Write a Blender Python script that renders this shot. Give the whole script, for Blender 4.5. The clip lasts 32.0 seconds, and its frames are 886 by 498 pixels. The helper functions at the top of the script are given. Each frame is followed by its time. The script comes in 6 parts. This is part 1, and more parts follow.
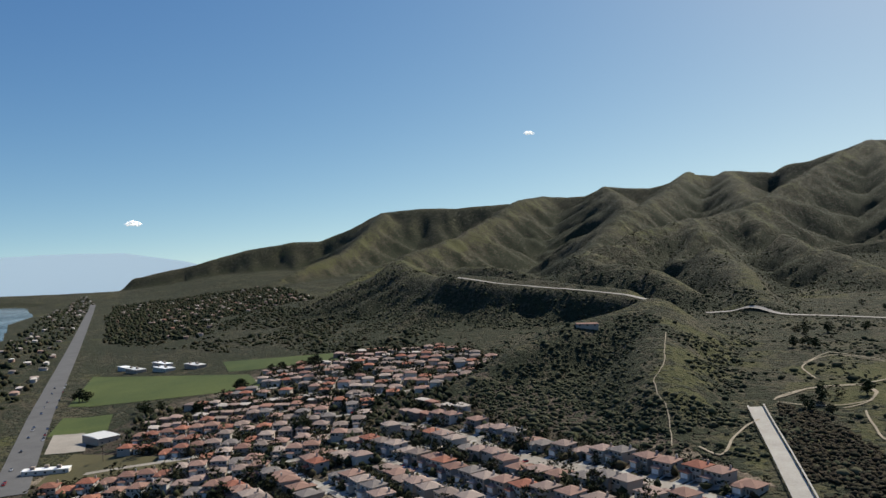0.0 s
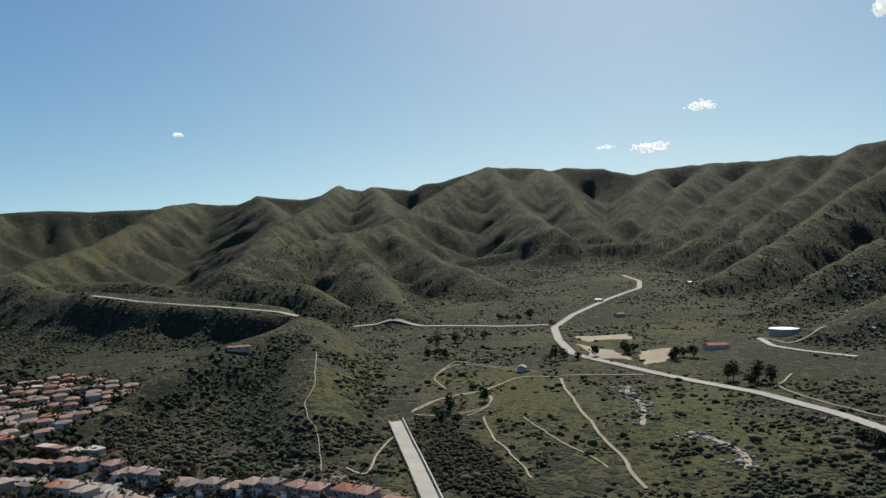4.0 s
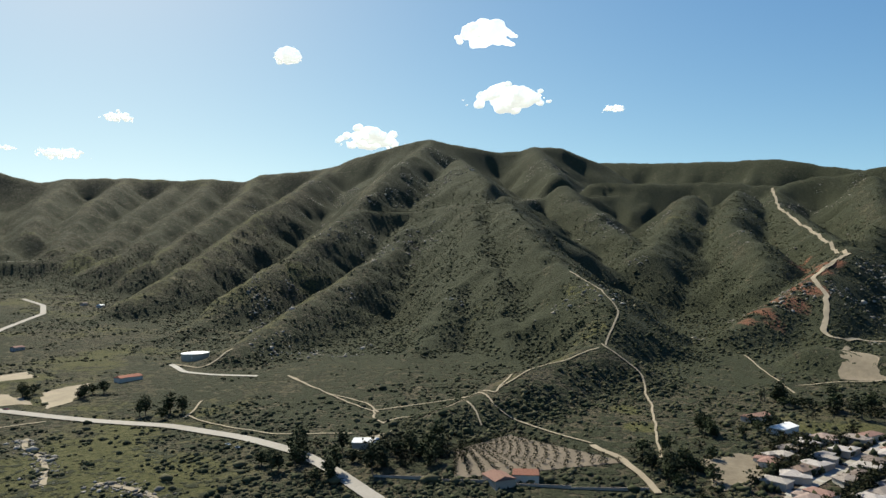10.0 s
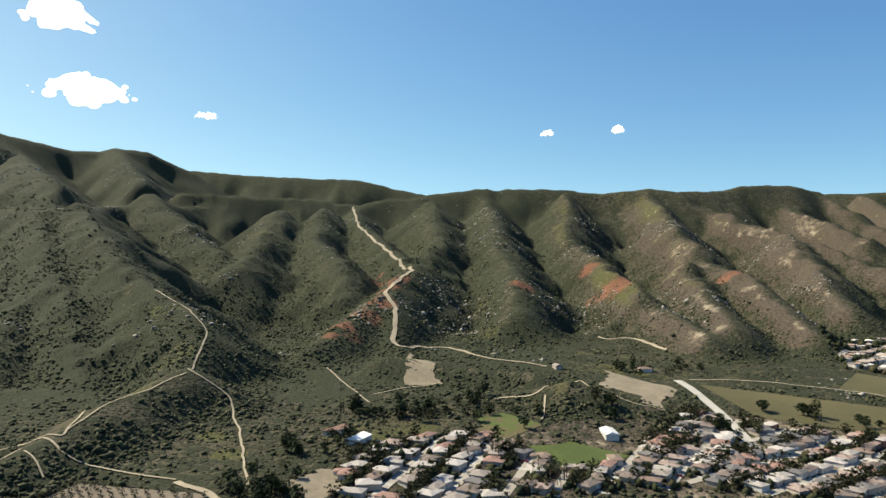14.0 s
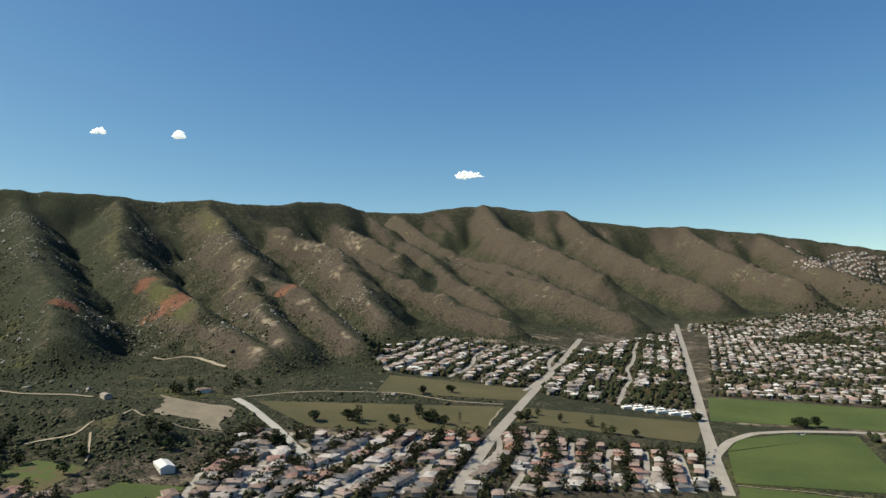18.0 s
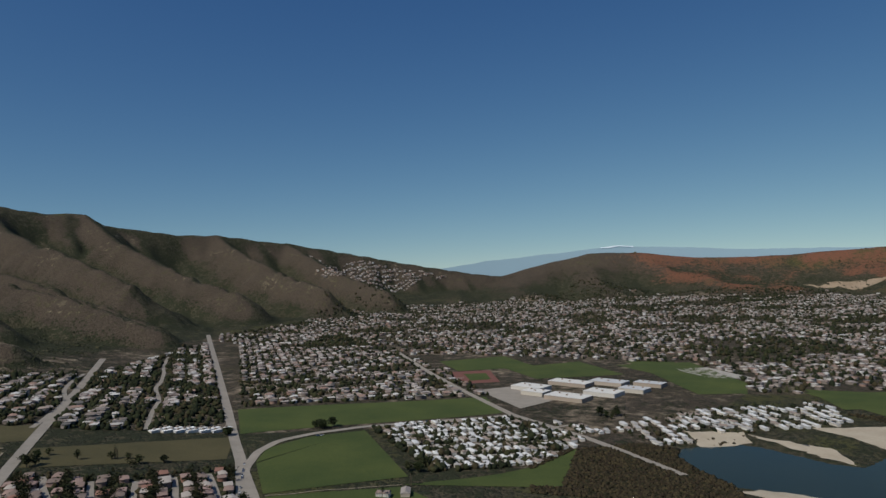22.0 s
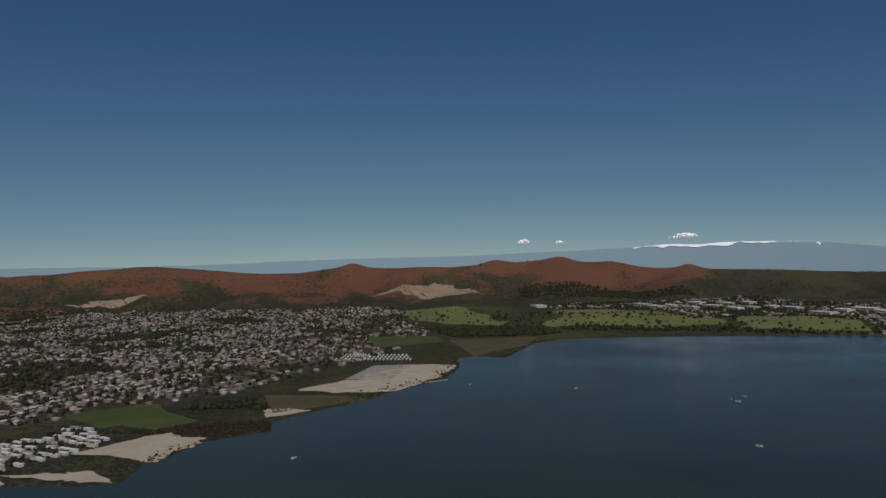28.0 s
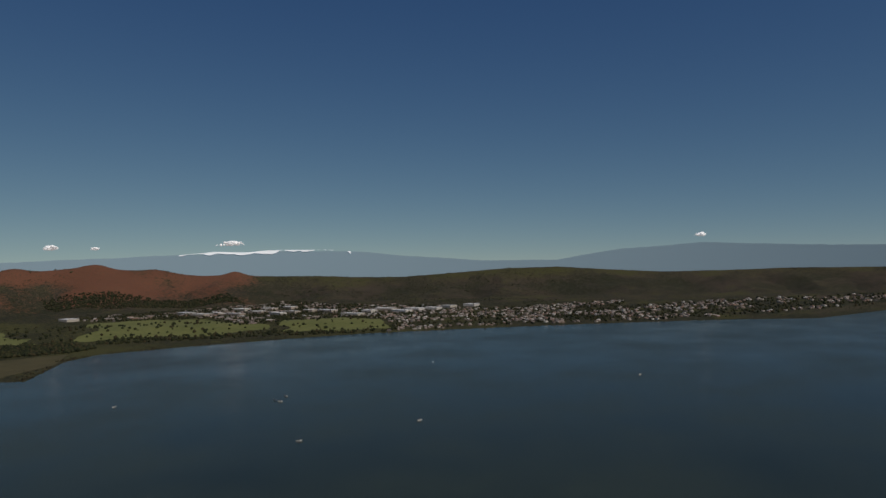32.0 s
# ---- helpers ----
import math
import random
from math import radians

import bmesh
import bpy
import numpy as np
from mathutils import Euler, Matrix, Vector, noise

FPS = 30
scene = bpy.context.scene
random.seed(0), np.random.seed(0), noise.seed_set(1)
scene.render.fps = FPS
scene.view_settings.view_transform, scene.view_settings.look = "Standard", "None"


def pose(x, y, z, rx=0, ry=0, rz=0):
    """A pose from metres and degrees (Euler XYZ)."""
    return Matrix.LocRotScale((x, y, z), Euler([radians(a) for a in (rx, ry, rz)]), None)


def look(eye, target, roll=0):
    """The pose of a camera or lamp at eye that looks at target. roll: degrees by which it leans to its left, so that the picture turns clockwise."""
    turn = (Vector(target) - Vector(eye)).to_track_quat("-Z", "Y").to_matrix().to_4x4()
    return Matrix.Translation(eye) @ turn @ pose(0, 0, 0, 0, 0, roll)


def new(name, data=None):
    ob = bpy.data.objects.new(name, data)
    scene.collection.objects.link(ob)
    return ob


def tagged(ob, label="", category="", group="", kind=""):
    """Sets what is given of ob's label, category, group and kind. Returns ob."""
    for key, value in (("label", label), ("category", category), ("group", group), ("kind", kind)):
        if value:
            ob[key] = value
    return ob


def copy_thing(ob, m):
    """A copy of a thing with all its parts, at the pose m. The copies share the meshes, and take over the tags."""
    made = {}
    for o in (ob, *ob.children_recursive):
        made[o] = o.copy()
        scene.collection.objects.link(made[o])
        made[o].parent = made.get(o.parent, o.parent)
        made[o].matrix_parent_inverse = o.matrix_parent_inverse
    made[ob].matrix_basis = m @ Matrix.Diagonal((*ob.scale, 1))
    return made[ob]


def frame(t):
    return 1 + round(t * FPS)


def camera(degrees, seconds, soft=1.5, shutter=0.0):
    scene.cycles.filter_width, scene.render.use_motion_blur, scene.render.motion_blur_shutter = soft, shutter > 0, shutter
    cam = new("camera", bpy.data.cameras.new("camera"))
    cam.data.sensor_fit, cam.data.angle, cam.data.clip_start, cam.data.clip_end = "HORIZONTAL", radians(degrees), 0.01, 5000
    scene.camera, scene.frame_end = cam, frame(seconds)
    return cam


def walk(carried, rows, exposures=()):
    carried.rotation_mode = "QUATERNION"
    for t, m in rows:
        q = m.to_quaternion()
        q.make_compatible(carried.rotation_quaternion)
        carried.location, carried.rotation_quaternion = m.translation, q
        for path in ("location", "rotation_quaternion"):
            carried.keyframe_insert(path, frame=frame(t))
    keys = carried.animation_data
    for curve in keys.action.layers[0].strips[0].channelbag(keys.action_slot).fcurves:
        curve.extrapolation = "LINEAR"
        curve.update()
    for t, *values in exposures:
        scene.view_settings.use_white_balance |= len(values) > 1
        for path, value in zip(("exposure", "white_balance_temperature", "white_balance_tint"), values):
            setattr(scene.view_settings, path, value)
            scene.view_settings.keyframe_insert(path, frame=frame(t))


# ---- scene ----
cam = camera(63.95, 32.0)
# One slow turn on the spot while the camera climbs from 150 to 219 m over the lake.
PATH = [(t, pose(x, y, z, 90 + pitch, 0, yaw) @ pose(0, 0, 0, 0, 0, roll)) for t, x, y, z, pitch, roll, yaw in (
    (0.0, -1.70, 1.48, 149.76, 1.324, -1.276, 6.800),
    (0.5, -1.67, 1.50, 151.41, 1.315, -1.277, 3.595),
    (1.0, -1.64, 1.52, 153.04, 1.308, -1.241, 0.394),
    (1.5, -1.61, 1.56, 154.66, 1.298, -1.253, -2.796),
    (2.0, -1.56, 1.59, 156.26, 1.296, -1.243, -5.997),
    (2.5, -1.50, 1.62, 157.83, 1.306, -1.238, -9.701),
    (3.0, -1.46, 1.65, 159.37, 1.290, -1.249, -13.725),
    (3.5, -1.44, 1.68, 160.88, 1.290, -1.265, -17.166),
    (5.5, -1.33, 2.20, 166.37, 1.325, -1.341, -31.586),
    (6.0, -1.28, 2.26, 167.63, 1.342, -1.359, -34.878),
    (6.5, -1.22, 2.31, 168.89, 1.387, -1.352, -38.235),
    (7.0, -1.14, 2.34, 170.16, 1.370, -1.350, -41.893),
    (7.5, -1.07, 2.34, 171.43, 1.360, -1.348, -45.671),
    (8.0, -0.99, 2.31, 172.74, 1.373, -1.333, -49.419),
    (8.5, -0.90, 2.27, 174.03, 1.366, -1.289, -53.398),
    (9.0, -0.81, 2.21, 175.32, 1.363, -1.244, -57.377),
    (9.5, -0.74, 2.16, 176.60, 1.354, -1.214, -61.454),
    (10.0, -0.68, 2.11, 177.89, 1.357, -1.205, -65.490),
    (10.5, -0.62, 2.05, 179.18, 1.372, -1.180, -69.616),
    (11.0, -0.55, 1.99, 180.48, 1.387, -1.171, -73.958),
    (11.5, -0.45, 1.94, 181.79, 1.409, -1.151, -77.474),
    (12.0, -0.33, 1.90, 183.15, 1.406, -1.113, -81.620),
    (12.5, -0.23, 1.87, 184.56, 1.383, -1.115, -85.751),
    (13.0, -0.15, 1.81, 186.00, 1.396, -1.096, -89.329),
    (13.5, -0.07, 1.73, 187.46, 1.392, -1.081, -93.451),
    (14.0, -0.00, 1.65, 188.93, 1.410, -1.084, -97.661),
    (14.5, 0.05, 1.57, 190.40, 1.444, -1.097, -102.097),
    (16.5, 0.10, 0.96, 195.83, 1.438, -1.217, -118.986),
    (17.0, 0.10, 0.89, 197.36, 1.421, -1.208, -123.269),
    (17.5, 0.11, 0.81, 198.92, 1.395, -1.173, -127.450),
    (18.0, 0.11, 0.71, 200.51, 1.364, -1.175, -132.042),
    (18.5, 0.12, 0.60, 202.13, 1.326, -1.161, -136.807),
    (19.0, 0.11, 0.51, 203.77, 1.284, -1.174, -141.702),
    (19.5, 0.11, 0.43, 205.40, 1.221, -1.204, -146.436),
    (20.0, 0.12, 0.35, 206.99, 1.193, -1.212, -150.881),
    (20.5, 0.14, 0.28, 208.51, 1.185, -1.247, -155.218),
    (21.0, 0.16, 0.24, 209.95, 1.145, -1.233, -159.764),
    (21.5, 0.16, 0.20, 211.33, 1.128, -1.214, -164.011),
    (22.0, 0.14, 0.17, 212.69, 1.092, -1.222, -168.493),
    (22.5, 0.12, 0.12, 214.06, 1.056, -1.253, -173.283),
    (23.0, 0.10, 0.08, 215.43, 1.027, -1.250, -178.525),
    (23.5, 0.05, 0.04, 216.77, 0.978, -1.259, -183.737),
    (24.0, 0.00, 0.00, 217.99, 0.953, -1.222, -188.146),
    (24.5, -0.06, -0.04, 219.01, 0.960, -1.132, -192.681),
    (25.0, -0.10, -0.08, 219.74, 1.002, -1.118, -197.110),
    (25.5, -0.12, -0.13, 220.23, 1.040, -1.175, -201.441),
    (27.5, -0.29, -0.53, 219.11, 1.263, -1.290, -218.872),
    (28.0, -0.30, -0.58, 218.90, 1.274, -1.363, -223.499),
    (28.5, -0.31, -0.62, 218.71, 1.265, -1.554, -228.236),
    (29.0, -0.32, -0.65, 218.59, 1.243, -1.626, -232.696),
    (29.5, -0.34, -0.66, 218.50, 1.222, -1.631, -236.999),
    (30.0, -0.34, -0.68, 218.42, 1.201, -1.632, -241.282),
    (30.5, -0.32, -0.70, 218.33, 1.140, -1.681, -245.728),
    (31.0, -0.29, -0.73, 218.25, 1.079, -1.669, -250.205),
    (31.5, -0.27, -0.76, 218.18, 1.024, -1.652, -254.524),
    (32.0, -0.26, -0.77, 218.12, 0.973, -1.605, -258.929),
)]
walk(cam, PATH, exposures=[(0.0, 0.33, 6650, 7), (5.0, 0.36, 6650, 3), (9.0, 0.56, 6850, 2), (13.0, 1.04, 7250, 2), (17.0, 0.74, 7100, 1), (20.0, 0.06, 6500, 4), (23.0, -0.66, 6350, 9), (26.0, -0.98, 6350, 11), (32.0, -1.03, 6800, 12)])

# ---- light ----
SUN_ELEV, SUN_AZ = 47.0, 36.0  # degrees; azimuth clockwise from +y
world = bpy.data.worlds.new("sky")
scene.world = world
world.use_nodes = True
wn = world.node_tree.nodes
sky = wn.new("ShaderNodeTexSky")
sky.sky_type, sky.sun_disc = "NISHITA", False
sky.sun_elevation, sky.sun_rotation = radians(SUN_ELEV), radians(SUN_AZ)
sky.altitude, sky.air_density, sky.dust_density, sky.ozone_density = 1200, 0.75, 1.0, 4.0
way, lift, unit = wn.new("ShaderNodeTexCoord"), wn.new("ShaderNodeVectorMath"), wn.new("ShaderNodeVectorMath")
lift.operation, unit.operation = "ADD", "NORMALIZE"  # looks the sky up a little higher: the pale band at the horizon lies lower
lift.inputs[1].default_value = (0, 0, 0.07)
world.node_tree.links.new(way.outputs["Generated"], lift.inputs[0])
world.node_tree.links.new(lift.outputs[0], unit.inputs[0])
world.node_tree.links.new(unit.outputs[0], sky.inputs[0])
# the sky's colours regraded: each with its own contrast and strength
parts, whole = wn.new("ShaderNodeSeparateColor"), wn.new("ShaderNodeCombineColor")
world.node_tree.links.new(sky.outputs[0], parts.inputs[0])
for k, (power, gain) in enumerate(((1.52, 0.77), (1.175, 0.93), (0.72, 1.53))):
    raised, scaled = wn.new("ShaderNodeMath"), wn.new("ShaderNodeMath")
    raised.operation, scaled.operation = "POWER", "MULTIPLY"
    raised.inputs[1].default_value, scaled.inputs[1].default_value = power, gain
    world.node_tree.links.new(parts.outputs[k], raised.inputs[0])
    world.node_tree.links.new(raised.outputs[0], scaled.inputs[0])
    world.node_tree.links.new(scaled.outputs[0], whole.inputs[k])
world.node_tree.links.new(whole.outputs[0], wn["Background"].inputs[0])
wn["Background"].inputs[1].default_value = 0.100
sun = new("sun", bpy.data.lights.new("sun", "SUN"))
sun.data.energy, sun.data.angle, sun.data.color = 4.4, radians(0.5), (1.0, 0.95, 0.87)
sa, se = radians(SUN_AZ), radians(SUN_ELEV)
sun.matrix_world = look((math.sin(sa) * math.cos(se), math.cos(sa) * math.cos(se), math.sin(se)), (0, 0, 0))

# ---- terrain: heights as a function of place, fitted to the camera's view ----
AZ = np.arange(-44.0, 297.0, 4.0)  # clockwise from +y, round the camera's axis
# crest heights match the skyline seen from the camera, at assumed distances
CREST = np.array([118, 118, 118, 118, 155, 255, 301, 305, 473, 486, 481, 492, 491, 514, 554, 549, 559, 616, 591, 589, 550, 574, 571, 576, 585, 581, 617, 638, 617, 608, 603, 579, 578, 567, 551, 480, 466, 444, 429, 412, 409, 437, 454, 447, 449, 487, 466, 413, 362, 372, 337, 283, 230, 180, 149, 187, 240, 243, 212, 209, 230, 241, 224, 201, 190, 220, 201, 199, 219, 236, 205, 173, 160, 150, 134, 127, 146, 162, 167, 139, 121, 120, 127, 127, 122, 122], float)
FOOT_AZ = np.array([-44, -30, -22, -15, -8, 0, 8, 15, 25, 35, 42, 48, 55, 65, 75, 85, 91, 100, 110, 118, 125, 135, 145, 155, 165, 172, 180, 296], float)
FOOT_R = np.array([3300, 2700, 2200, 1700, 1100, 800, 960, 1200, 1250, 1500, 1200, 800, 700, 640, 640, 720, 860, 800, 850, 980, 1130, 1400, 1800, 2500, 3100, 3500, 3600, 3600], float)
CREST_AZ = np.array([-44, -20, -8, 0, 12, 25, 40, 50, 58, 65, 75, 80, 90, 97, 105, 115, 122, 130, 140, 150, 160, 172, 180, 296], float)
CREST_R = np.array([4300, 4300, 4200, 3900, 3500, 3300, 3300, 3200, 2800, 2600, 2700, 3000, 3000, 2900, 2400, 2300, 2700, 3200, 3600, 3700, 3900, 4300, 4400, 4400], float)
SHORE = [(-231, -640), (-197, -670), (-130, -695), (-104, -740), (-88, -795), (-96, -830), (-160, -856), (-182, -847), (-238, -785), (-264, -775),
         (-303, -822), (-340, -838), (-405, -880), (-490, -860), (-520, -915), (-600, -925), (-730, -945), (-840, -990), (-930, -985), (-1062, -1078),
         (-1155, -1177), (-1210, -1190), (-1240, -1105), (-1510, -1235), (-1640, -1240), (-1770, -1120), (-1970, -880), (-2110, -700), (-2190, -500), (-2285, -250),
         (-2400, 120), (-2475, 480), (-2480, 740), (-2790, 1060), (-2900, 2000), (-2500, 2950), (-2250, 2950), (-1756, 2346), (-1553, 1964), (-1200, 1500),
         (-1000, 1150), (-700, 650), (-420, 150), (-300, -300)]


def lattice(ix, iy, seed):
    n = (ix * 374761393 + iy * 668265263 + seed * 974634777) & 0x7FFFFFFF
    n = ((n ^ (n >> 13)) * 1274126177) & 0x7FFFFFFF
    return ((n ^ (n >> 16)) & 0xFFFF) / 65535.0


def value(x, y, seed=0):
    ix, iy = np.floor(x).astype(np.int64), np.floor(y).astype(np.int64)
    fx, fy = x - ix, y - iy
    fx, fy = fx * fx * fx * (fx * (fx * 6 - 15) + 10), fy * fy * fy * (fy * (fy * 6 - 15) + 10)
    a, b = lattice(ix, iy, seed), lattice(ix + 1, iy, seed)
    c, d = lattice(ix, iy + 1, seed), lattice(ix + 1, iy + 1, seed)
    return (a + (b - a) * fx) * (1 - fy) + (c + (d - c) * fx) * fy


def fbm(x, y, seed=0, octaves=4):
    total, amp = 0.0, 0.5
    for k in range(octaves):
        total, amp = total + amp * (value(x * 2 ** k + 17.3 * k, y * 2 ** k - 9.1 * k, seed + k) - 0.5), amp * 0.5
    return total


def ridged(x, y, seed=0, octaves=3):
    total, amp, norm = 0.0, 1.0, 0.0
    for k in range(octaves):
        total, norm = total + amp * (1 - np.abs(2 * value(x * 2 ** k + 5.7 * k, y * 2 ** k + 3.3 * k, seed + k) - 1)), norm + amp
        amp *= 0.5
    return total / norm


def smooth(a, b, x):
    t = np.clip((x - a) / (b - a), 0, 1)
    return t * t * (3 - 2 * t)


def inside(px, py, poly):
    """Which of the points lie in the polygon."""
    hit = np.zeros(np.shape(px), bool)
    for (x0, y0), (x1, y1) in zip(poly, poly[1:] + poly[:1]):
        if y0 != y1:
            hit ^= ((y0 > py) != (y1 > py)) & (px < (x1 - x0) * (py - y0) / (y1 - y0) + x0)
    return hit


def to_line(px, py, line):
    """The distance to an open line of points, and how far along it (0 to 1) the nearest point lies."""
    best, along = np.full(np.shape(px), 1e9), np.zeros(np.shape(px))
    steps = [math.dist(a, b) for a, b in zip(line, line[1:])]
    run, whole = 0.0, sum(steps)
    for (x0, y0), (x1, y1), l in zip(line, line[1:], steps):
        s = np.clip(((px - x0) * (x1 - x0) + (py - y0) * (y1 - y0)) / (l * l), 0, 1)
        d = np.hypot(px - x0 - s * (x1 - x0), py - y0 - s * (y1 - y0))
        along = np.where(d < best, (run + s * l) / whole, along)
        best = np.minimum(d, best)
        run += l
    return best, along


# near hills: a ridge line, its half width, the height it adds at its two ends
HILLS = [
    ([(-2080, -1640), (-2280, -1250), (-2420, -850)], 150, 16, 14),
    ([(-2150, -2250), (-2250, -2120)], 120, 24, 20),
]

# ridge lines of the mountains, range by range: azimuth, distance, height
# each follows the camera's sightlines; the distances are assumed
SKY_EAST = [
    [(-30.3, 4504, 117), (-27.1, 4480, 168), (-22.6, 4448, 262), (-18.7, 4422, 315), (-16.5, 4407, 312), (-14.2, 4392, 388), (-11.5, 4374, 484), (-8.8, 4357, 500), (-6.0, 4340, 498), (-1.5, 4313, 511), (0.4, 4302, 526)],
    [(1.0, 3704, 492), (4.5, 3659, 481), (6.1, 3638, 524), (9.5, 3598, 501), (12.7, 3559, 556), (14.1, 3544, 538), (15.0, 3533, 558), (18.2, 3497, 532), (19.1, 3486, 560), (20.7, 3468, 568), (24.1, 3429, 629), (28.4, 3382, 609), (29.3, 3372, 591), (30.3, 3360, 604), (33.4, 3326, 585), (35.6, 3300, 546)],
]
SKY_SOUTH = [
    [(35.7, 3302, 542), (37.5, 3251, 562), (41.6, 3147, 559), (45.2, 3059, 540), (47.4, 3006, 547), (49.8, 2951, 531), (51.3, 2914, 551), (54.2, 2847, 558), (56.6, 2792, 568), (58.2, 2753, 597), (60.5, 2699, 617), (62.7, 2648, 635), (64.8, 2600, 638)],
    [(63.8, 2602, 636), (65.1, 2618, 639), (67.2, 2648, 624), (70.2, 2690, 602), (72.0, 2714, 606), (73.1, 2730, 624), (75.2, 2758, 620), (77.9, 2800, 563)],
    [(77.9, 3100, 604), (81.5, 3013, 580), (87.0, 2891, 550), (91.0, 2806, 532), (93.7, 2751, 494), (96.3, 2698, 459)],
]
SKY_WEST = [
    [(77.8, 2300, 427), (84.7, 2300, 413), (90.8, 2299, 393), (96.2, 2299, 413), (100.0, 2299, 428), (104.1, 2298, 427), (107.8, 2298, 423)],
    [(96.5, 2300, 416), (100.6, 2300, 423), (105.5, 2300, 422), (110.6, 2300, 409), (114.1, 2300, 417), (115.9, 2300, 404)],
    [(115.6, 2500, 424), (119.0, 2624, 429), (120.4, 2679, 448), (123.6, 2813, 453), (125.4, 2900, 431)],
    [(125.4, 3500, 474), (130.0, 3546, 467), (133.1, 3579, 494), (135.3, 3603, 497), (137.9, 3632, 459), (140.4, 3662, 468), (143.3, 3698, 412)],
]
SKY_FAR = [
    [(135.2, 3700, 515), (139.0, 3753, 478), (141.7, 3789, 480), (143.0, 3811, 426), (148.0, 3880, 381), (150.7, 3919, 379), (156.2, 3998, 333), (160.6, 4068, 279), (165.0, 4140, 218), (169.2, 4215, 164), (171.2, 4253, 138), (173.5, 4300, 116)],
]
SPURS_EAST_A = [
    [(1.3, 3702, 498), (-0.6, 3370, 446), (-3.3, 2914, 320), (-6.1, 2586, 242), (-10.7, 2195, 170), (-15.2, 1894, 96), (-17.9, 1754, 68)],
    [(-11.5, 4304, 479), (-13.3, 3903, 314), (-15.2, 3620, 219), (-18.7, 3221, 140), (-20.9, 3004, 85)],
    [(12.3, 3502, 563), (10.4, 2864, 404), (7.3, 2321, 298), (5.6, 2041, 219), (3.8, 1834, 164), (2.8, 1702, 117)],
    [(6.1, 3502, 511), (7.7, 2895, 382), (7.2, 2543, 285), (5.3, 2159, 207), (3.5, 1904, 166)],
    [(24.1, 3302, 611), (20.9, 2688, 448), (18.1, 2299, 333), (16.3, 2108, 282), (12.6, 1836, 244), (9.9, 1674, 221), (6.2, 1488, 174), (4.4, 1404, 147)],
]
SPURS_EAST_B = [
    [(16.3, 2052, 275), (18.0, 1822, 213), (20.3, 1625, 174), (22.9, 1448, 148), (25.5, 1302, 122)],
    [(12.6, 1822, 243), (13.9, 1490, 182), (16.1, 1176, 130), (17.4, 1002, 94)],
    [(15.0, 3502, 555), (15.9, 2729, 384), (17.2, 2302, 311)],
    [(28.4, 3302, 598), (27.1, 2800, 448), (26.1, 2436, 327), (27.8, 2102, 228)],
]
SPURS_FRONT = [
    [(3.5, 1304, 155), (7.1, 1218, 142), (9.8, 1161, 133), (12.4, 1102, 102), (15.1, 1052, 83)],
    [(-10.5, 1504, 139), (-6.2, 1408, 148), (-2.1, 1330, 136), (2.6, 1254, 120)],
    [(9.2, 741, 108), (9.7, 641, 92), (9.9, 541, 77), (9.8, 471, 65), (10.4, 421, 46)],
    [(9.2, 742, 108), (5.3, 697, 98), (1.8, 661, 91), (-1.9, 626, 74), (-4.2, 604, 58)],
    [(-10.7, 1504, 162), (-8.0, 1300, 130), (-4.9, 1129, 109), (-1.8, 984, 78)],
    [(-6.6, 1194, 134), (-3.9, 1139, 130), (-0.3, 1073, 125), (3.2, 1015, 119), (6.7, 962, 114)],
]
SPURS_CANYON_A = [
    [(29.1, 3302, 583), (30.6, 2718, 433), (32.0, 2306, 318), (33.3, 2002, 233)],
    [(24.4, 3304, 611), (25.7, 2735, 437), (27.4, 2318, 322), (30.1, 1952, 242)],
    [(37.5, 3302, 568), (36.1, 2579, 393), (35.4, 2152, 279)],
    [(41.6, 3202, 566), (39.3, 2562, 408), (37.9, 2192, 296), (36.5, 1952, 229)],
    [(45.2, 3152, 551), (42.9, 2588, 405), (40.1, 2125, 282), (38.3, 1902, 223)],
    [(47.4, 3052, 552), (45.6, 2535, 396), (42.8, 2092, 277), (40.1, 1802, 207)],
    [(51.3, 2950, 555), (48.6, 2342, 373), (45.5, 1937, 266), (42.3, 1652, 189)],
]
SPURS_CANYON_B = [
    [(56.6, 2800, 570), (53.3, 2214, 403), (50.3, 1857, 292), (47.2, 1607, 216), (44.1, 1427, 168), (41.3, 1302, 134)],
]
SPURS_MOUNT_A = [
    [(64.8, 2600, 638), (61.4, 2079, 455), (59.3, 1794, 333), (55.3, 1506, 237), (50.7, 1268, 159), (46.2, 1095, 104), (43.1, 1002, 77)],
    [(64.0, 1800, 307), (60.7, 1371, 196), (56.1, 1073, 138), (52.4, 920, 112), (48.7, 802, 90)],
    [(66.3, 2400, 491), (67.1, 1476, 252), (66.9, 1071, 147), (65.0, 860, 99), (62.7, 734, 76), (59.9, 640, 64)],
    [(66.3, 2200, 486), (68.0, 1512, 298), (68.8, 1205, 209), (70.0, 994, 150), (70.6, 853, 108), (71.2, 760, 80)],
]
SPURS_MOUNT_B = [
    [(66.8, 2300, 517), (70.6, 1439, 303), (73.2, 1118, 214), (75.4, 940, 164), (77.8, 834, 146), (78.9, 769, 124), (77.9, 695, 97), (80.6, 626, 84), (81.2, 572, 62), (81.8, 520, 40)],
    [(73.1, 2700, 619), (75.1, 2128, 410), (77.8, 1747, 285), (80.4, 1500, 210)],
    [(77.9, 640, 104), (74.7, 593, 94), (71.6, 554, 91), (68.5, 517, 82), (65.9, 490, 78)],
    [(84.6, 2000, 351), (82.8, 1604, 249), (81.3, 1400, 196)],
]
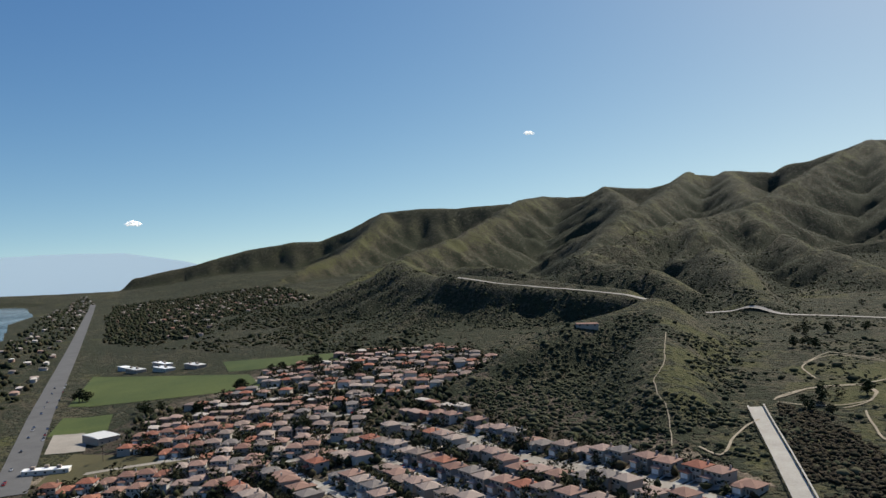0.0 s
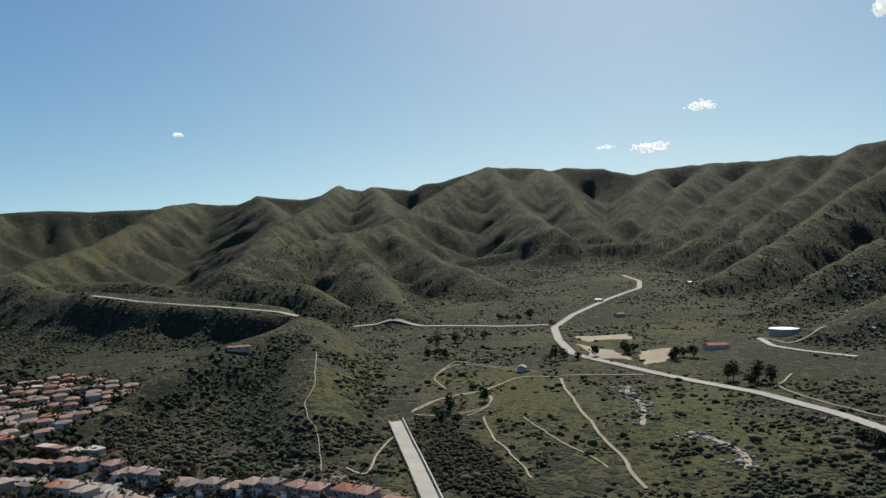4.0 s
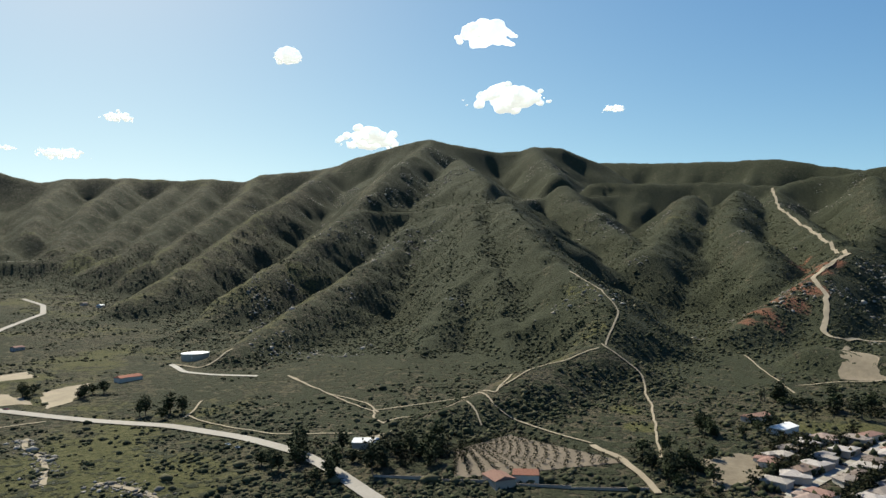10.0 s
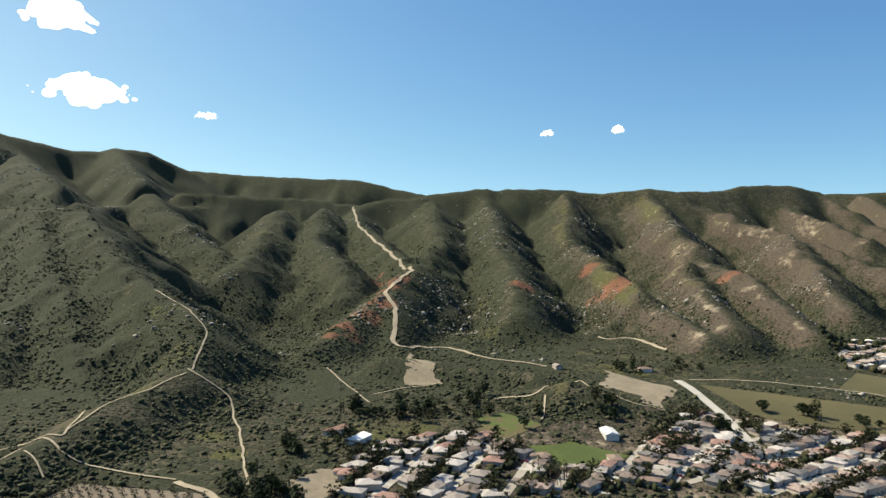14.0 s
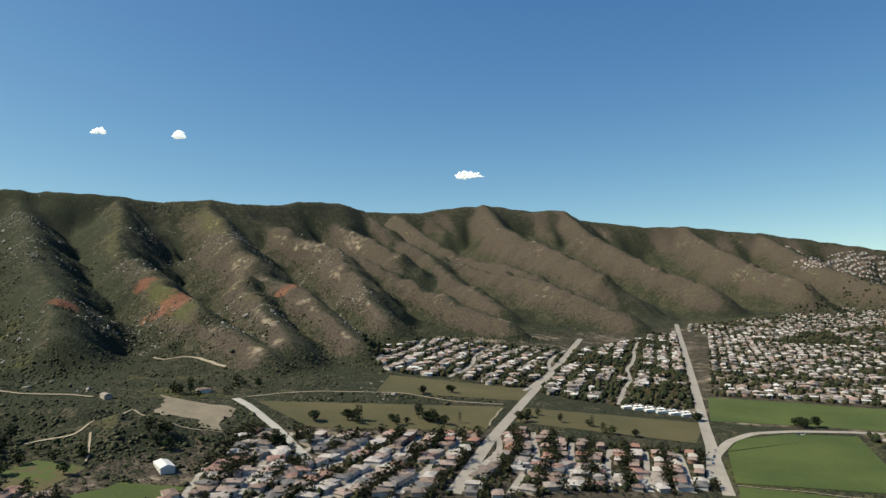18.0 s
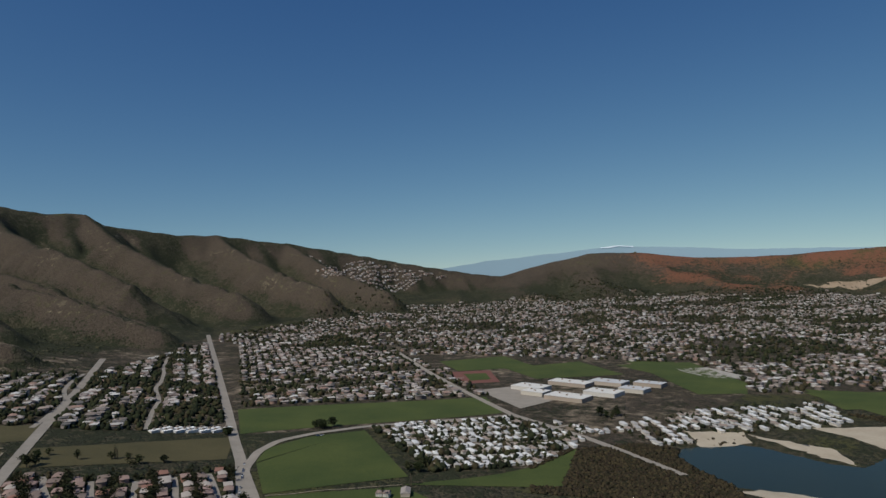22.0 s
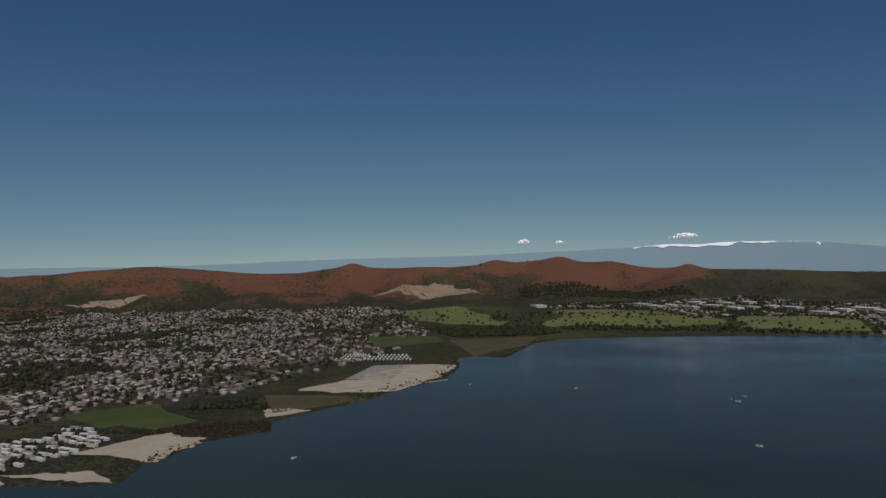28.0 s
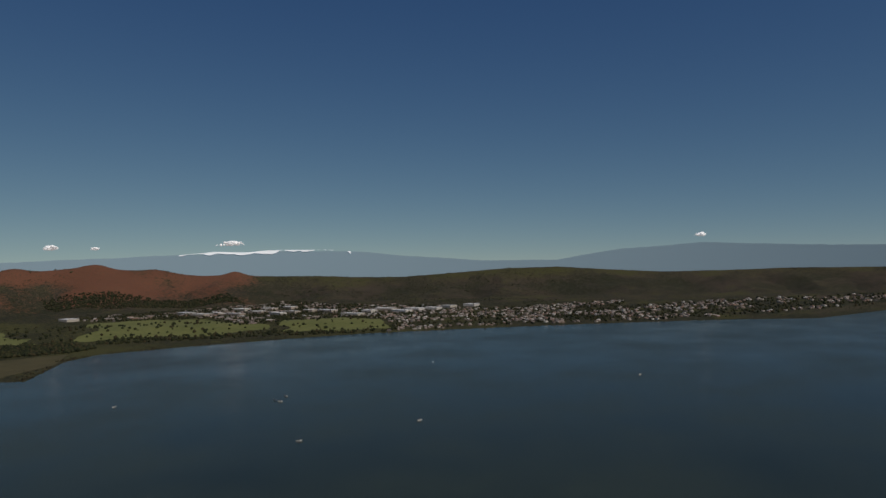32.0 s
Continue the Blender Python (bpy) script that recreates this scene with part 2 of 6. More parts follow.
SPURS_WEST_A = [
    [(90.8, 2300, 388), (90.8, 1979, 304), (93.1, 1569, 228), (95.2, 1316, 184), (93.9, 1198, 164), (92.8, 1112, 148), (93.6, 1006, 118), (93.3, 921, 91), (94.8, 849, 79), (97.1, 758, 65)],
    [(94.8, 1250, 181), (91.6, 1040, 132), (89.4, 937, 112), (87.3, 860, 96)],
    [(88.1, 2100, 367), (87.2, 1659, 253), (89.3, 1368, 199), (89.7, 1200, 151)],
    [(96.5, 2200, 391), (97.3, 1700, 264), (95.5, 1350, 186), (95.0, 1150, 132)],
    [(101.0, 2250, 393), (102.3, 1601, 245), (103.8, 1234, 163), (104.0, 1050, 117)],
    [(93.5, 760, 93), (98.0, 736, 87), (102.5, 714, 81), (105.7, 700, 81)],
]
SPURS_WEST_B = [
    [(101.1, 650, 65), (105.2, 646, 73), (108.4, 644, 83), (111.5, 641, 74), (114.1, 638, 63)],
]
SPURS_DRY_A = [
    [(107.4, 2200, 401), (107.6, 1771, 261), (110.0, 1479, 195), (112.2, 1279, 149), (115.2, 1091, 112), (118.1, 958, 92)],
    [(113.7, 2298, 407), (115.4, 1922, 290), (118.3, 1555, 191), (120.7, 1371, 159), (123.1, 1211, 122), (125.3, 1078, 88)],
    [(117.0, 1498, 180), (118.2, 1201, 131), (119.8, 998, 103)],
    [(115.0, 2500, 430), (119.0, 2200, 323), (123.5, 1949, 247), (126.7, 1804, 198), (130.3, 1661, 150), (133.3, 1554, 115), (136.8, 1448, 85)],
    [(123.5, 1900, 246), (125.3, 1589, 174), (126.2, 1426, 130), (127.5, 1300, 105)],
]
SPURS_DRY_B = [
    [(125.4, 2900, 431), (128.1, 2684, 325), (130.8, 2501, 238), (135.2, 2277, 188), (139.4, 2091, 153), (143.1, 1943, 111), (147.0, 1798, 65)],
    [(122.2, 2800, 449), (123.6, 2593, 346), (126.3, 2365, 283), (128.5, 2200, 232)],
    [(130.8, 2398, 236), (132.1, 2188, 177), (134.7, 1929, 132), (136.8, 1748, 97)],
    [(128.3, 3300, 445), (131.0, 2950, 310), (133.9, 2690, 228), (137.2, 2463, 191), (140.7, 2264, 136), (144.2, 2092, 82), (146.5, 2000, 60)],
    [(135.2, 3600, 507), (136.9, 3259, 368), (139.9, 2906, 280), (142.5, 2653, 209), (144.3, 2500, 158)],
    [(141.7, 3700, 473), (144.3, 3349, 313), (147.0, 3097, 229), (149.7, 2880, 156), (152.4, 2700, 109)],
]
SPURS_DRY_C = [
    [(150.7, 3900, 379), (153.0, 3526, 252), (155.7, 3198, 169), (158.8, 2900, 112)],
    [(156.2, 4000, 333), (158.8, 3633, 217), (161.5, 3337, 134), (164.1, 3100, 89)],
]
RIDGES = [(line, 0.72, 70.0) for group in (SKY_EAST, SKY_SOUTH, SKY_WEST, SKY_FAR) for line in group]
RIDGES += [(line, 0.62, 55.0) for group in (SPURS_EAST_A, SPURS_EAST_B, SPURS_CANYON_A, SPURS_CANYON_B) for line in group]
RIDGES += [(line, 0.52, 30.0) for group in (SPURS_FRONT,) for line in group]
RIDGES += [(line, 0.66, 55.0) for group in (SPURS_MOUNT_A, SPURS_MOUNT_B, SPURS_WEST_A, SPURS_WEST_B) for line in group]
RIDGES += [(line, 0.74, 65.0) for group in (SPURS_DRY_A, SPURS_DRY_B, SPURS_DRY_C) for line in group]

# benches for roads, set on the camera's sightlines; the slopes are bent to them: x, y, z
BENCHES = [
    [(-113, 1128, 129), (-49, 1076, 120), (18, 1017, 115), (76, 960, 111), (120, 913, 107), (140, 891, 102)],
    [(294, 1412, 150), (447, 1588, 156), (745, 1921, 170), (891, 1826, 192)],
    [(1043, 1662, 205), (1082, 1622, 208), (1112, 1556, 209)],
    [(1519, 908, 319), (1574, 891, 317), (1625, 801, 317), (1586, 725, 323), (1410, 545, 309), (2025, 608, 369), (2185, 436, 380)],
]

# knolls set to the far skyline as the camera sees it: azimuth, height, half width in degrees
KNOLLS = [(216.3, 22, 0.9), (227.6, 24, 1.0), (232.9, 22, 0.9), (237.0, 16, 1.2), (242.6, 24, 0.8), (222.0, 10, 1.6), (181.6, 10, 2.0), (201.4, 10, 2.2), (195.2, -6, 1.5), (209.7, -7, 2.0)]

def plain(x, y):
    """The alluvial fan between the lake and the mountains."""
    v = 0.86 * x + 0.51 * y
    return 2.5 + 7.5 * smooth(-420, -40, v) + 0.115 * np.clip(v + 40, 0, 450) + 0.045 * np.clip(v - 410, 0, 300) + 0.015 * np.clip(v - 710, 0, 1300)


def height(x, y):
    x, y = np.atleast_1d(np.asarray(x, float)), np.atleast_1d(np.asarray(y, float))
    r = np.hypot(x, y)
    az = (np.degrees(np.arctan2(x, y)) + 64) % 360 - 64
    az = np.where(az < -44, np.where(az < -54, 296, -44), az)
    base = plain(x, y)
    far = smooth(176, 190, az)
    base = base * (1 - far) + far * (3 + 22 * smooth(2300, 3600, r) + 9 * smooth(0, 600, r - 2000) * fbm(x / 300, y / 300, 90))
    foot, top = np.interp(az, FOOT_AZ, FOOT_R), np.interp(az, CREST_AZ, CREST_R)
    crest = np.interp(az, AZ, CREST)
    wx, wy = x + 200 * fbm(x / 500, y / 500, 3), y + 200 * fbm(x / 500, y / 500, 8)
    foot = foot + 160 * fbm(x / 420, y / 420, 21) * smooth(500, 900, r)
    s = (r - foot) / (top - foot)
    body = np.clip(s, 0, 1)
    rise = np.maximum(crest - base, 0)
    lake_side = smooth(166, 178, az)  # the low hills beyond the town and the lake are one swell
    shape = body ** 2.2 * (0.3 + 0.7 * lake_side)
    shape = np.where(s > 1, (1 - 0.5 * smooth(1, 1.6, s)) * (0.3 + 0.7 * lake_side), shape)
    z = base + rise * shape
    d, _ = to_line(x, y, [(500, 850), (720, 1080), (930, 1420), (1080, 1900)])
    z = z + 0.07 * np.clip(r - 950, 0, 1500) * np.exp(-(d / 330) ** 2)  # the canyon's floor climbs
    edge = smooth(0.0, 0.3, body) * (1 - 0.92 * smooth(0.66, 1.0, s)) * lake_side
    wave = (az + 46 * body * fbm(az / 24, az * 0 + 0.5, 14, 2) + 14 * fbm(x / 800, y / 800, 15, 3)) / 8.0
    main = np.abs(2 * (wave - np.floor(wave)) - 1)
    z = z + edge * np.minimum(rise, 380) * 0.28 * (main - 0.5)
    # ridges: the land falls away from each line, in ribs and gullies that branch off it
    px, py = x + 0.22 * (wx - x), y + 0.22 * (wy - y)
    for spur, fall, rib in RIDGES:
        line = [(d * math.sin(radians(a)), d * math.cos(radians(a))) for a, d, _ in spur]
        hs = [q[2] for q in spur]
        reach = max(hs) / 0.62 + 100
        near = (x > min(q[0] for q in line) - reach) & (x < max(q[0] for q in line) + reach) & (y > min(q[1] for q in line) - reach) & (y < max(q[1] for q in line) + reach)
        qx, qy = px[near], py[near]
        d, along = to_line(qx, qy, line)
        steps = np.cumsum([0] + [math.dist(p, q) for p, q in zip(line, line[1:])])
        dd = np.sqrt(d * d + 196) - 14
        h = np.interp(along, steps / steps[-1], hs) - fall * 2200 * np.log1p(dd / 2200)
        run = (along * steps[-1] + 150 * fbm(qx / 260, qy / 260, 16, 3) + 0.3 * d) / (4.2 * rib)
        gully = np.abs(2 * (run - np.floor(run)) - 1) ** 1.6
        run = (along * steps[-1] + 110 * fbm(qx / 90, qy / 90, 19, 3) - 0.25 * d) / (1.7 * rib)
        rill = np.abs(2 * (run - np.floor(run)) - 1) ** 1.4
        h = h - np.minimum(0.40 * np.maximum(dd - 10, 0), 0.8 * rib) * gully - np.minimum(0.22 * np.maximum(dd - 20, 0), 0.22 * rib) * rill
        z[near] = 0.5 * (z[near] + h + np.sqrt((z[near] - h) ** 2 + 60))
    steep = smooth(0.02, 0.2, body) * (1 - 0.8 * smooth(0.8, 1.0, s)) * np.minimum(rise, 300)
    z = z + steep * (0.06 * (1 + 0.6 * smooth(100, 115, az) * (1 - smooth(170, 180, az))) * (ridged(wx / 110, wy / 110, 47, 3) - 0.55) + 0.028 * (ridged(x / 48, y / 48, 57, 2) - 0.55) + 0.012 * fbm(x / 30, y / 30, 53, 2))
    for line, wide, a, b in HILLS:
        d, along = to_line(x, y, line)
        d = d + 30 * fbm(x / 90, y / 90, 61)
        z = z + (a + (b - a) * along) * np.exp(-(np.maximum(d, 0) / wide) ** 2)
    for line in BENCHES:
        near = (x > min(q[0] for q in line) - 90) & (x < max(q[0] for q in line) + 90) & (y > min(q[1] for q in line) - 90) & (y < max(q[1] for q in line) + 90)
        d, along = to_line(x[near], y[near], [q[:2] for q in line])
        steps = np.cumsum([0] + [math.dist(p[:2], q[:2]) for p, q in zip(line, line[1:])])
        z[near] += (np.interp(along, steps / steps[-1], [q[2] for q in line]) - z[near]) * (1 - smooth(5, 45, d))
    for a, h, w in KNOLLS:
        z = z + h * np.exp(-((az - a) / w) ** 2) * smooth(0.72, 0.97, s)
    d, _ = to_line(x, y, SHORE + SHORE[:1])
    wet = inside(x, y, SHORE)
    z = np.where(wet, -0.04 * np.minimum(d, 200) - 0.2, np.where(d < 160, np.minimum(z, 0.25 + 0.05 * d + np.maximum(d - 60, 0) * 0.2), z))
    z = z + 0.9 * fbm(x / 26, y / 26, 11) * smooth(0, 60, d) * np.where(wet, 0, 1) * (0.25 + smooth(-0.02, 0.1, s) * 1.6)
    return z


# the ground as one sheet: rings round the camera's axis, closer together near it
N_AZ, N_R, R0, R1 = 1440, 430, 200.0, 4900.0
ring_r = R0 * (R1 / R0) ** (np.arange(N_R) / (N_R - 1))
ring_az = np.radians(np.arange(N_AZ) * 360.0 / N_AZ)
GX, GY = ring_r[:, None] * np.sin(ring_az)[None], ring_r[:, None] * np.cos(ring_az)[None]
GZ = height(GX, GY)


def ground_z(x, y):
    """The height of the ground sheet itself, by its rings."""
    x, y = np.asarray(x, float), np.asarray(y, float)
    u = np.log(np.maximum(np.hypot(x, y), R0) / R0) / math.log(R1 / R0) * (N_R - 1)
    w = (np.degrees(np.arctan2(x, y)) % 360) / 360 * N_AZ
    i, j = np.clip(u.astype(int), 0, N_R - 2), w.astype(int) % N_AZ
    a, b, k = u - i, w - np.floor(w), (j + 1) % N_AZ
    return (GZ[i, j] * (1 - b) + GZ[i, k] * b) * (1 - a) + (GZ[i + 1, j] * (1 - b) + GZ[i + 1, k] * b) * a


# ---- end of terrain ----

# ---- materials ----
def mat(name, rough=0.9, metal=0.0, spec=0.3):
    m = bpy.data.materials.new(name)
    m.use_nodes = True
    p = m.node_tree.nodes["Principled BSDF"]
    p.inputs["Roughness"].default_value, p.inputs["Metallic"].default_value = rough, metal
    p.inputs["Specular IOR Level"].default_value = spec
    return m, m.node_tree.nodes, m.node_tree.links, p


def rgb(c):
    return (*c, 1.0)


def noise_node(nodes, links, scale, detail=6.0, rough=0.6, coord=None):
    n = nodes.new("ShaderNodeTexNoise")
    n.inputs["Scale"].default_value, n.inputs["Detail"].default_value, n.inputs["Roughness"].default_value = scale, detail, rough
    if coord is not None:
        links.new(coord, n.inputs["Vector"])
    return n


def ramp(nodes, links, source, stops):
    r = nodes.new("ShaderNodeValToRGB")
    while len(r.color_ramp.elements) < len(stops):
        r.color_ramp.elements.new(0.5)
    for e, (at, c) in zip(r.color_ramp.elements, stops):
        e.position, e.color = at, rgb(c)
    links.new(source, r.inputs[0])
    return r.outputs[0]


def mix(nodes, links, fac, a, b):
    n = nodes.new("ShaderNodeMix")
    n.data_type = "RGBA"
    for socket, v in ((n.inputs[0], fac), (n.inputs[6], a), (n.inputs[7], b)):
        if isinstance(v, (int, float)):
            socket.default_value = v
        elif isinstance(v, tuple):
            socket.default_value = rgb(v)
        else:
            links.new(v, socket)
    return n.outputs[2]


def bump(nodes, links, p, source, strength, distance):
    b = nodes.new("ShaderNodeBump")
    b.inputs["Strength"].default_value, b.inputs["Distance"].default_value = strength, distance
    links.new(source, b.inputs["Height"])
    links.new(b.outputs[0], p.inputs["Normal"])


def mottled(name, c0, c1, scale, fine=None, rough=0.9, relief=0.0, spec=0.3, random_by=""):
    """Two tones mottled at two scales, with relief."""
    m, n, l, p = mat(name, rough, 0.0, spec)
    pos = n.new("ShaderNodeNewGeometry").outputs["Position"]
    a, b = noise_node(n, l, scale, coord=pos), noise_node(n, l, fine or scale * 9, coord=pos)
    fac = n.new("ShaderNodeMath")
    fac.operation, fac.use_clamp = "MULTIPLY_ADD", True
    l.new(a.outputs[0], fac.inputs[0])
    fac.inputs[1].default_value = 1.4
    sub = n.new("ShaderNodeMath")
    sub.operation = "SUBTRACT"
    l.new(b.outputs[0], sub.inputs[0])
    sub.inputs[1].default_value = 0.7
    l.new(sub.outputs[0], fac.inputs[2])
    l.new(mix(n, l, fac.outputs[0], c0, c1), p.inputs["Base Color"])
    if relief:
        bump(n, l, p, b.outputs[0], 0.6, relief)
    return m


def ground_material():
    """Chaparral, grass, poppies and bare soil by the ground's cover, broken up by noise."""
    m, n, l, p = mat("chaparral ground", 0.95, 0.0, 0.1)
    pos = n.new("ShaderNodeNewGeometry").outputs["Position"]
    big, mid, fine = noise_node(n, l, 0.006, 5, coord=pos), noise_node(n, l, 0.05, 6, 0.7, coord=pos), noise_node(n, l, 0.28, 5, 0.65, coord=pos)
    scrub = ramp(n, l, mid.outputs[0], [(0.34, (0.030, 0.029, 0.019)), (0.52, (0.068, 0.060, 0.038)), (0.70, (0.120, 0.101, 0.068))])
    scrub = mix(n, l, ramp(n, l, big.outputs[0], [(0.4, (0, 0, 0)), (0.65, (1, 1, 1))]), scrub, ramp(n, l, fine.outputs[0], [(0.35, (0.030, 0.029, 0.018)), (0.7, (0.105, 0.089, 0.058))]))

    cover = n.new("ShaderNodeVertexColor")
    cover.layer_name = "cover"
    sep = n.new("ShaderNodeSeparateColor")
    l.new(cover.outputs[0], sep.inputs[0])

    def bushes_of(scale, low, high):
        """Round bushes, close together in some places and single in others."""
        cells = n.new("ShaderNodeTexVoronoi")
        cells.inputs["Scale"].default_value = scale
        l.new(pos, cells.inputs["Vector"])
        near = n.new("ShaderNodeMath")
        near.operation = "MULTIPLY_ADD"
        l.new(mid.outputs[0], near.inputs[0])
        near.inputs[1].default_value = 0.9
        l.new(cells.outputs["Distance"], near.inputs[2])
        far = n.new("ShaderNodeMath")
        far.operation = "MULTIPLY_ADD"
        l.new(big.outputs[0], far.inputs[0])
        far.inputs[1].default_value = 0.7
        l.new(near.outputs[0], far.inputs[2])
        dry = n.new("ShaderNodeMath")  # fewer bushes on dry brown slopes and in grass
        dry.operation = "MULTIPLY_ADD"
        l.new(cover.outputs["Alpha"], dry.inputs[0])
        dry.inputs[1].default_value = 0.36
        l.new(far.outputs[0], dry.inputs[2])
        lawn = n.new("ShaderNodeMath")
        lawn.operation = "MULTIPLY_ADD"
        l.new(sep.outputs[0], lawn.inputs[0])
        lawn.inputs[1].default_value = 0.5
        l.new(dry.outputs[0], lawn.inputs[2])
        half = n.new("ShaderNodeMath")
        half.operation = "MULTIPLY"
        l.new(lawn.outputs[0], half.inputs[0])
        half.inputs[1].default_value = 0.5
        return ramp(n, l, half.outputs[0], [(low, (1, 1, 1)), (high, (0, 0, 0))])

    bushes, specks = bushes_of(0.10, 0.63, 0.70), bushes_of(0.24, 0.62, 0.71)
    grass = ramp(n, l, fine.outputs[0], [(0.3, (0.038, 0.043, 0.015)), (0.7, (0.100, 0.093, 0.041))])
    poppy = ramp(n, l, fine.outputs[0], [(0.3, (0.10, 0.064, 0.040)), (0.68, (0.21, 0.082, 0.050))])
    soil = ramp(n, l, mid.outputs[0], [(0.3, (0.14, 0.105, 0.072)), (0.7, (0.32, 0.26, 0.19))])
    brown = ramp(n, l, fine.outputs[0], [(0.32, (0.036, 0.029, 0.022)), (0.68, (0.104, 0.081, 0.060))])

    def patchy(k):
        add = n.new("ShaderNodeMath")
        add.operation = "ADD"
        l.new(cover.outputs["Alpha"] if k == 3 else sep.outputs[k], add.inputs[0])
        l.new(mid.outputs[0], add.inputs[1])
        return ramp(n, l, add.outputs[0], [(0.74, (0, 0, 0)), (0.98, (1, 1, 1))])

    c = mix(n, l, patchy(3), scrub, brown)
    c = mix(n, l, patchy(0), c, grass)
    both = n.new("ShaderNodeMath")
    both.operation = "MAXIMUM"
    l.new(bushes, both.inputs[0])
    l.new(specks, both.inputs[1])
    leaf = ramp(n, l, fine.outputs[0], [(0.35, (0.022, 0.026, 0.014)), (0.68, (0.046, 0.049, 0.028))])
    c = mix(n, l, both.outputs[0], c, leaf)
    c = mix(n, l, patchy(2), c, soil)
    c = mix(n, l, patchy(1), c, poppy)
    l.new(c, p.inputs["Base Color"])
    relief = n.new("ShaderNodeMath")
    relief.operation = "MULTIPLY_ADD"
    l.new(both.outputs[0], relief.inputs[0])
    relief.inputs[1].default_value = 0.6
    l.new(fine.outputs[0], relief.inputs[2])
    bump(n, l, p, relief.outputs[0], 1.0, 2.4)
    return m


def water_material():
    m, n, l, p = mat("lake water", 0.16, 0.0, 0.10)
    pos = n.new("ShaderNodeNewGeometry").outputs["Position"]
    a, b = noise_node(n, l, 0.0035, 4, coord=pos), noise_node(n, l, 0.25, 4, coord=pos)
    l.new(ramp(n, l, a.outputs[0], [(0.35, (0.021, 0.030, 0.020)), (0.65, (0.032, 0.043, 0.029))]), p.inputs["Base Color"])
    l.new(ramp(n, l, a.outputs[0], [(0.35, (0.12,) * 3), (0.65, (0.26,) * 3)]), p.inputs["Roughness"])
    bump(n, l, p, b.outputs[0], 0.35, 0.4)
    return m


GROUND, WATER = ground_material(), water_material()
ASPHALT = mottled("sun-bleached asphalt", (0.22, 0.192, 0.158), (0.35, 0.31, 0.26), 0.05, 0.8, 0.9)
AVENUE = mottled("dark avenue asphalt", (0.075, 0.072, 0.07), (0.13, 0.125, 0.12), 0.05, 0.8, 0.9)
CONCRETE = mottled("pale concrete", (0.27, 0.245, 0.21), (0.44, 0.41, 0.36), 0.08, 1.0, 0.9)
DIRT = mottled("bare tan dirt", (0.19, 0.155, 0.108), (0.36, 0.30, 0.215), 0.06, 0.6, 0.95, 0.3)
SAND = mottled("pale beach sand", (0.34, 0.28, 0.20), (0.50, 0.43, 0.33), 0.03, 0.4, 0.95, 0.2)
MEADOW = mottled("bright spring meadow", (0.085, 0.100, 0.028), (0.180, 0.185, 0.060), 0.008, 0.06, 0.95, 0.3)
GRADED = mottled("bare graded slope", (0.11, 0.088, 0.062), (0.25, 0.205, 0.145), 0.03, 0.25, 0.95, 0.8)
QUARRY = mottled("tan quarry rock", (0.20, 0.145, 0.095), (0.36, 0.275, 0.19), 0.02, 0.12, 0.95, 0.8)
ORCHARD_SOIL = mottled("tilled orchard soil", (0.10, 0.080, 0.058), (0.19, 0.152, 0.112), 0.05, 0.5, 0.95, 0.2)
TRACK_RED = mottled("red running track", (0.13, 0.055, 0.042), (0.20, 0.085, 0.065), 0.1, 1.0, 0.9)
GRASS = mottled("green spring grass", (0.026, 0.046, 0.009), (0.088, 0.104, 0.024), 0.012, 0.5, 0.95, 0.3)
DRY_GRASS = mottled("dry yellowish grass", (0.042, 0.040, 0.015), (0.112, 0.092, 0.040), 0.012, 0.5, 0.95, 0.3)


# ---- builders ----
ROADS, FIELDS = [], []

def mesh(name, verts, faces, material, smooth_shade=False):
    me = bpy.data.meshes.new(name)
    me.from_pydata(verts, [], faces)
    me.materials.append(material)
    if smooth_shade:
        me.polygons.foreach_set("use_smooth", [True] * len(me.polygons))
    return me


def big_mesh(name, co, loops, size, material, smooth_shade=False):
    """A mesh from arrays: co (n, 3), loops (faces, size)."""
    me = bpy.data.meshes.new(name)
    co, loops = np.asarray(co, np.float32), np.asarray(loops, np.int32)
    k = len(loops)
    me.vertices.add(len(co))
    me.vertices.foreach_set("co", co.ravel())
    me.loops.add(k * size)
    me.loops.foreach_set("vertex_index", loops.ravel())
    me.polygons.add(k)
    me.polygons.foreach_set("loop_start", np.arange(0, k * size, size, dtype=np.int32))
    if smooth_shade:
        me.polygons.foreach_set("use_smooth", np.ones(k, bool))
    me.update(calc_edges=True)
    me.materials.append(material)
    return me


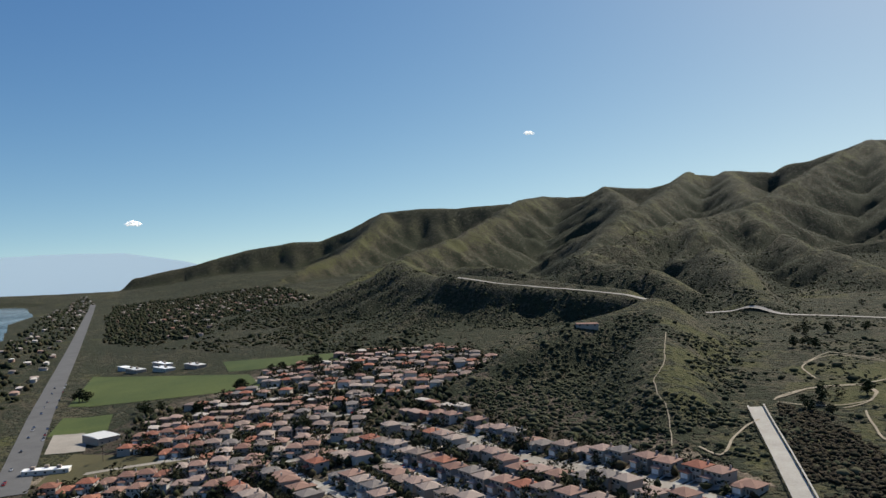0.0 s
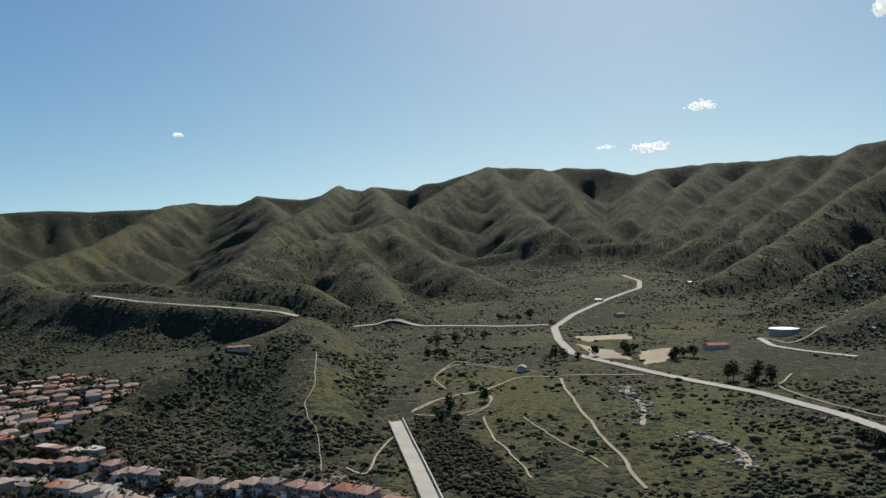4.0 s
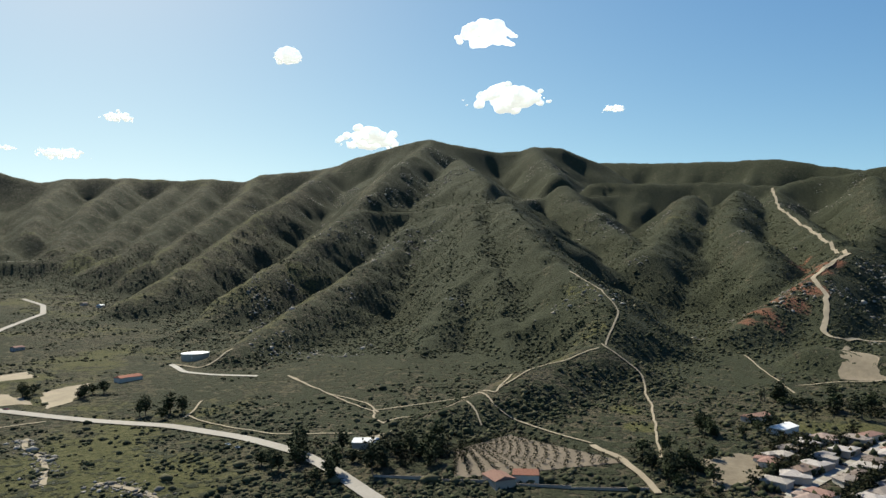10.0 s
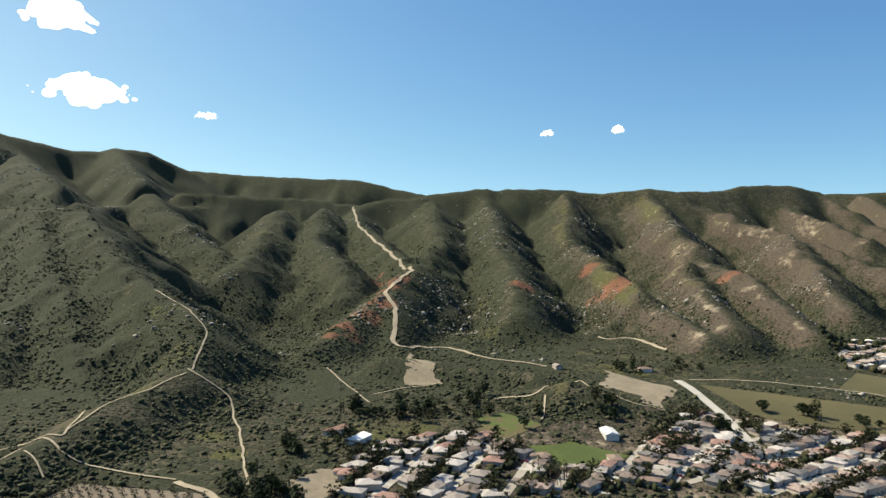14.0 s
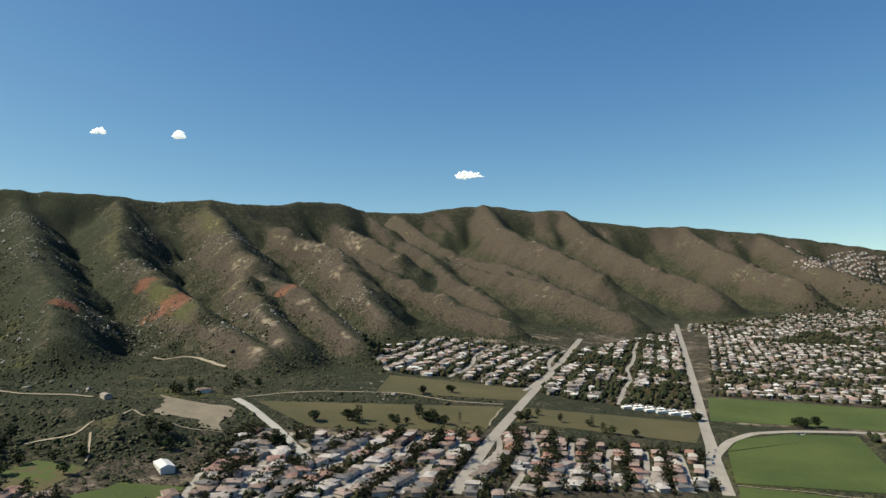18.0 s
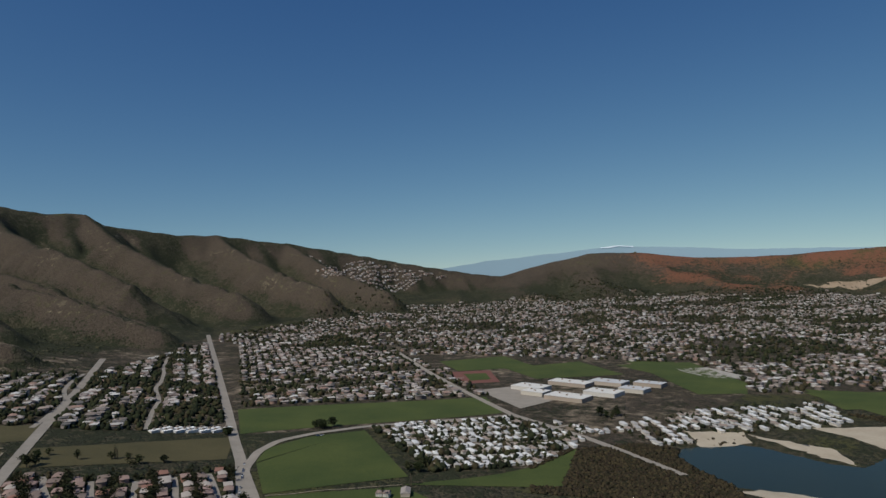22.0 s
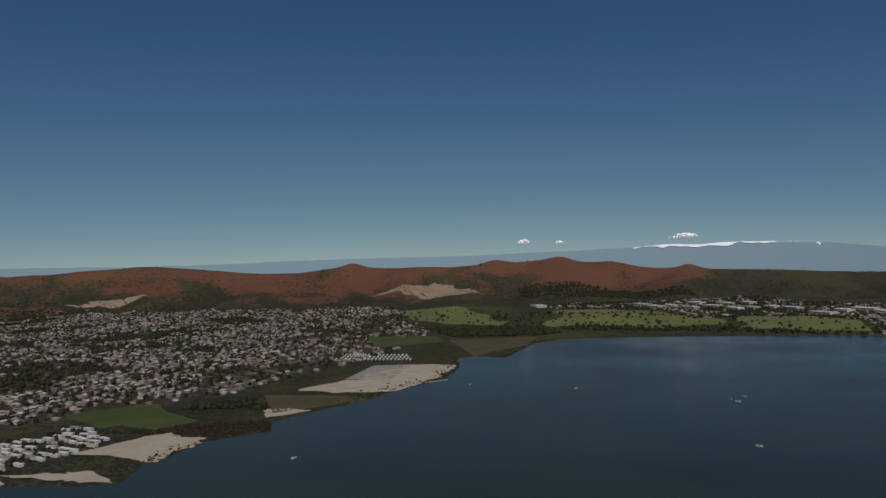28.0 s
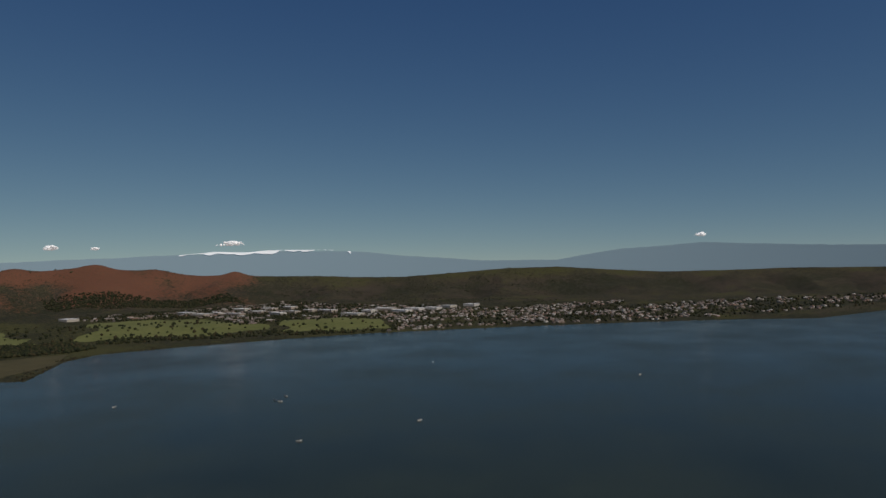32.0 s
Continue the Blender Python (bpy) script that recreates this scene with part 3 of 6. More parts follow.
def strip(name, line, width, material, lift=0.5, step=6.0, label="", category="road", kind="structure"):
    """A band of that width laid over the ground along a line of points."""
    if name != "street":
        ROADS.append((line, width))
    ragged = material is DIRT
    pts = []
    for (x0, y0), (x1, y1) in zip(line, line[1:]):
        k = max(1, int(math.dist((x0, y0), (x1, y1)) / step))
        pts += [(x0 + (x1 - x0) * i / k, y0 + (y1 - y0) * i / k) for i in range(k)]
    pts = np.array(pts + [line[-1]], float)
    for _ in range(3):
        pts[1:-1] = 0.25 * pts[:-2] + 0.5 * pts[1:-1] + 0.25 * pts[2:]
    if ragged:  # tracks wander
        off = np.stack([fbm(pts[:, 0] / 34, pts[:, 1] / 34, 520), fbm(pts[:, 0] / 34, pts[:, 1] / 34, 530)], 1)
        pts = pts + 7.0 * off
        width = 0.82 * width
    d = np.gradient(pts, axis=0)
    d /= np.maximum(np.hypot(d[:, 0], d[:, 1]), 1e-6)[:, None]
    side = np.stack([d[:, 1], -d[:, 0]], 1)
    cols = 5
    rows = []
    for c in range(cols):
        worn = 0.85 + (0.5 * fbm(pts[:, 0] / 22, pts[:, 1] / 22, 500 + c) if ragged else 0)
        q = pts + side * ((c / (cols - 1) - 0.5) * width * worn)[:, None] if ragged else pts + side * (c / (cols - 1) - 0.5) * width
        rows.append(np.column_stack([q, ground_z(q[:, 0], q[:, 1])]))
    rows = np.stack(rows, 1)
    rows[:, :, 2] = np.maximum(rows[:, :, 2], rows[:, :, 2].mean(1, keepdims=True) - 0.6) + lift
    n = len(pts)
    i, c = np.meshgrid(np.arange(n - 1), np.arange(cols - 1), indexing="ij")
    a = (i * cols + c).ravel()
    faces = np.stack([a, a + 1, a + cols + 1, a + cols], 1)
    ob = new(name, big_mesh(name, rows.reshape(-1, 3), faces, 4, material))
    return tagged(ob, label, category, kind=kind)


def patch(name, corners, material, lift=0.35, step=10.0, label="", category="field", kind="structure"):
    """A four-cornered sheet laid over the ground."""
    FIELDS.append(corners)
    (ax, ay), (bx, by), (cx, cy), (dx, dy) = corners
    step = min(step, 0.12 * math.dist(corners[0], corners[2]))
    nu = max(2, int(max(math.dist(corners[0], corners[1]), math.dist(corners[3], corners[2])) / step))
    nv = max(2, int(max(math.dist(corners[1], corners[2]), math.dist(corners[0], corners[3])) / step))
    u, v = np.meshgrid(np.linspace(0, 1, nu + 1), np.linspace(0, 1, nv + 1), indexing="ij")
    x = (ax * (1 - u) + bx * u) * (1 - v) + (dx * (1 - u) + cx * u) * v
    y = (ay * (1 - u) + by * u) * (1 - v) + (dy * (1 - u) + cy * u) * v
    if material in (DIRT, SAND, MEADOW, QUARRY, GRADED):  # a ragged edge
        wide = min(math.dist(corners[0], corners[1]), math.dist(corners[1], corners[2])) * 0.55
        x, y = x + wide * fbm(x / wide, y / wide, 601), y + wide * fbm(x / wide, y / wide, 611)
    z = ground_z(x, y) + lift
    i, j = np.meshgrid(np.arange(nu), np.arange(nv), indexing="ij")
    a = (i * (nv + 1) + j).ravel()
    ob = new(name, big_mesh(name, np.stack([x, y, z], -1).reshape(-1, 3), np.stack([a, a + nv + 1, a + nv + 2, a + 1], 1), 4, material))
    return tagged(ob, label, category, kind=kind)


# ---- the ground, the lake and the far ranges ----
def build_ground():
    co = np.stack([GX, GY, GZ], -1).reshape(-1, 3)
    i, j = np.meshgrid(np.arange(N_R - 1), np.arange(N_AZ), indexing="ij")
    k = (j + 1) % N_AZ
    quads = np.stack([i * N_AZ + j, (i + 1) * N_AZ + j, (i + 1) * N_AZ + k, i * N_AZ + k], -1).reshape(-1, 4)[:, ::-1]
    me = big_mesh("ground", co, quads, 4, GROUND, True)
    col = cover(GX.ravel(), GY.ravel(), GZ.ravel())
    attr = me.color_attributes.new("cover", "FLOAT_COLOR", "POINT")
    attr.data.foreach_set("color", col.astype(np.float32).ravel())
    tagged(new("ground", me), "rolling chaparral hills and flat valley ground", "ground", kind="structure")
    inner = [(R0 * math.sin(a), R0 * math.cos(a)) for a in ring_az[::20]]
    verts = [(x, y, float(ground_z(x, y))) for x, y in inner] + [(0, 0, float(plain(0, 0)))]
    n = len(inner)
    tagged(new("ground_centre", mesh("ground_centre", verts, [(q, (q + 1) % n, n) for q in range(n)], GROUND)), "flat valley ground", "ground", kind="structure")


POPPIES = [(1185, -85, 15), (1139, -59, 18), (1072, -35, 20), (1013, -13, 18), (948, 7, 14), (906, 25, 10), (1345, -50, 17), (1053, -54, 15), (993, -28, 16), (920, -4, 12), (1424, -59, 11), (1175, -289, 15), (1193, -460, 26), (1221, -444, 23), (1207, -481, 17), (1215, -683, 20), (1363, -474, 16), (1206, -453, 27), (1221, -690, 16)]
GREENS = [(1210, -216, 23), (1026, -187, 22), (1206, -297, 14), (140, 642, 21), (153, 608, 20), (100, 500, 14), (271, 970, 16), (214, 560, 19), (221, 489, 17), (250, 473, 21), (247, 391, 18), (306, 415, 16), (274, 308, 11), (233, 294, 12), (435, 1127, 29), (822, 213, 20), (494, 82, 8), (284, 316, 14), (280, 387, 15), (826, 216, 23), (534, 100, 9), (726, 167, 14), (1694, 160, 41), (870, 339, 15), (1081, 765, 32), (1153, 1438, 35), (633, 1060, 24), (881, -454, 14), (120, 548, 18), (102, 457, 15), (189, 696, 17)]
TOWN_GROUND = [[(-330, 400), (-370, 620), (-310, 880), (-100, 850), (-30, 640), (110, 340)], [(400, 20), (530, -40), (600, -300), (500, -560), (290, -560)],
               [(940, -640), (1010, -900), (1060, -1900), (1000, -3000), (60, -4000), (-1100, -3600), (-2100, -2600), (-1500, -1650), (-560, -1150), (-230, -1150), (-90, -840), (60, -700), (270, -850), (500, -760), (720, -660)]]


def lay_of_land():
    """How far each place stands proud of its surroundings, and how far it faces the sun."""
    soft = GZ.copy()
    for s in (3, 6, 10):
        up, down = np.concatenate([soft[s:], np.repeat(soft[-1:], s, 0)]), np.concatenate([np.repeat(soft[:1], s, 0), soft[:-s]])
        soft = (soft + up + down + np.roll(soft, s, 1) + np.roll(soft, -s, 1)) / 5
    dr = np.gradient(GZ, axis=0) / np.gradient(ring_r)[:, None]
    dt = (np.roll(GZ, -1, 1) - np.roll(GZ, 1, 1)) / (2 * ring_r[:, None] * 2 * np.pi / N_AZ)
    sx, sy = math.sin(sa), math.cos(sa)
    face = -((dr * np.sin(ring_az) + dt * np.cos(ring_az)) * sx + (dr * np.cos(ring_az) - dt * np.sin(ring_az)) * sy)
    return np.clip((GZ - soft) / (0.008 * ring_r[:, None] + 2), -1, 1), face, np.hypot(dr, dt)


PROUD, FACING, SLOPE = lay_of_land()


def cover(x, y, z):
    """Grass, poppies, bare soil and dry brown scrub, 0 to 1 each."""
    r, az = np.hypot(x, y), (np.degrees(np.arctan2(x, y)) + 64) % 360 - 64
    n1, n2 = fbm(x / 240, y / 240, 201) + 0.5, fbm(x / 90, y / 90, 211) + 0.5
    proud, face, slope = PROUD.ravel(), FACING.ravel(), SLOPE.ravel()
    hill = smooth(0.06, 0.2, slope)
    # paler where proud or sunward, darker in hollows: growth and painted relief shade together
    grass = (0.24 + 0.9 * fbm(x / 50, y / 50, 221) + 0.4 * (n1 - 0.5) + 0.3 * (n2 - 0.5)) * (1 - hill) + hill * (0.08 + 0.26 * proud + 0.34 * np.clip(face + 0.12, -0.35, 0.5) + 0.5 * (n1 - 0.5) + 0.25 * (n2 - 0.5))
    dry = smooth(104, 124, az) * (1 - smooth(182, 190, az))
    dense = smooth(50, 68, az) * (1 - smooth(103, 111, az)) * smooth(600, 900, r)  # close dark chaparral, with shade on this flank put into the tone
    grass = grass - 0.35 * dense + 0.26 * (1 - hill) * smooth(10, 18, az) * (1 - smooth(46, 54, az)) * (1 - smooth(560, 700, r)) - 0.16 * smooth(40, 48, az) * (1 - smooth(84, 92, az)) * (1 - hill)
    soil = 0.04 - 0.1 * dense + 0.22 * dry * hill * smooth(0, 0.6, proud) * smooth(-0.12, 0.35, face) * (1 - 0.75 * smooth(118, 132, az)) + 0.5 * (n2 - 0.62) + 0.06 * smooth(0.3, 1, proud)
    sunny = smooth(-0.12, 0.35, face)  # slopes that face away from the sun are overgrown, and toned darker as shade
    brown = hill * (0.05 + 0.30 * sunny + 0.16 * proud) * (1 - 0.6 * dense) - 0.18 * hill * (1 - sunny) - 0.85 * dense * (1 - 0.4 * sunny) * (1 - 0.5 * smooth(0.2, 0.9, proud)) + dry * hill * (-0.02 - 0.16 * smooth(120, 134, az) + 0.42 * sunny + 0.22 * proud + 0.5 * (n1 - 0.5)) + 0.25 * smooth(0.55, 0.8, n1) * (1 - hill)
    red = smooth(178, 188, az) * (1 - smooth(232, 262, az)) * smooth(3450, 3900, r)
    poppy = red * (0.35 + 1.2 * (fbm(x / 420, y / 420, 231) + 0.15 * proud) + 0.6 * (fbm(x / 120, y / 120, 241)))
    for px, py, w in POPPIES:
        poppy = np.maximum(poppy, (0.46 + 0.5 * fbm(x / 18, y / 40, 251)) * np.exp(-(((x - px) ** 2 + (y - py) ** 2) / (2.6 * w * w)) ** 2))
    for px, py, w in GREENS:
        grass = np.maximum(grass, (0.54 + 0.6 * fbm(x / 30, y / 30, 261)) * np.exp(-(((x - px) ** 2 + (y - py) ** 2) / (3.2 * w * w)) ** 2))
    shore = smooth(212, 220, az) * (1 - smooth(262, 275, az)) * (1 - smooth(3000, 3400, r))
    plainland = smooth(-30, -22, -az) * (1 - hill) * smooth(600, 800, r)
    grass = grass - 0.12 * plainland
    grass = np.maximum(grass, shore * (0.42 + 0.5 * (n1 - 0.5)))
    grass = grass * (1 - 0.6 * dry * hill)
    for poly in TOWN_GROUND:
        t = inside(x, y, poly) & (slope < 0.3)
        soil, grass = np.where(t, 0.22 + 0.5 * (n2 - 0.5), soil), np.where(t, grass * 0.6, grass)
        brown = np.where(t, 0.45, brown)
    brown = np.where((az > 230) & (r > 3300), 0.34 + 0.9 * (n1 - 0.5) + 0.3 * (n2 - 0.5), brown)
    out = np.stack([grass, poppy, soil, brown], 1)
    return np.clip(out, -1, 1)  # below nought: overgrown, with shade in the tone


build_ground()
lake = new("lake_water", mesh("lake_water", [(-3200, -1800, 0), (100, -1800, 0), (100, 3300, 0), (-3200, 3300, 0)], [(0, 1, 2, 3)], WATER))
tagged(lake, "dark teal lake with faint wind streaks", "lake", kind="structure")

# ---- roads, tracks and fields ----
HIGHWAY = mottled("sun-bleached highway asphalt", (0.24, 0.215, 0.185), (0.36, 0.33, 0.29), 0.05, 0.8, 0.9)
# shade on the road cut is put into its dark colour
SHADED_CUT = mottled("rocky road cut with shade in its tone", (0.07, 0.062, 0.05), (0.17, 0.145, 0.115), 0.05, 0.4, 0.95, 0.4)

for line, name, wide, material, label in zip(BENCHES, ("road", "dirt_road", "road", "dirt_road"), (10, 4, 9, 9), (HIGHWAY, DIRT, HIGHWAY, SHADED_CUT), ("hillside road on a cut bank", "pale bench road along the slope", "upper canyon road on a bench", "road cut high on the mountain, shade in its tone")):
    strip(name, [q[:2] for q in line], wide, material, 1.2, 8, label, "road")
strip("road", [(-331, 416), (-479, 647), (-834, 1218), (-1861, 2855)], 22, AVENUE, .5, label="four-lane grey asphalt avenue", category="road")
strip("road", [(302, -579), (358, -683), (407, -762), (496, -912), (696, -1244), (1109, -1927)], 12, ASPHALT, .5, label="straight grey asphalt avenue between the houses", category="road")
strip("road", [(276, -553), (340, -654), (358, -721), (356, -770), (330, -812), (280, -862), (204, -911), (109, -967)], 10, ASPHALT, .6, label="curving asphalt road round the green field", category="road")
strip("road", [(467, -1672), (307, -1337), (197, -1130), (107, -973), (10, -859), (-39, -790), (-87, -723)], 10, ASPHALT, .5, label="asphalt road past the school", category="road")
strip("road", [(316, 183), (332, 212), (362, 267), (375, 319), (379, 392), (368, 459), (364, 535), (361, 609), (396, 697), (458, 817), (534, 896), (666, 1004), (795, 1095), (865, 1191), (900, 1296)], 9, HIGHWAY, .7, label="pale highway winding into the canyon", category="road")
strip("road", [(464, 842), (404, 867), (355, 903), (299, 928), (247, 974), (230, 974)], 8, HIGHWAY, .8, label="pale side road crossing the valley", category="road")
strip("dirt_track", [(292, 515), (258, 438), (230, 353), (209, 289)], 2.9, DIRT, .6, label="straight pale dirt track", category="dirt track")
strip("dirt_track", [(294, 521), (269, 538), (222, 507), (191, 505), (156, 483)], 2.9, DIRT, .6, label="pale dirt track round the meadow", category="dirt track")
strip("dirt_track", [(211, 591), (251, 641), (270, 596), (290, 548)], 1.8, DIRT, .6, label="thin looping dirt track", category="dirt track")
strip("dirt_track", [(219, 505), (214, 477), (198, 452), (180, 449)], 1.8, DIRT, .6, label="thin looping dirt track", category="dirt track")
strip("dirt_track", [(190, 439), (180, 406), (177, 366), (168, 329)], 1.8, DIRT, .6, label="thin dirt footpath", category="dirt track")
strip("dirt_track", [(212, 423), (207, 367), (208, 321)], 1.4, DIRT, .6, label="thin dirt footpath", category="dirt track")
strip("dirt_track", [(299, 525), (332, 505), (355, 488)], 2.9, DIRT, .6, label="pale dirt track beside the highway", category="dirt track")
strip("dirt_track", [(573, 587), (538, 535), (535, 493), (545, 449)], 6, CONCRETE, .6, label="driveway up to the water tank", category="dirt track")
strip("dirt_track", [(575, 585), (556, 532), (580, 525), (603, 530)], 3.4, DIRT, .6, label="driveway up to the water tank", category="dirt track")
strip("dirt_track", [(553, 422), (508, 346), (469, 286), (470, 272), (454, 269), (439, 250)], 2.3, DIRT, .7, label="pale dirt track on the foothill", category="dirt track")
strip("dirt_track", [(468, 276), (493, 256), (521, 229), (487, 185), (629, 199)], 2.3, DIRT, .7, label="pale dirt track on the foothill", category="dirt track")
strip("dirt_track", [(519, 226), (469, 178), (469, 156), (458, 130), (446, 104)], 2.6, DIRT, .7, label="pale dirt track on the foothill", category="dirt track")
strip("dirt_track", [(467, 200), (456, 186), (443, 178)], 2.0, DIRT, .7, label="pale dirt track on the foothill", category="dirt track")
strip("dirt_track", [(439, 252), (463, 245), (451, 209), (476, 205)], 2.0, DIRT, .7, label="pale dirt track on the foothill", category="dirt track")
strip("dirt_track", [(443, 103), (415, 77), (382, 56)], 6.4, DIRT, .7, label="wide pale dirt track beside the orchard", category="dirt track")
strip("dirt_track", [(405, 403), (394, 360), (390, 308), (410, 258)], 2.3, DIRT, .7, label="pale dirt track below the tank", category="dirt track")
strip("dirt_track", [(399, 400), (447, 426)], 2.3, DIRT, .7, label="pale dirt spur", category="dirt track")
strip("dirt_track", [(556, 423), (506, 343), (487, 293), (465, 270)], 2.3, DIRT, .7, label="pale dirt spur", category="dirt track")
strip("footpath", [(110, 610), (102, 572), (97, 530), (83, 497), (78, 475), (79, 458), (81, 444), (77, 431), (77, 415), (74, 401)], 1.0, DIRT, .7, label="worn path up the green hill", category="trail")
strip("footpath", [(86, 399), (93, 381), (105, 407), (120, 429), (131, 440)], 2.2, DIRT, .7, label="worn path beside the channel", category="trail")
strip("dirt_track", [(152, 479), (165, 494), (187, 499), (215, 507), (219, 487), (203, 458), (187, 452), (167, 460), (153, 474)], 2.0, DIRT, .6, label="thin looping dirt track", category="dirt track")
strip("dirt_track", [(197, 529), (204, 576), (226, 609), (251, 627), (264, 597), (277, 561)], 1.8, DIRT, .6, label="thin looping dirt track", category="dirt track")
strip("footpath", [(895, 233), (830, 181), (768, 147), (711, 148), (630, 140), (622, 103), (555, 84), (433, 62)], 2.5, DIRT, .8, label="worn hiking trail along the spur", category="trail")
strip("footpath", [(501, 186), (557, 176), (596, 153), (626, 139)], 1.8, DIRT, .8, label="worn hiking trail along the spur", category="trail")
strip("fire_road", [(2270, -17), (1951, -29), (1717, -60), (1562, -84), (1411, -102), (1255, -114), (1164, -79), (1103, -54), (1046, -66), (991, -63), (926, -53), (898, -62)], 9, DIRT, 1.2, label="wide pale fire break winding up the ridge", category="dirt road")
strip("fire_road", [(898, -62), (951, -91), (965, -128), (889, -151), (856, -170), (832, -201), (801, -225)], 7, DIRT, 1, label="pale dirt road along the foot of the slope", category="dirt road")
strip("dirt_track", [(804, 26), (707, 3), (636, -16)], 2.3, DIRT, .7, label="pale dirt track", category="dirt track")
strip("dirt_track", [(670, -18), (696, -52), (701, -87)], 2.3, DIRT, .7, label="pale dirt track", category="dirt track")
strip("dirt_track", [(627, -125), (616, -166), (719, -237), (593, -230), (584, -268)], 2.9, DIRT, .8, label="pale dirt track on the bluff", category="dirt track")
strip("dirt_track", [(609, -169), (564, -152)], 2.3, DIRT, .8, label="pale dirt spur", category="dirt track")
strip("dirt_track", [(1028, -369), (975, -405), (890, -412)], 6.4, DIRT, .8, label="bare graded dirt track", category="dirt track")
strip("road", [(711, -340), (657, -333), (586, -320), (501, -300)], 9, CONCRETE, .6, label="pale concrete street below the bluff", category="road")
strip("dirt_road", [(712, -354), (704, -438), (666, -525), (608, -561), (575, -610)], 4.3, DIRT, .6, label="pale dirt road across the meadow", category="dirt road")
strip("dirt_track", [(563, -595), (514, -520)], 2.3, DIRT, .6, label="thin dirt track", category="dirt track")
strip("road", [(948, -1249), (763, -953), (581, -653), (474, -481), (390, -357)], 11, ASPHALT, .5, label="grey street through the houses", category="street")
strip("dirt_track", [(284, -584), (222, -613), (173, -638)], 1.8, DIRT, .5, label="thin dirt path in the green field", category="dirt track")
strip("street", [(-41, 498), (-30, 477), (-33, 436), (-22, 415), (4, 401), (32, 375), (54, 353), (65, 344), (88, 347)], 9, ASPHALT, .5, label="curved residential street", category="street")
strip("street", [(32, 375), (51, 353), (46, 337)], 9, ASPHALT, .5, label="residential street", category="street")
strip("street", [(-222, 588), (-176, 510), (-114, 465), (-77, 467)], 9, ASPHALT, .5, label="residential street", category="street")
strip("street", [(-320, 598), (-278, 537), (-262, 497)], 9, ASPHALT, .5, label="residential street", category="street")
strip("street", [(-252, 427), (-192, 446), (-113, 458), (-34, 442)], 9, ASPHALT, .5, label="residential street", category="street")
patch("field", [(-586, 897), (-323, 787), (-269, 697), (-484, 696)], GRASS, label="green school lawn", category="field")
patch("field", [(-407, 905), (-248, 875), (-222, 810), (-361, 819)], GRASS, label="dry meadow behind the school", category="field")
patch("field", [(-451, 641), (-403, 647), (-367, 580), (-415, 569)], GRASS, label="green lawn beside the avenue", category="field")
patch("field", [(-327, 435), (-354, 515), (-241, 477), (-243, 454)], DRY_GRASS, label="dry verge beside the houses", category="field")
patch("car_park", [(-413, 574), (-386, 582), (-349, 522), (-377, 513)], ASPHALT, label="grey asphalt car park", category="car park")
patch("field", [(688, -352), (568, -599), (501, -502), (579, -350)], DRY_GRASS, label="dry olive meadow", category="field")
patch("field", [(755, -581), (619, -717), (582, -644), (682, -503)], DRY_GRASS, label="dry olive meadow", category="field")
patch("field", [(555, -623), (417, -780), (375, -684), (514, -561)], DRY_GRASS, label="dry olive meadow", category="field")
patch("field", [(491, -930), (161, -1096), (120, -981), (417, -795)], GRASS, label="bright green field", category="field")
patch("field", [(339, -679), (276, -844), (174, -664), (288, -589)], GRASS, label="bright green field inside the road curve", category="field")
patch("field", [(341, -682), (355, -736), (330, -795), (275, -841)], GRASS, label="bright green field inside the road curve", category="field")
patch("field", [(282, -582), (172, -632), (136, -602), (256, -531)], GRASS, label="green field by the wetland", category="field")
patch("field", [(173, -638), (65, -704), (16, -809), (28, -663)], GRASS, label="green field by the wetland", category="field")
patch("field", [(315, -1478), (186, -1567), (105, -1417), (250, -1349)], GRASS, label="green playing field", category="field")
patch("field", [(165, -1390), (24, -1493), (-60, -1328), (95, -1271)], GRASS, label="green playing field", category="field")
patch("field", [(-47, -1447), (-195, -1490), (-253, -1250), (-231, -1145)], GRASS, label="green open field", category="field")
patch("field", [(574, -100), (588, -126), (552, -149), (525, -106)], GRASS, label="small green park", category="field")
patch("field", [(489, -121), (513, -160), (485, -194), (456, -145)], GRASS, label="dark green fenced field", category="field")
patch("field", [(584, -111), (550, -149), (514, -109), (529, -93)], DRY_GRASS, label="green strip", category="field")
patch("field", [(503, -124), (508, -161), (482, -193), (462, -143)], GRASS, label="dark green fenced lot", category="field")
patch("field", [(-316, -1168), (-440, -1186), (-446, -985), (-380, -980)], GRASS, label="green lakeside field", category="field")
patch("field", [(-70, -1503), (-164, -1490), (-235, -1156), (-160, -1141)], GRASS, label="green lakeside field", category="field")
patch("field", [(-324, -1198), (-460, -1169), (-436, -1067), (-333, -1046)], GRASS, label="green lakeside field", category="field")
patch("sand_flat", [(-115, -903), (-178, -899), (-174, -855), (-116, -840)], SAND, label="pale sandy beach", category="beach")
patch("sand_flat", [(-268, -931), (-384, -956), (-402, -874), (-313, -838)], SAND, label="pale sandy beach", category="beach")
patch("sand_flat", [(-124, -684), (-173, -724), (-223, -678), (-171, -633)], SAND, label="pale sand spit in the lake", category="beach")
patch("sand_flat", [(-286, -929), (-375, -946), (-408, -881), (-309, -829)], SAND, label="pale sandy beach", category="beach")
patch("sand_flat", [(-765, -1095), (-1017, -1187), (-1090, -1107), (-809, -960)], SAND, label="pale sandy beach", category="beach")
patch("sand_flat", [(-684, -1101), (-809, -1119), (-820, -967), (-700, -1002)], SAND, label="pale sandy beach", category="beach")
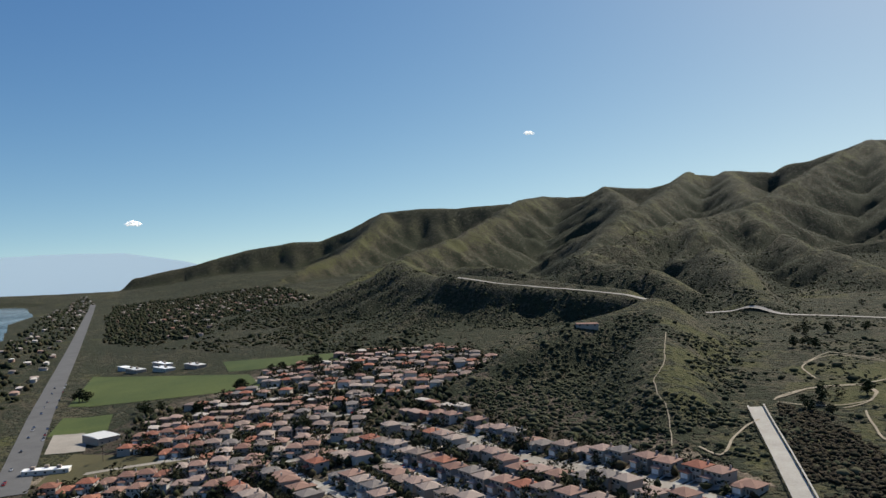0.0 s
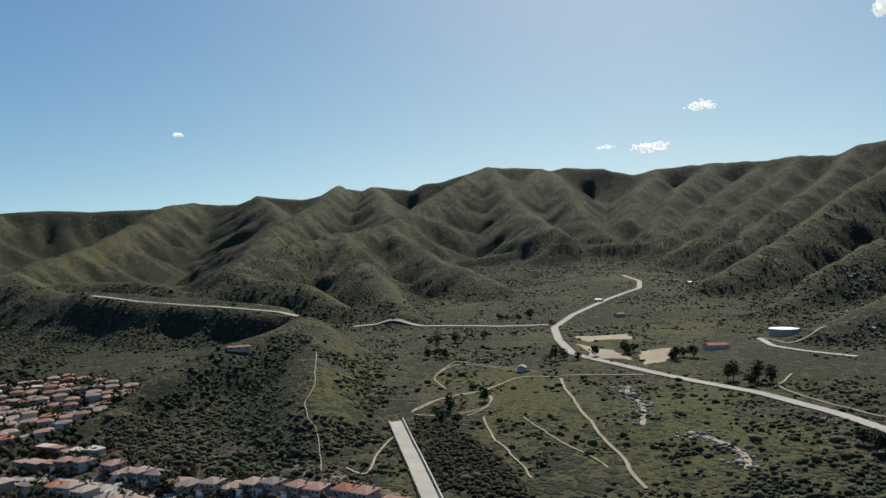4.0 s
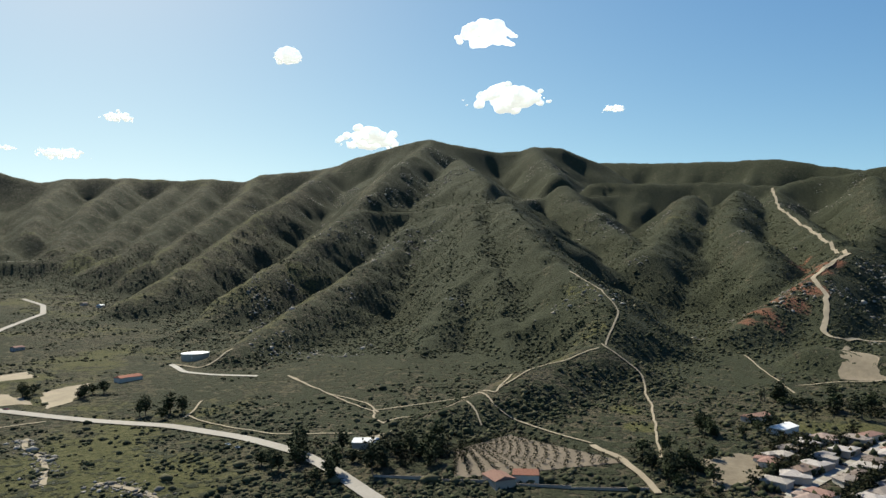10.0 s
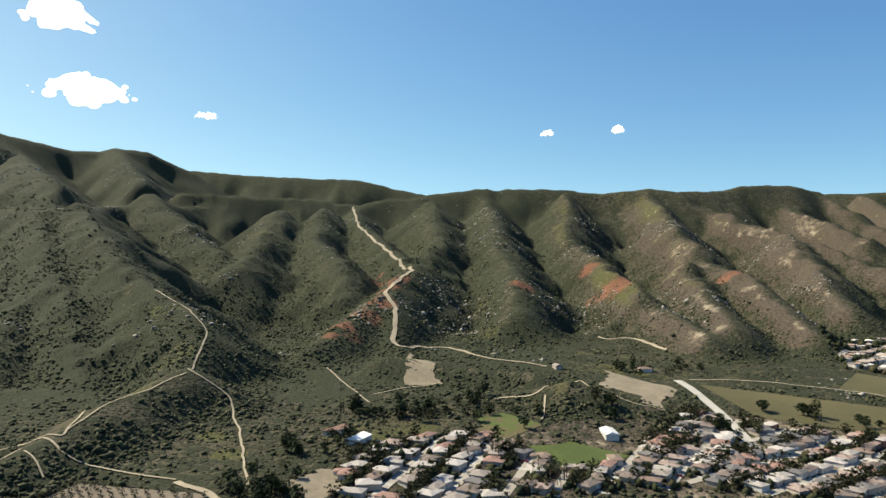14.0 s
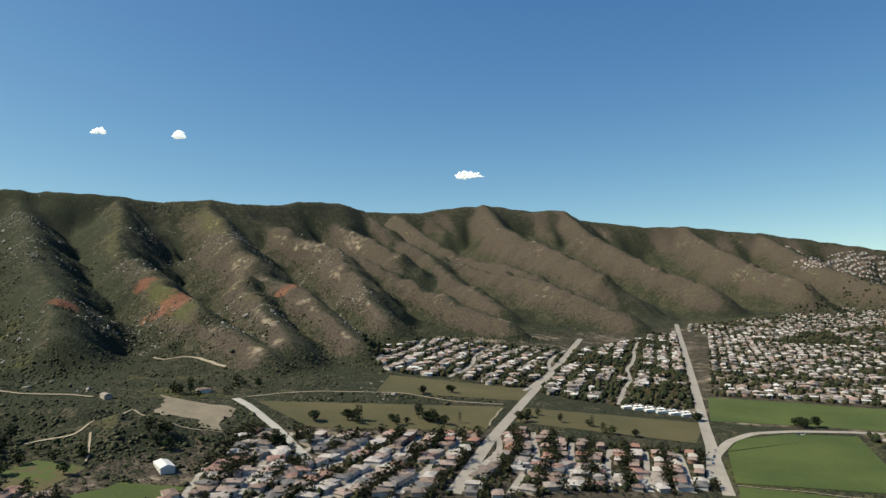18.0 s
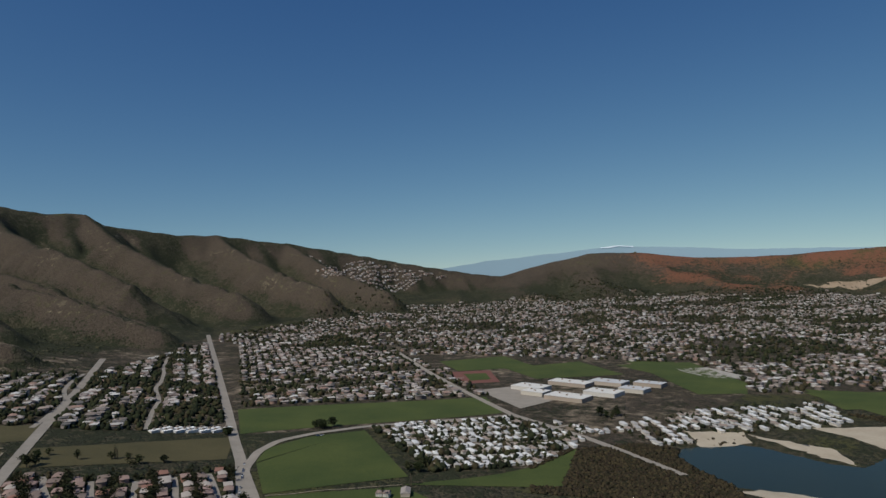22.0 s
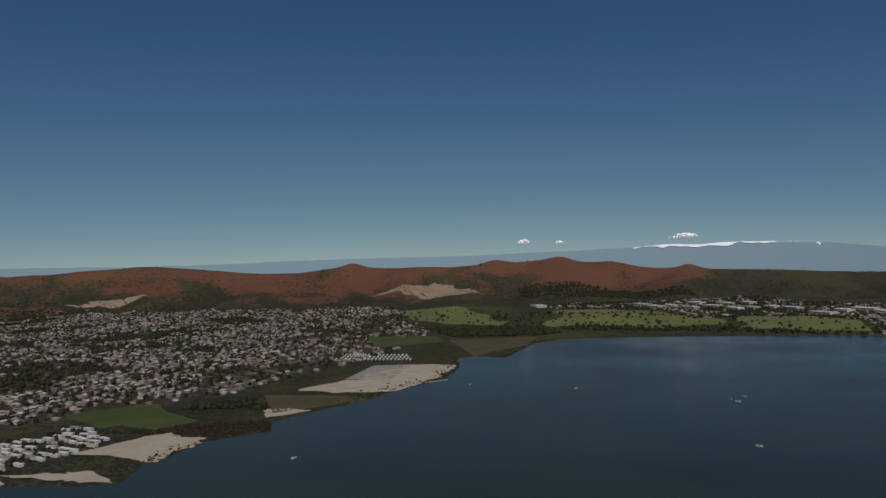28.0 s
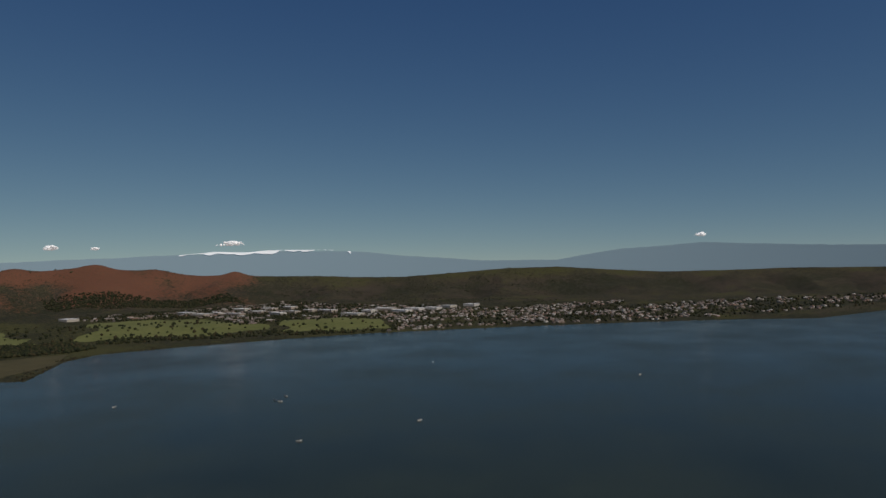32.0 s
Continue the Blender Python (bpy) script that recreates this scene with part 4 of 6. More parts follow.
patch("car_park", [(-802, -1128), (-951, -1232), (-1024, -1176), (-857, -1059)], ASPHALT, label="grey gravel lot by the beach", category="car park")
patch("sand_flat", [(-173, -893), (-256, -834), (-266, -778), (-239, -800)], SAND, label="sandy shore strip", category="beach")
patch("car_park", [(182, -1151), (133, -1188), (57, -1075), (99, -1014)], ASPHALT, label="dark asphalt school car park", category="car park")
patch("car_park", [(418, 582), (465, 581), (436, 542), (379, 520)], DIRT, label="pale dirt lot", category="car park")
patch("car_park", [(425, 715), (486, 698), (468, 662), (411, 667)], DIRT, label="pale dirt lot", category="car park")
patch("car_park", [(397, 669), (403, 611), (383, 544), (364, 582)], DIRT, label="pale dirt lot", category="car park")
patch("car_park", [(391, 246), (422, 240), (397, 224), (379, 237)], DIRT, label="pale dirt yard by the villa", category="car park")
patch("bare_slope", [(769, -284), (675, -316), (595, -273), (688, -254)], GRADED, label="bare graded tan slope", category="slope")
patch("bare_slope", [(441, 39), (461, 11), (428, 4), (403, 30)], GRADED, label="bare graded dirt lot", category="slope")
patch("bare_slope", [(884, -70), (734, -81), (698, -90), (705, -49)], GRADED, label="eroded bare slope under the fire break", category="slope")
patch("quarry_slope", [(-2447, -3183), (-2871, -3101), (-2877, -2962), (-2803, -2646)], QUARRY, label="tan quarry cut in the far hill", category="slope")
patch("field", [(-2023, -2437), (-2161, -2098), (-1808, -1558), (-1753, -2082)], MEADOW, label="bright green shore meadow", category="field")
patch("field", [(-2454, -1862), (-2616, -1453), (-2147, -1001), (-1937, -1471)], MEADOW, label="bright green shore meadow", category="field")
patch("field", [(-2554, -1117), (-2496, -699), (-2224, -606), (-2141, -978)], MEADOW, label="bright green shore meadow", category="field")
patch("field", [(-1335, -1749), (-1468, -1581), (-1371, -1445), (-1154, -1492)], GRASS, label="green lakeside field", category="field")
patch("field", [(-613, -1100), (-701, -987), (-718, -932), (-548, -958)], DRY_GRASS, label="brown reedy shore", category="field")
patch("field", [(-1412, -1477), (-1623, -1315), (-1454, -1216), (-1204, -1172)], DRY_GRASS, label="brown reedy shore", category="field")
patch("sand_flat", [(-555, -996), (-583, -966), (-606, -933), (-529, -937)], SAND, label="sandy shore strip", category="beach")
patch("car_park", [(-151, -1396), (-217, -1422), (-281, -1289), (-199, -1305)], CONCRETE, label="white-roofed store with its lot", category="car park")
patch("field", [(266, -1336), (191, -1364), (155, -1234), (221, -1208)], TRACK_RED, label="running track inside the school", category="field")
patch("field", [(233, -1314), (193, -1327), (174, -1259), (208, -1241)], GRASS, 0.6, label="green pitch inside the running track", category="field")
patch("quarry_slope", [(-1025, -3942), (-1239, -3862), (-1438, -3752), (-1326, -3727)], QUARRY, label="pale graded far slope", category="slope")

# ---- town materials ----
def random_tones(name, tones, rough=0.85, by="object", grain=0.35, scale=3.0, stripes=0.0):
    """Each object (or island) takes one of the tones, with grain over it."""
    m, n, l, p = mat(name, rough, 0.0, 0.12)
    if by == "object":
        r = n.new("ShaderNodeObjectInfo").outputs["Random"]
    else:
        r = n.new("ShaderNodeNewGeometry").outputs["Random Per Island"]
    c = n.new("ShaderNodeValToRGB")
    c.color_ramp.interpolation = "CONSTANT"
    while len(c.color_ramp.elements) < len(tones):
        c.color_ramp.elements.new(0.5)
    for k, (e, tone) in enumerate(zip(c.color_ramp.elements, tones)):
        e.position, e.color = k / len(tones), rgb(tone)
    l.new(r, c.inputs[0])
    pos = n.new("ShaderNodeNewGeometry").outputs["Position"]
    g = noise_node(n, l, scale, 5, 0.7, coord=pos)
    hs = n.new("ShaderNodeHueSaturation")
    l.new(c.outputs[0], hs.inputs["Color"])
    v = n.new("ShaderNodeMapRange")
    v.inputs["From Min"].default_value, v.inputs["From Max"].default_value = 0.3, 0.7
    v.inputs["To Min"].default_value, v.inputs["To Max"].default_value = 1 - grain, 1 + grain
    l.new(g.outputs[0], v.inputs[0])
    l.new(v.outputs[0], hs.inputs["Value"])
    l.new(hs.outputs[0], p.inputs["Base Color"])
    if stripes:
        w = n.new("ShaderNodeTexWave")
        w.inputs["Scale"].default_value = stripes
        w.bands_direction = "Z"
        l.new(pos, w.inputs["Vector"])
        bump(n, l, p, w.outputs[0], 0.5, 0.06)
    return m


ROOF_RED = random_tones("terracotta tile roof", [(0.26, 0.105, 0.07), (0.22, 0.10, 0.07), (0.30, 0.13, 0.085), (0.20, 0.115, 0.09), (0.25, 0.15, 0.115)], stripes=2.6)
ROOF_TAN = random_tones("faded tan and pink tile roof", [(0.25, 0.185, 0.155), (0.21, 0.165, 0.14), (0.30, 0.215, 0.18), (0.19, 0.165, 0.15), (0.27, 0.17, 0.135), (0.33, 0.26, 0.22)], stripes=2.6)
ROOF_MIX = random_tones("weathered shingle roof", [(0.159, 0.126, 0.109), (0.239, 0.203, 0.180), (0.263, 0.199, 0.172), (0.127, 0.118, 0.116), (0.318, 0.283, 0.255), (0.191, 0.138, 0.112), (0.366, 0.329, 0.307), (0.239, 0.145, 0.120)], stripes=3.0)
ROOF_HOME = random_tones("metal mobile home roof", [(0.70, 0.69, 0.67), (0.58, 0.57, 0.56), (0.40, 0.38, 0.36), (0.66, 0.65, 0.63), (0.30, 0.24, 0.20), (0.62, 0.61, 0.60)], rough=0.7, grain=0.15)
ROOF_WHITE = random_tones("white metal roof", [(0.78, 0.77, 0.75), (0.68, 0.68, 0.68), (0.55, 0.54, 0.52), (0.80, 0.79, 0.77)], rough=0.6, grain=0.12)
STUCCO = random_tones("painted stucco", [(0.40, 0.34, 0.28), (0.47, 0.43, 0.37), (0.35, 0.29, 0.235), (0.52, 0.49, 0.45), (0.32, 0.30, 0.275)], grain=0.15)
SIDING = random_tones("pale siding", [(0.62, 0.60, 0.56), (0.50, 0.50, 0.50), (0.58, 0.53, 0.46)], grain=0.12)
FAR_TOWN = random_tones("far roofs and walls", [(0.22, 0.185, 0.16), (0.40, 0.35, 0.32), (0.28, 0.22, 0.19), (0.48, 0.44, 0.40), (0.14, 0.13, 0.12), (0.34, 0.27, 0.23), (0.55, 0.53, 0.50), (0.30, 0.20, 0.16), (0.26, 0.22, 0.20), (0.18, 0.15, 0.135)], by="island", grain=0.1)
TILE_TOWN = random_tones("faded tile roofs and stucco", [(0.26, 0.185, 0.155), (0.21, 0.16, 0.135), (0.26, 0.14, 0.105), (0.30, 0.21, 0.18), (0.40, 0.35, 0.31)], by="island", grain=0.15)
FAR_TREES = random_tones("far tree crowns", [(0.021, 0.026, 0.013), (0.030, 0.035, 0.016), (0.040, 0.041, 0.019), (0.017, 0.021, 0.011), (0.049, 0.041, 0.022)], by="island", rough=0.95, grain=0.3, scale=0.8)
SCRUB = random_tones("chaparral scrub leaves", [(0.042, 0.047, 0.024), (0.058, 0.062, 0.032), (0.052, 0.052, 0.030), (0.082, 0.077, 0.044), (0.034, 0.039, 0.021)], by="island", rough=0.95, grain=0.3, scale=1.0)
BRUSH = random_tones("brown wetland brush", [(0.032, 0.024, 0.015), (0.042, 0.033, 0.019), (0.026, 0.024, 0.013), (0.053, 0.042, 0.022)], by="island", rough=0.95, grain=0.3, scale=1.0)
LEAVES = random_tones("tree leaves", [(0.027, 0.036, 0.014), (0.037, 0.046, 0.019), (0.024, 0.031, 0.014), (0.046, 0.051, 0.022)], rough=0.8, grain=0.4, scale=1.5)
BARK = mottled("grey-brown bark", (0.07, 0.05, 0.035), (0.14, 0.105, 0.075), 2.0, 14, 0.95, 0.02)
ROCK = random_tones("pale granite boulders", [(0.25, 0.225, 0.19), (0.19, 0.17, 0.145), (0.31, 0.28, 0.24), (0.14, 0.125, 0.105)], by="island", grain=0.3, scale=1.2)
GLASS = mat("dark window glass", 0.1, 0.0, 0.6)[0]
GLASS.node_tree.nodes["Principled BSDF"].inputs["Base Color"].default_value = (0.03, 0.035, 0.04, 1)
WHITE = mottled("white painted metal", (0.66, 0.65, 0.63), (0.80, 0.79, 0.77), 0.8, 6, 0.6)
FENCE = mottled("weathered block wall", (0.24, 0.19, 0.15), (0.36, 0.30, 0.25), 0.5, 6, 0.95)
CAR_PAINT = random_tones("car paint", [(0.70, 0.70, 0.70), (0.04, 0.04, 0.045), (0.30, 0.31, 0.33), (0.55, 0.55, 0.56), (0.30, 0.03, 0.03), (0.05, 0.09, 0.20)], rough=0.3, grain=0.03)
RUBBER = mat("tyre rubber", 0.8)[0]
RUBBER.node_tree.nodes["Principled BSDF"].inputs["Base Color"].default_value = (0.02, 0.02, 0.02, 1)


# ---- small builders ----
def box(x0, x1, y0, y1, z0, z1):
    v = [(x, y, z) for z in (z0, z1) for x, y in ((x0, y0), (x1, y0), (x1, y1), (x0, y1))]
    return v, [(3, 2, 1, 0), (4, 5, 6, 7), (0, 1, 5, 4), (1, 2, 6, 5), (2, 3, 7, 6), (3, 0, 4, 7)]


def joined(*pieces):
    verts, faces = [], []
    for v, f in pieces:
        faces += [tuple(i + len(verts) for i in q) for q in f]
        verts += v
    return verts, faces


def hip(w, d, z, rise, over=0.6, thick=0.25, ridge=None):
    """A hipped roof with eaves; ridge: its length along x (None: as the slopes give)."""
    x, y = w / 2 + over, d / 2 + over
    r = max(0.05, (w - d) / 2) if ridge is None else ridge / 2
    v = [(-x, -y, z), (x, -y, z), (x, y, z), (-x, y, z)]
    v += [(a, b, z + thick) for a, b, _ in v] + [(-r, 0, z + rise), (r, 0, z + rise)]
    return v, [(3, 2, 1, 0), (0, 1, 5, 4), (1, 2, 6, 5), (2, 3, 7, 6), (3, 0, 4, 7), (4, 5, 9, 8), (6, 7, 8, 9), (5, 6, 9), (7, 4, 8)]


def part(name, me, parent, label=""):
    ob = new(name, me)
    ob.parent = parent
    if label:
        ob["label"] = label
    return ob


def disc(n, r, x, y, z, wide):
    """A wheel: a short drum whose axle lies along y."""
    a = [(x + r * math.cos(2 * math.pi * k / n), z + r * math.sin(2 * math.pi * k / n)) for k in range(n)]
    v = [(p, y - wide / 2, q) for p, q in a] + [(p, y + wide / 2, q) for p, q in a]
    return v, [tuple(range(n)), tuple(range(2 * n - 1, n - 1, -1))] + [(k, k + n, (k + 1) % n + n, (k + 1) % n) for k in range(n)]


def scatter(name, base, where, sizes, material, label, category, flat=1.0, jitter=0.25, sink=0.1, seed=1, zs=None):
    """One mesh of many small solids of one base shape, turned and sized at random, standing on the ground."""
    rng = np.random.default_rng(seed)
    bv, bf = np.array(base[0], float), np.array(base[1])
    n, k = len(where), len(bv)
    a = rng.uniform(0, 2 * np.pi, n)
    s = np.asarray(sizes, float)[:, None] if np.ndim(sizes) else np.full((n, 1), float(sizes))
    v = bv[None] * (1 + jitter * rng.uniform(-1, 1, (n, k, 1))) * s[:, None]
    x = v[..., 0] * np.cos(a)[:, None] - v[..., 1] * np.sin(a)[:, None]
    y = v[..., 0] * np.sin(a)[:, None] + v[..., 1] * np.cos(a)[:, None]
    z0 = ground_z(where[:, 0], where[:, 1]) if zs is None else zs
    co = np.stack([x + where[:, :1], y + where[:, 1:2], v[..., 2] * flat + z0[:, None] - sink * s], -1)
    loops = (bf[None] + (np.arange(n) * k)[:, None, None]).reshape(-1, bf.shape[1])
    return tagged(new(name, big_mesh(name, co.reshape(-1, 3), loops, bf.shape[1], material)), label, category, kind="stuff")


DIAMOND = ([(1, 0, 0.55), (0.31, 0.95, 0.45), (-0.81, 0.59, 0.6), (-0.81, -0.59, 0.5), (0.31, -0.95, 0.62), (0.1, -0.1, 1.15), (0.75, 0.2, 0), (-0.4, 0.6, 0), (-0.3, -0.7, 0)],
           [(0, 1, 5), (1, 2, 5), (2, 3, 5), (3, 4, 5), (4, 0, 5), (0, 6, 1), (1, 7, 2), (2, 7, 3), (3, 8, 4), (4, 8, 0), (8, 6, 0), (6, 7, 1), (7, 8, 3)])


def clear(x, y, gap=4.0):
    """Which places lie off the roads, fields and the lake."""
    ok = ~inside(x, y, SHORE)
    for line, width in ROADS:
        lx, ly = [q[0] for q in line], [q[1] for q in line]
        near = ok & (x > min(lx) - 40) & (x < max(lx) + 40) & (y > min(ly) - 40) & (y < max(ly) + 40)
        if near.any():
            i = np.where(near)[0]
            ok[i] &= to_line(x[i], y[i], line)[0] > width / 2 + gap
    for quad in FIELDS:
        ok &= ~inside(x, y, list(quad))
    return ok


# ---- houses ----
def house_kind(w, d, h, storeys, roof_material, wall_material, rise):
    """A house at the origin that fronts -y, as a thing with its parts."""
    pieces = [box(-w / 2, w / 2, -d / 2, d / 2, -1.2, h)]
    gw = w * 0.46
    pieces.append(box(-w / 2 + 0.3, -w / 2 + 0.3 + gw, -d / 2 - 2.6, -d / 2 + 0.4, -1.2, 2.9))
    ob = new("tract_house", mesh("tract_house", *joined(*pieces), wall_material))
    main = hip(w, d, h, rise)
    gv, gf = hip(gw, 5.0, 2.9, 1.5, 0.45, 0.2, ridge=0.4)
    gv = [(x - w / 2 + 0.3 + gw / 2, y - d / 2 - 0.4, z) for x, y, z in gv]
    part("roof", mesh("roof", *joined(main, (gv, gf)), roof_material), ob)
    part("garage_door", mesh("garage_door", *box(-w / 2 + 0.8, -w / 2 - 0.2 + gw, -d / 2 - 2.66, -d / 2 - 2.58, 0, 2.3), WHITE), ob, "white panelled garage door")
    part("door", mesh("door", *box(w * 0.08, w * 0.08 + 1.0, -d / 2 - 0.06, -d / 2 + 0.02, 0, 2.1), BARK), ob)
    spots = [(w * 0.22, w * 0.22 + 1.9, 0.9, 2.2)]
    if storeys == 2:
        spots += [(-w * 0.36, -w * 0.36 + 1.7, 3.7, 5.0), (w * 0.02, w * 0.02 + 1.4, 3.7, 5.0), (w * 0.26, w * 0.26 + 1.6, 3.7, 5.0)]
    glass = [mesh("window", *box(a, b, -d / 2 - 0.05, -d / 2 + 0.03, c, e), GLASS) for a, b, c, e in spots]
    back = [mesh("window", *box(a, b, d / 2 - 0.03, d / 2 + 0.05, c, e), GLASS) for a, b, c, e in spots[-2:]]
    for me, (a, b_, c, e) in zip(glass + back, spots + spots[-2:]):
        win = part("window", me, ob)
        front = -1 if me in glass else 1
        y0 = front * (d / 2 + 0.06)
        part("sill", mesh("sill", *box(a - 0.1, b_ + 0.1, min(y0, y0 + front * 0.12), max(y0, y0 + front * 0.12), c - 0.14, c - 0.02), WHITE), win)
    side = mesh("window", *box(w / 2 - 0.03, w / 2 + 0.05, -1.0, 0.6, h - 1.9, h - 0.7), GLASS)
    part("window", side, ob)
    if storeys == 2:
        part("chimney", mesh("chimney", *box(w / 2 - 1.6, w / 2 - 0.8, d * 0.2, d * 0.2 + 0.8, h, h + rise + 0.5), wall_material), ob)
    return ob


def plain_house(w, d, h, roof_material, wall_material, rise, wing, name="house"):
    """A house that stays far off: walls and one roof, with a wing."""
    pieces, roofs = [box(-w / 2, w / 2, -d / 2, d / 2, -1.5, h)], [hip(w, d, h, rise)]
    if wing:
        a, b = w * 0.45, d * 0.5
        pieces.append(box(-w / 2, -w / 2 + a, -d / 2 - b, -d / 2 + 0.3, -1.5, h - 0.2))
        v, f = hip(a, b * 1.6, h - 0.2, rise * 0.75, 0.5, 0.2, ridge=0.5)
        roofs.append(([(x - w / 2 + a / 2, y - d / 2 - b * 0.2, z) for x, y, z in v], f))
    ob = new(name, mesh(name, *joined(*pieces), wall_material))
    part("roof", mesh("roof", *joined(*roofs), roof_material), ob)
    part("garage_door", mesh("garage_door", *box(w * 0.1, w * 0.1 + 2.6, -d / 2 - 0.06, -d / 2 + 0.03, 0, 2.2), WHITE), ob)
    return ob


HOUSES = {"tan": [], "red": [], "mix": [], "far": [], "mobile": []}
for key, material, label in (("tan", ROOF_TAN, "two-storey stucco house with a faded tan tile roof"), ("red", ROOF_RED, "stucco house with a terracotta tile roof")):
    for w, d, h, st, rise in ((9.6, 11.5, 5.6, 2, 2.3), (10.2, 10.5, 5.7, 2, 2.5), (10.6, 11.0, 3.2, 1, 2.2)):
        HOUSES[key].append(tagged(house_kind(w, d, h, st, material, STUCCO, rise), label, "house", "tract houses"))
for w, d, wing in ((13, 9, True), (14.5, 8.5, False), (12, 10, True), (11, 9, False)):
    HOUSES["mix"].append(tagged(plain_house(w, d, 3.0, ROOF_MIX, STUCCO, 1.9, wing), "single-storey house with a weathered shingle roof", "house", "neighbourhood houses"))
for material, label in ((ROOF_TAN, "stucco house with a faded tan tile roof"), (ROOF_RED, "stucco house with a terracotta tile roof")):
    for w, d, h in ((10.5, 10, 5.0), (12, 9.5, 3.2)):
        HOUSES["far"].append(tagged(plain_house(w, d, h, material, STUCCO, 2.1, h < 4, "tract_house"), label, "house", "tract houses"))
for w, d in ((14.5, 5.0), (16, 5.6)):
    v, f = box(-w / 2, w / 2, -d / 2, d / 2, 0.2, 3.0)
    ob = new("mobile_home", mesh("mobile_home", v, f, SIDING))
    rv, rf = hip(w, d, 3.0, 0.7, 0.35, 0.12, ridge=w * 0.98)
    part("roof", mesh("roof", rv, rf, ROOF_HOME), ob)
    part("carport", mesh("carport", *joined(box(-w * 0.3, w * 0.2, -d / 2 - 3.4, -d / 2 - 0.36, 2.5, 2.65), *[box(a, a + 0.12, -d / 2 - 3.3, -d / 2 - 3.18, -0.4, 2.5) for a in (-w * 0.28, w * 0.17)]), FENCE), ob)
    part("skirting", mesh("skirting", *box(-w / 2 + 0.05, w / 2 - 0.05, -d / 2 + 0.05, d / 2 - 0.05, -0.6, 0.2), FENCE), ob)
    HOUSES["mobile"].append(tagged(ob, "long white mobile home with a metal roof", "mobile home", "trailer park"))
used = set()


def put(kind, which, x, y, turn):
    proto = HOUSES[kind][which % len(HOUSES[kind])]
    z = float(ground_z(x, y))
    m = pose(x, y, z + 0.15, 0, 0, turn)
    if proto.name in used:
        return copy_thing(proto, m)
    used.add(proto.name)
    proto.matrix_basis = m
    return proto


DRIVES = []


def bend(x, y):
    """Streets are not quite straight: a slow sideways drift."""
    p = np.array([x]), np.array([y])
    return x + float(60 * fbm(p[0] / 190, p[1] / 190, 701, 2)[0]), y + float(60 * fbm(p[0] / 190, p[1] / 190, 711, 2)[0])


def lots(poly, heading, pitch, back, street, seed, skip=0.06, jitter=2.2):
    """House plots in double rows along a heading (degrees from +y, clockwise): x, y, turn of the front; and the streets' lines."""
    rng = np.random.default_rng(seed)
    h = radians(heading)
    ex, ey, nx, ny = math.sin(h), math.cos(h), math.cos(h), -math.sin(h)
    us, vs = [x * ex + y * ey for x, y in poly], [x * nx + y * ny for x, y in poly]
    out, streets = [], []
    v, flip = min(vs) + street / 2, 0
    while v < max(vs):
        u = np.arange(min(us), max(us), pitch) + rng.uniform(-1, 1)
        x, y = u * ex + v * nx, u * ey + v * ny
        keep = inside(x, y, poly) & (rng.random(len(u)) > skip)
        turn = -heading + (90 if flip else -90)
        for a, b in zip(x[keep], y[keep]):
            out.append((a + rng.uniform(-jitter, jitter), b + rng.uniform(-jitter, jitter), turn + rng.uniform(-9, 9)))
        if flip == 0:
            mid = v - street / 2
            xs, ys = np.arange(min(us), max(us), 12.0) * ex + mid * nx, np.arange(min(us), max(us), 12.0) * ey + mid * ny
            ins = inside(xs, ys, poly)
            run = []
            for a, b, c in zip(xs, ys, ins):
                if c:
                    run.append((a, b))
                if (not c or a == xs[-1]) and run:
                    if len(run) > 3:
                        streets.append(run)
                    run = []
        v += street if flip else back
        flip = 1 - flip
    out = [(*bend(a, b), c) for a, b, c in out]
    return out, [[bend(a, b) for a, b in run] for run in streets]

# ---- towns ----
TRACT = [(-317, 416), (-313, 513), (-360, 613), (-299, 671), (-304, 790), (-211, 860), (-107, 834), (-35, 731), (-40, 633), (-70, 575), (-6, 475), (82, 360), (100, 330)]
SOUTH = [(404, 11), (478, 4), (520, -37), (525, -91), (482, -121), (455, -145), (481, -193), (590, -300), (433, -256)]
WEST = [(460, -193), (592, -282), (556, -345), (492, -489), (504, -549), (427, -578), (365, -650), (330, -640), (296, -565), (442, -185)]
WEST_FAR = [(926, -652), (1011, -881), (829, -1085), (977, -1688), (454, -837), (515, -752), (614, -690), (718, -663), (775, -583)]
MID = [(888, -1700), (750, -2101), (439, -1620), (249, -1312), (159, -1114), (497, -947)]
TRAILERS = [(271, -852), (115, -948), (4, -902), (10, -834), (72, -722), (154, -685)]
LAKESIDE = [(3, -876), (-145, -1032), (-311, -1103), (-315, -975), (-262, -940), (-88, -835)]
FAR = [(1062, -1913), (1025, -3058), (58, -4097), (-1091, -3623), (-1579, -2693), (-820, -1404), (-490, -1304), (-265, -1206), (-94, -1502), (281, -1595), (657, -1573), (985, -1773)]
FAR_EAST = [(-744, -3664), (-1424, -3461), (-2129, -2576), (-1524, -1678), (-1126, -1367), (-894, -1278), (-570, -1153), (-234, -1160)]
HILL_TOWN = [(1441, -3480), (1306, -3808), (1032, -3961), (810, -4072), (919, -3868), (1124, -3724), (1157, -3203), (1393, -3359)]
NORTH = [(-2548, -885), (-2968, -553), (-3247, 176), (-2455, 131), (-2329, -270), (-2141, -654)]
NORTH_B = [(-2573, -2080), (-3427, -1495), (-3102, -578), (-2363, -821), (-2232, -1433)]
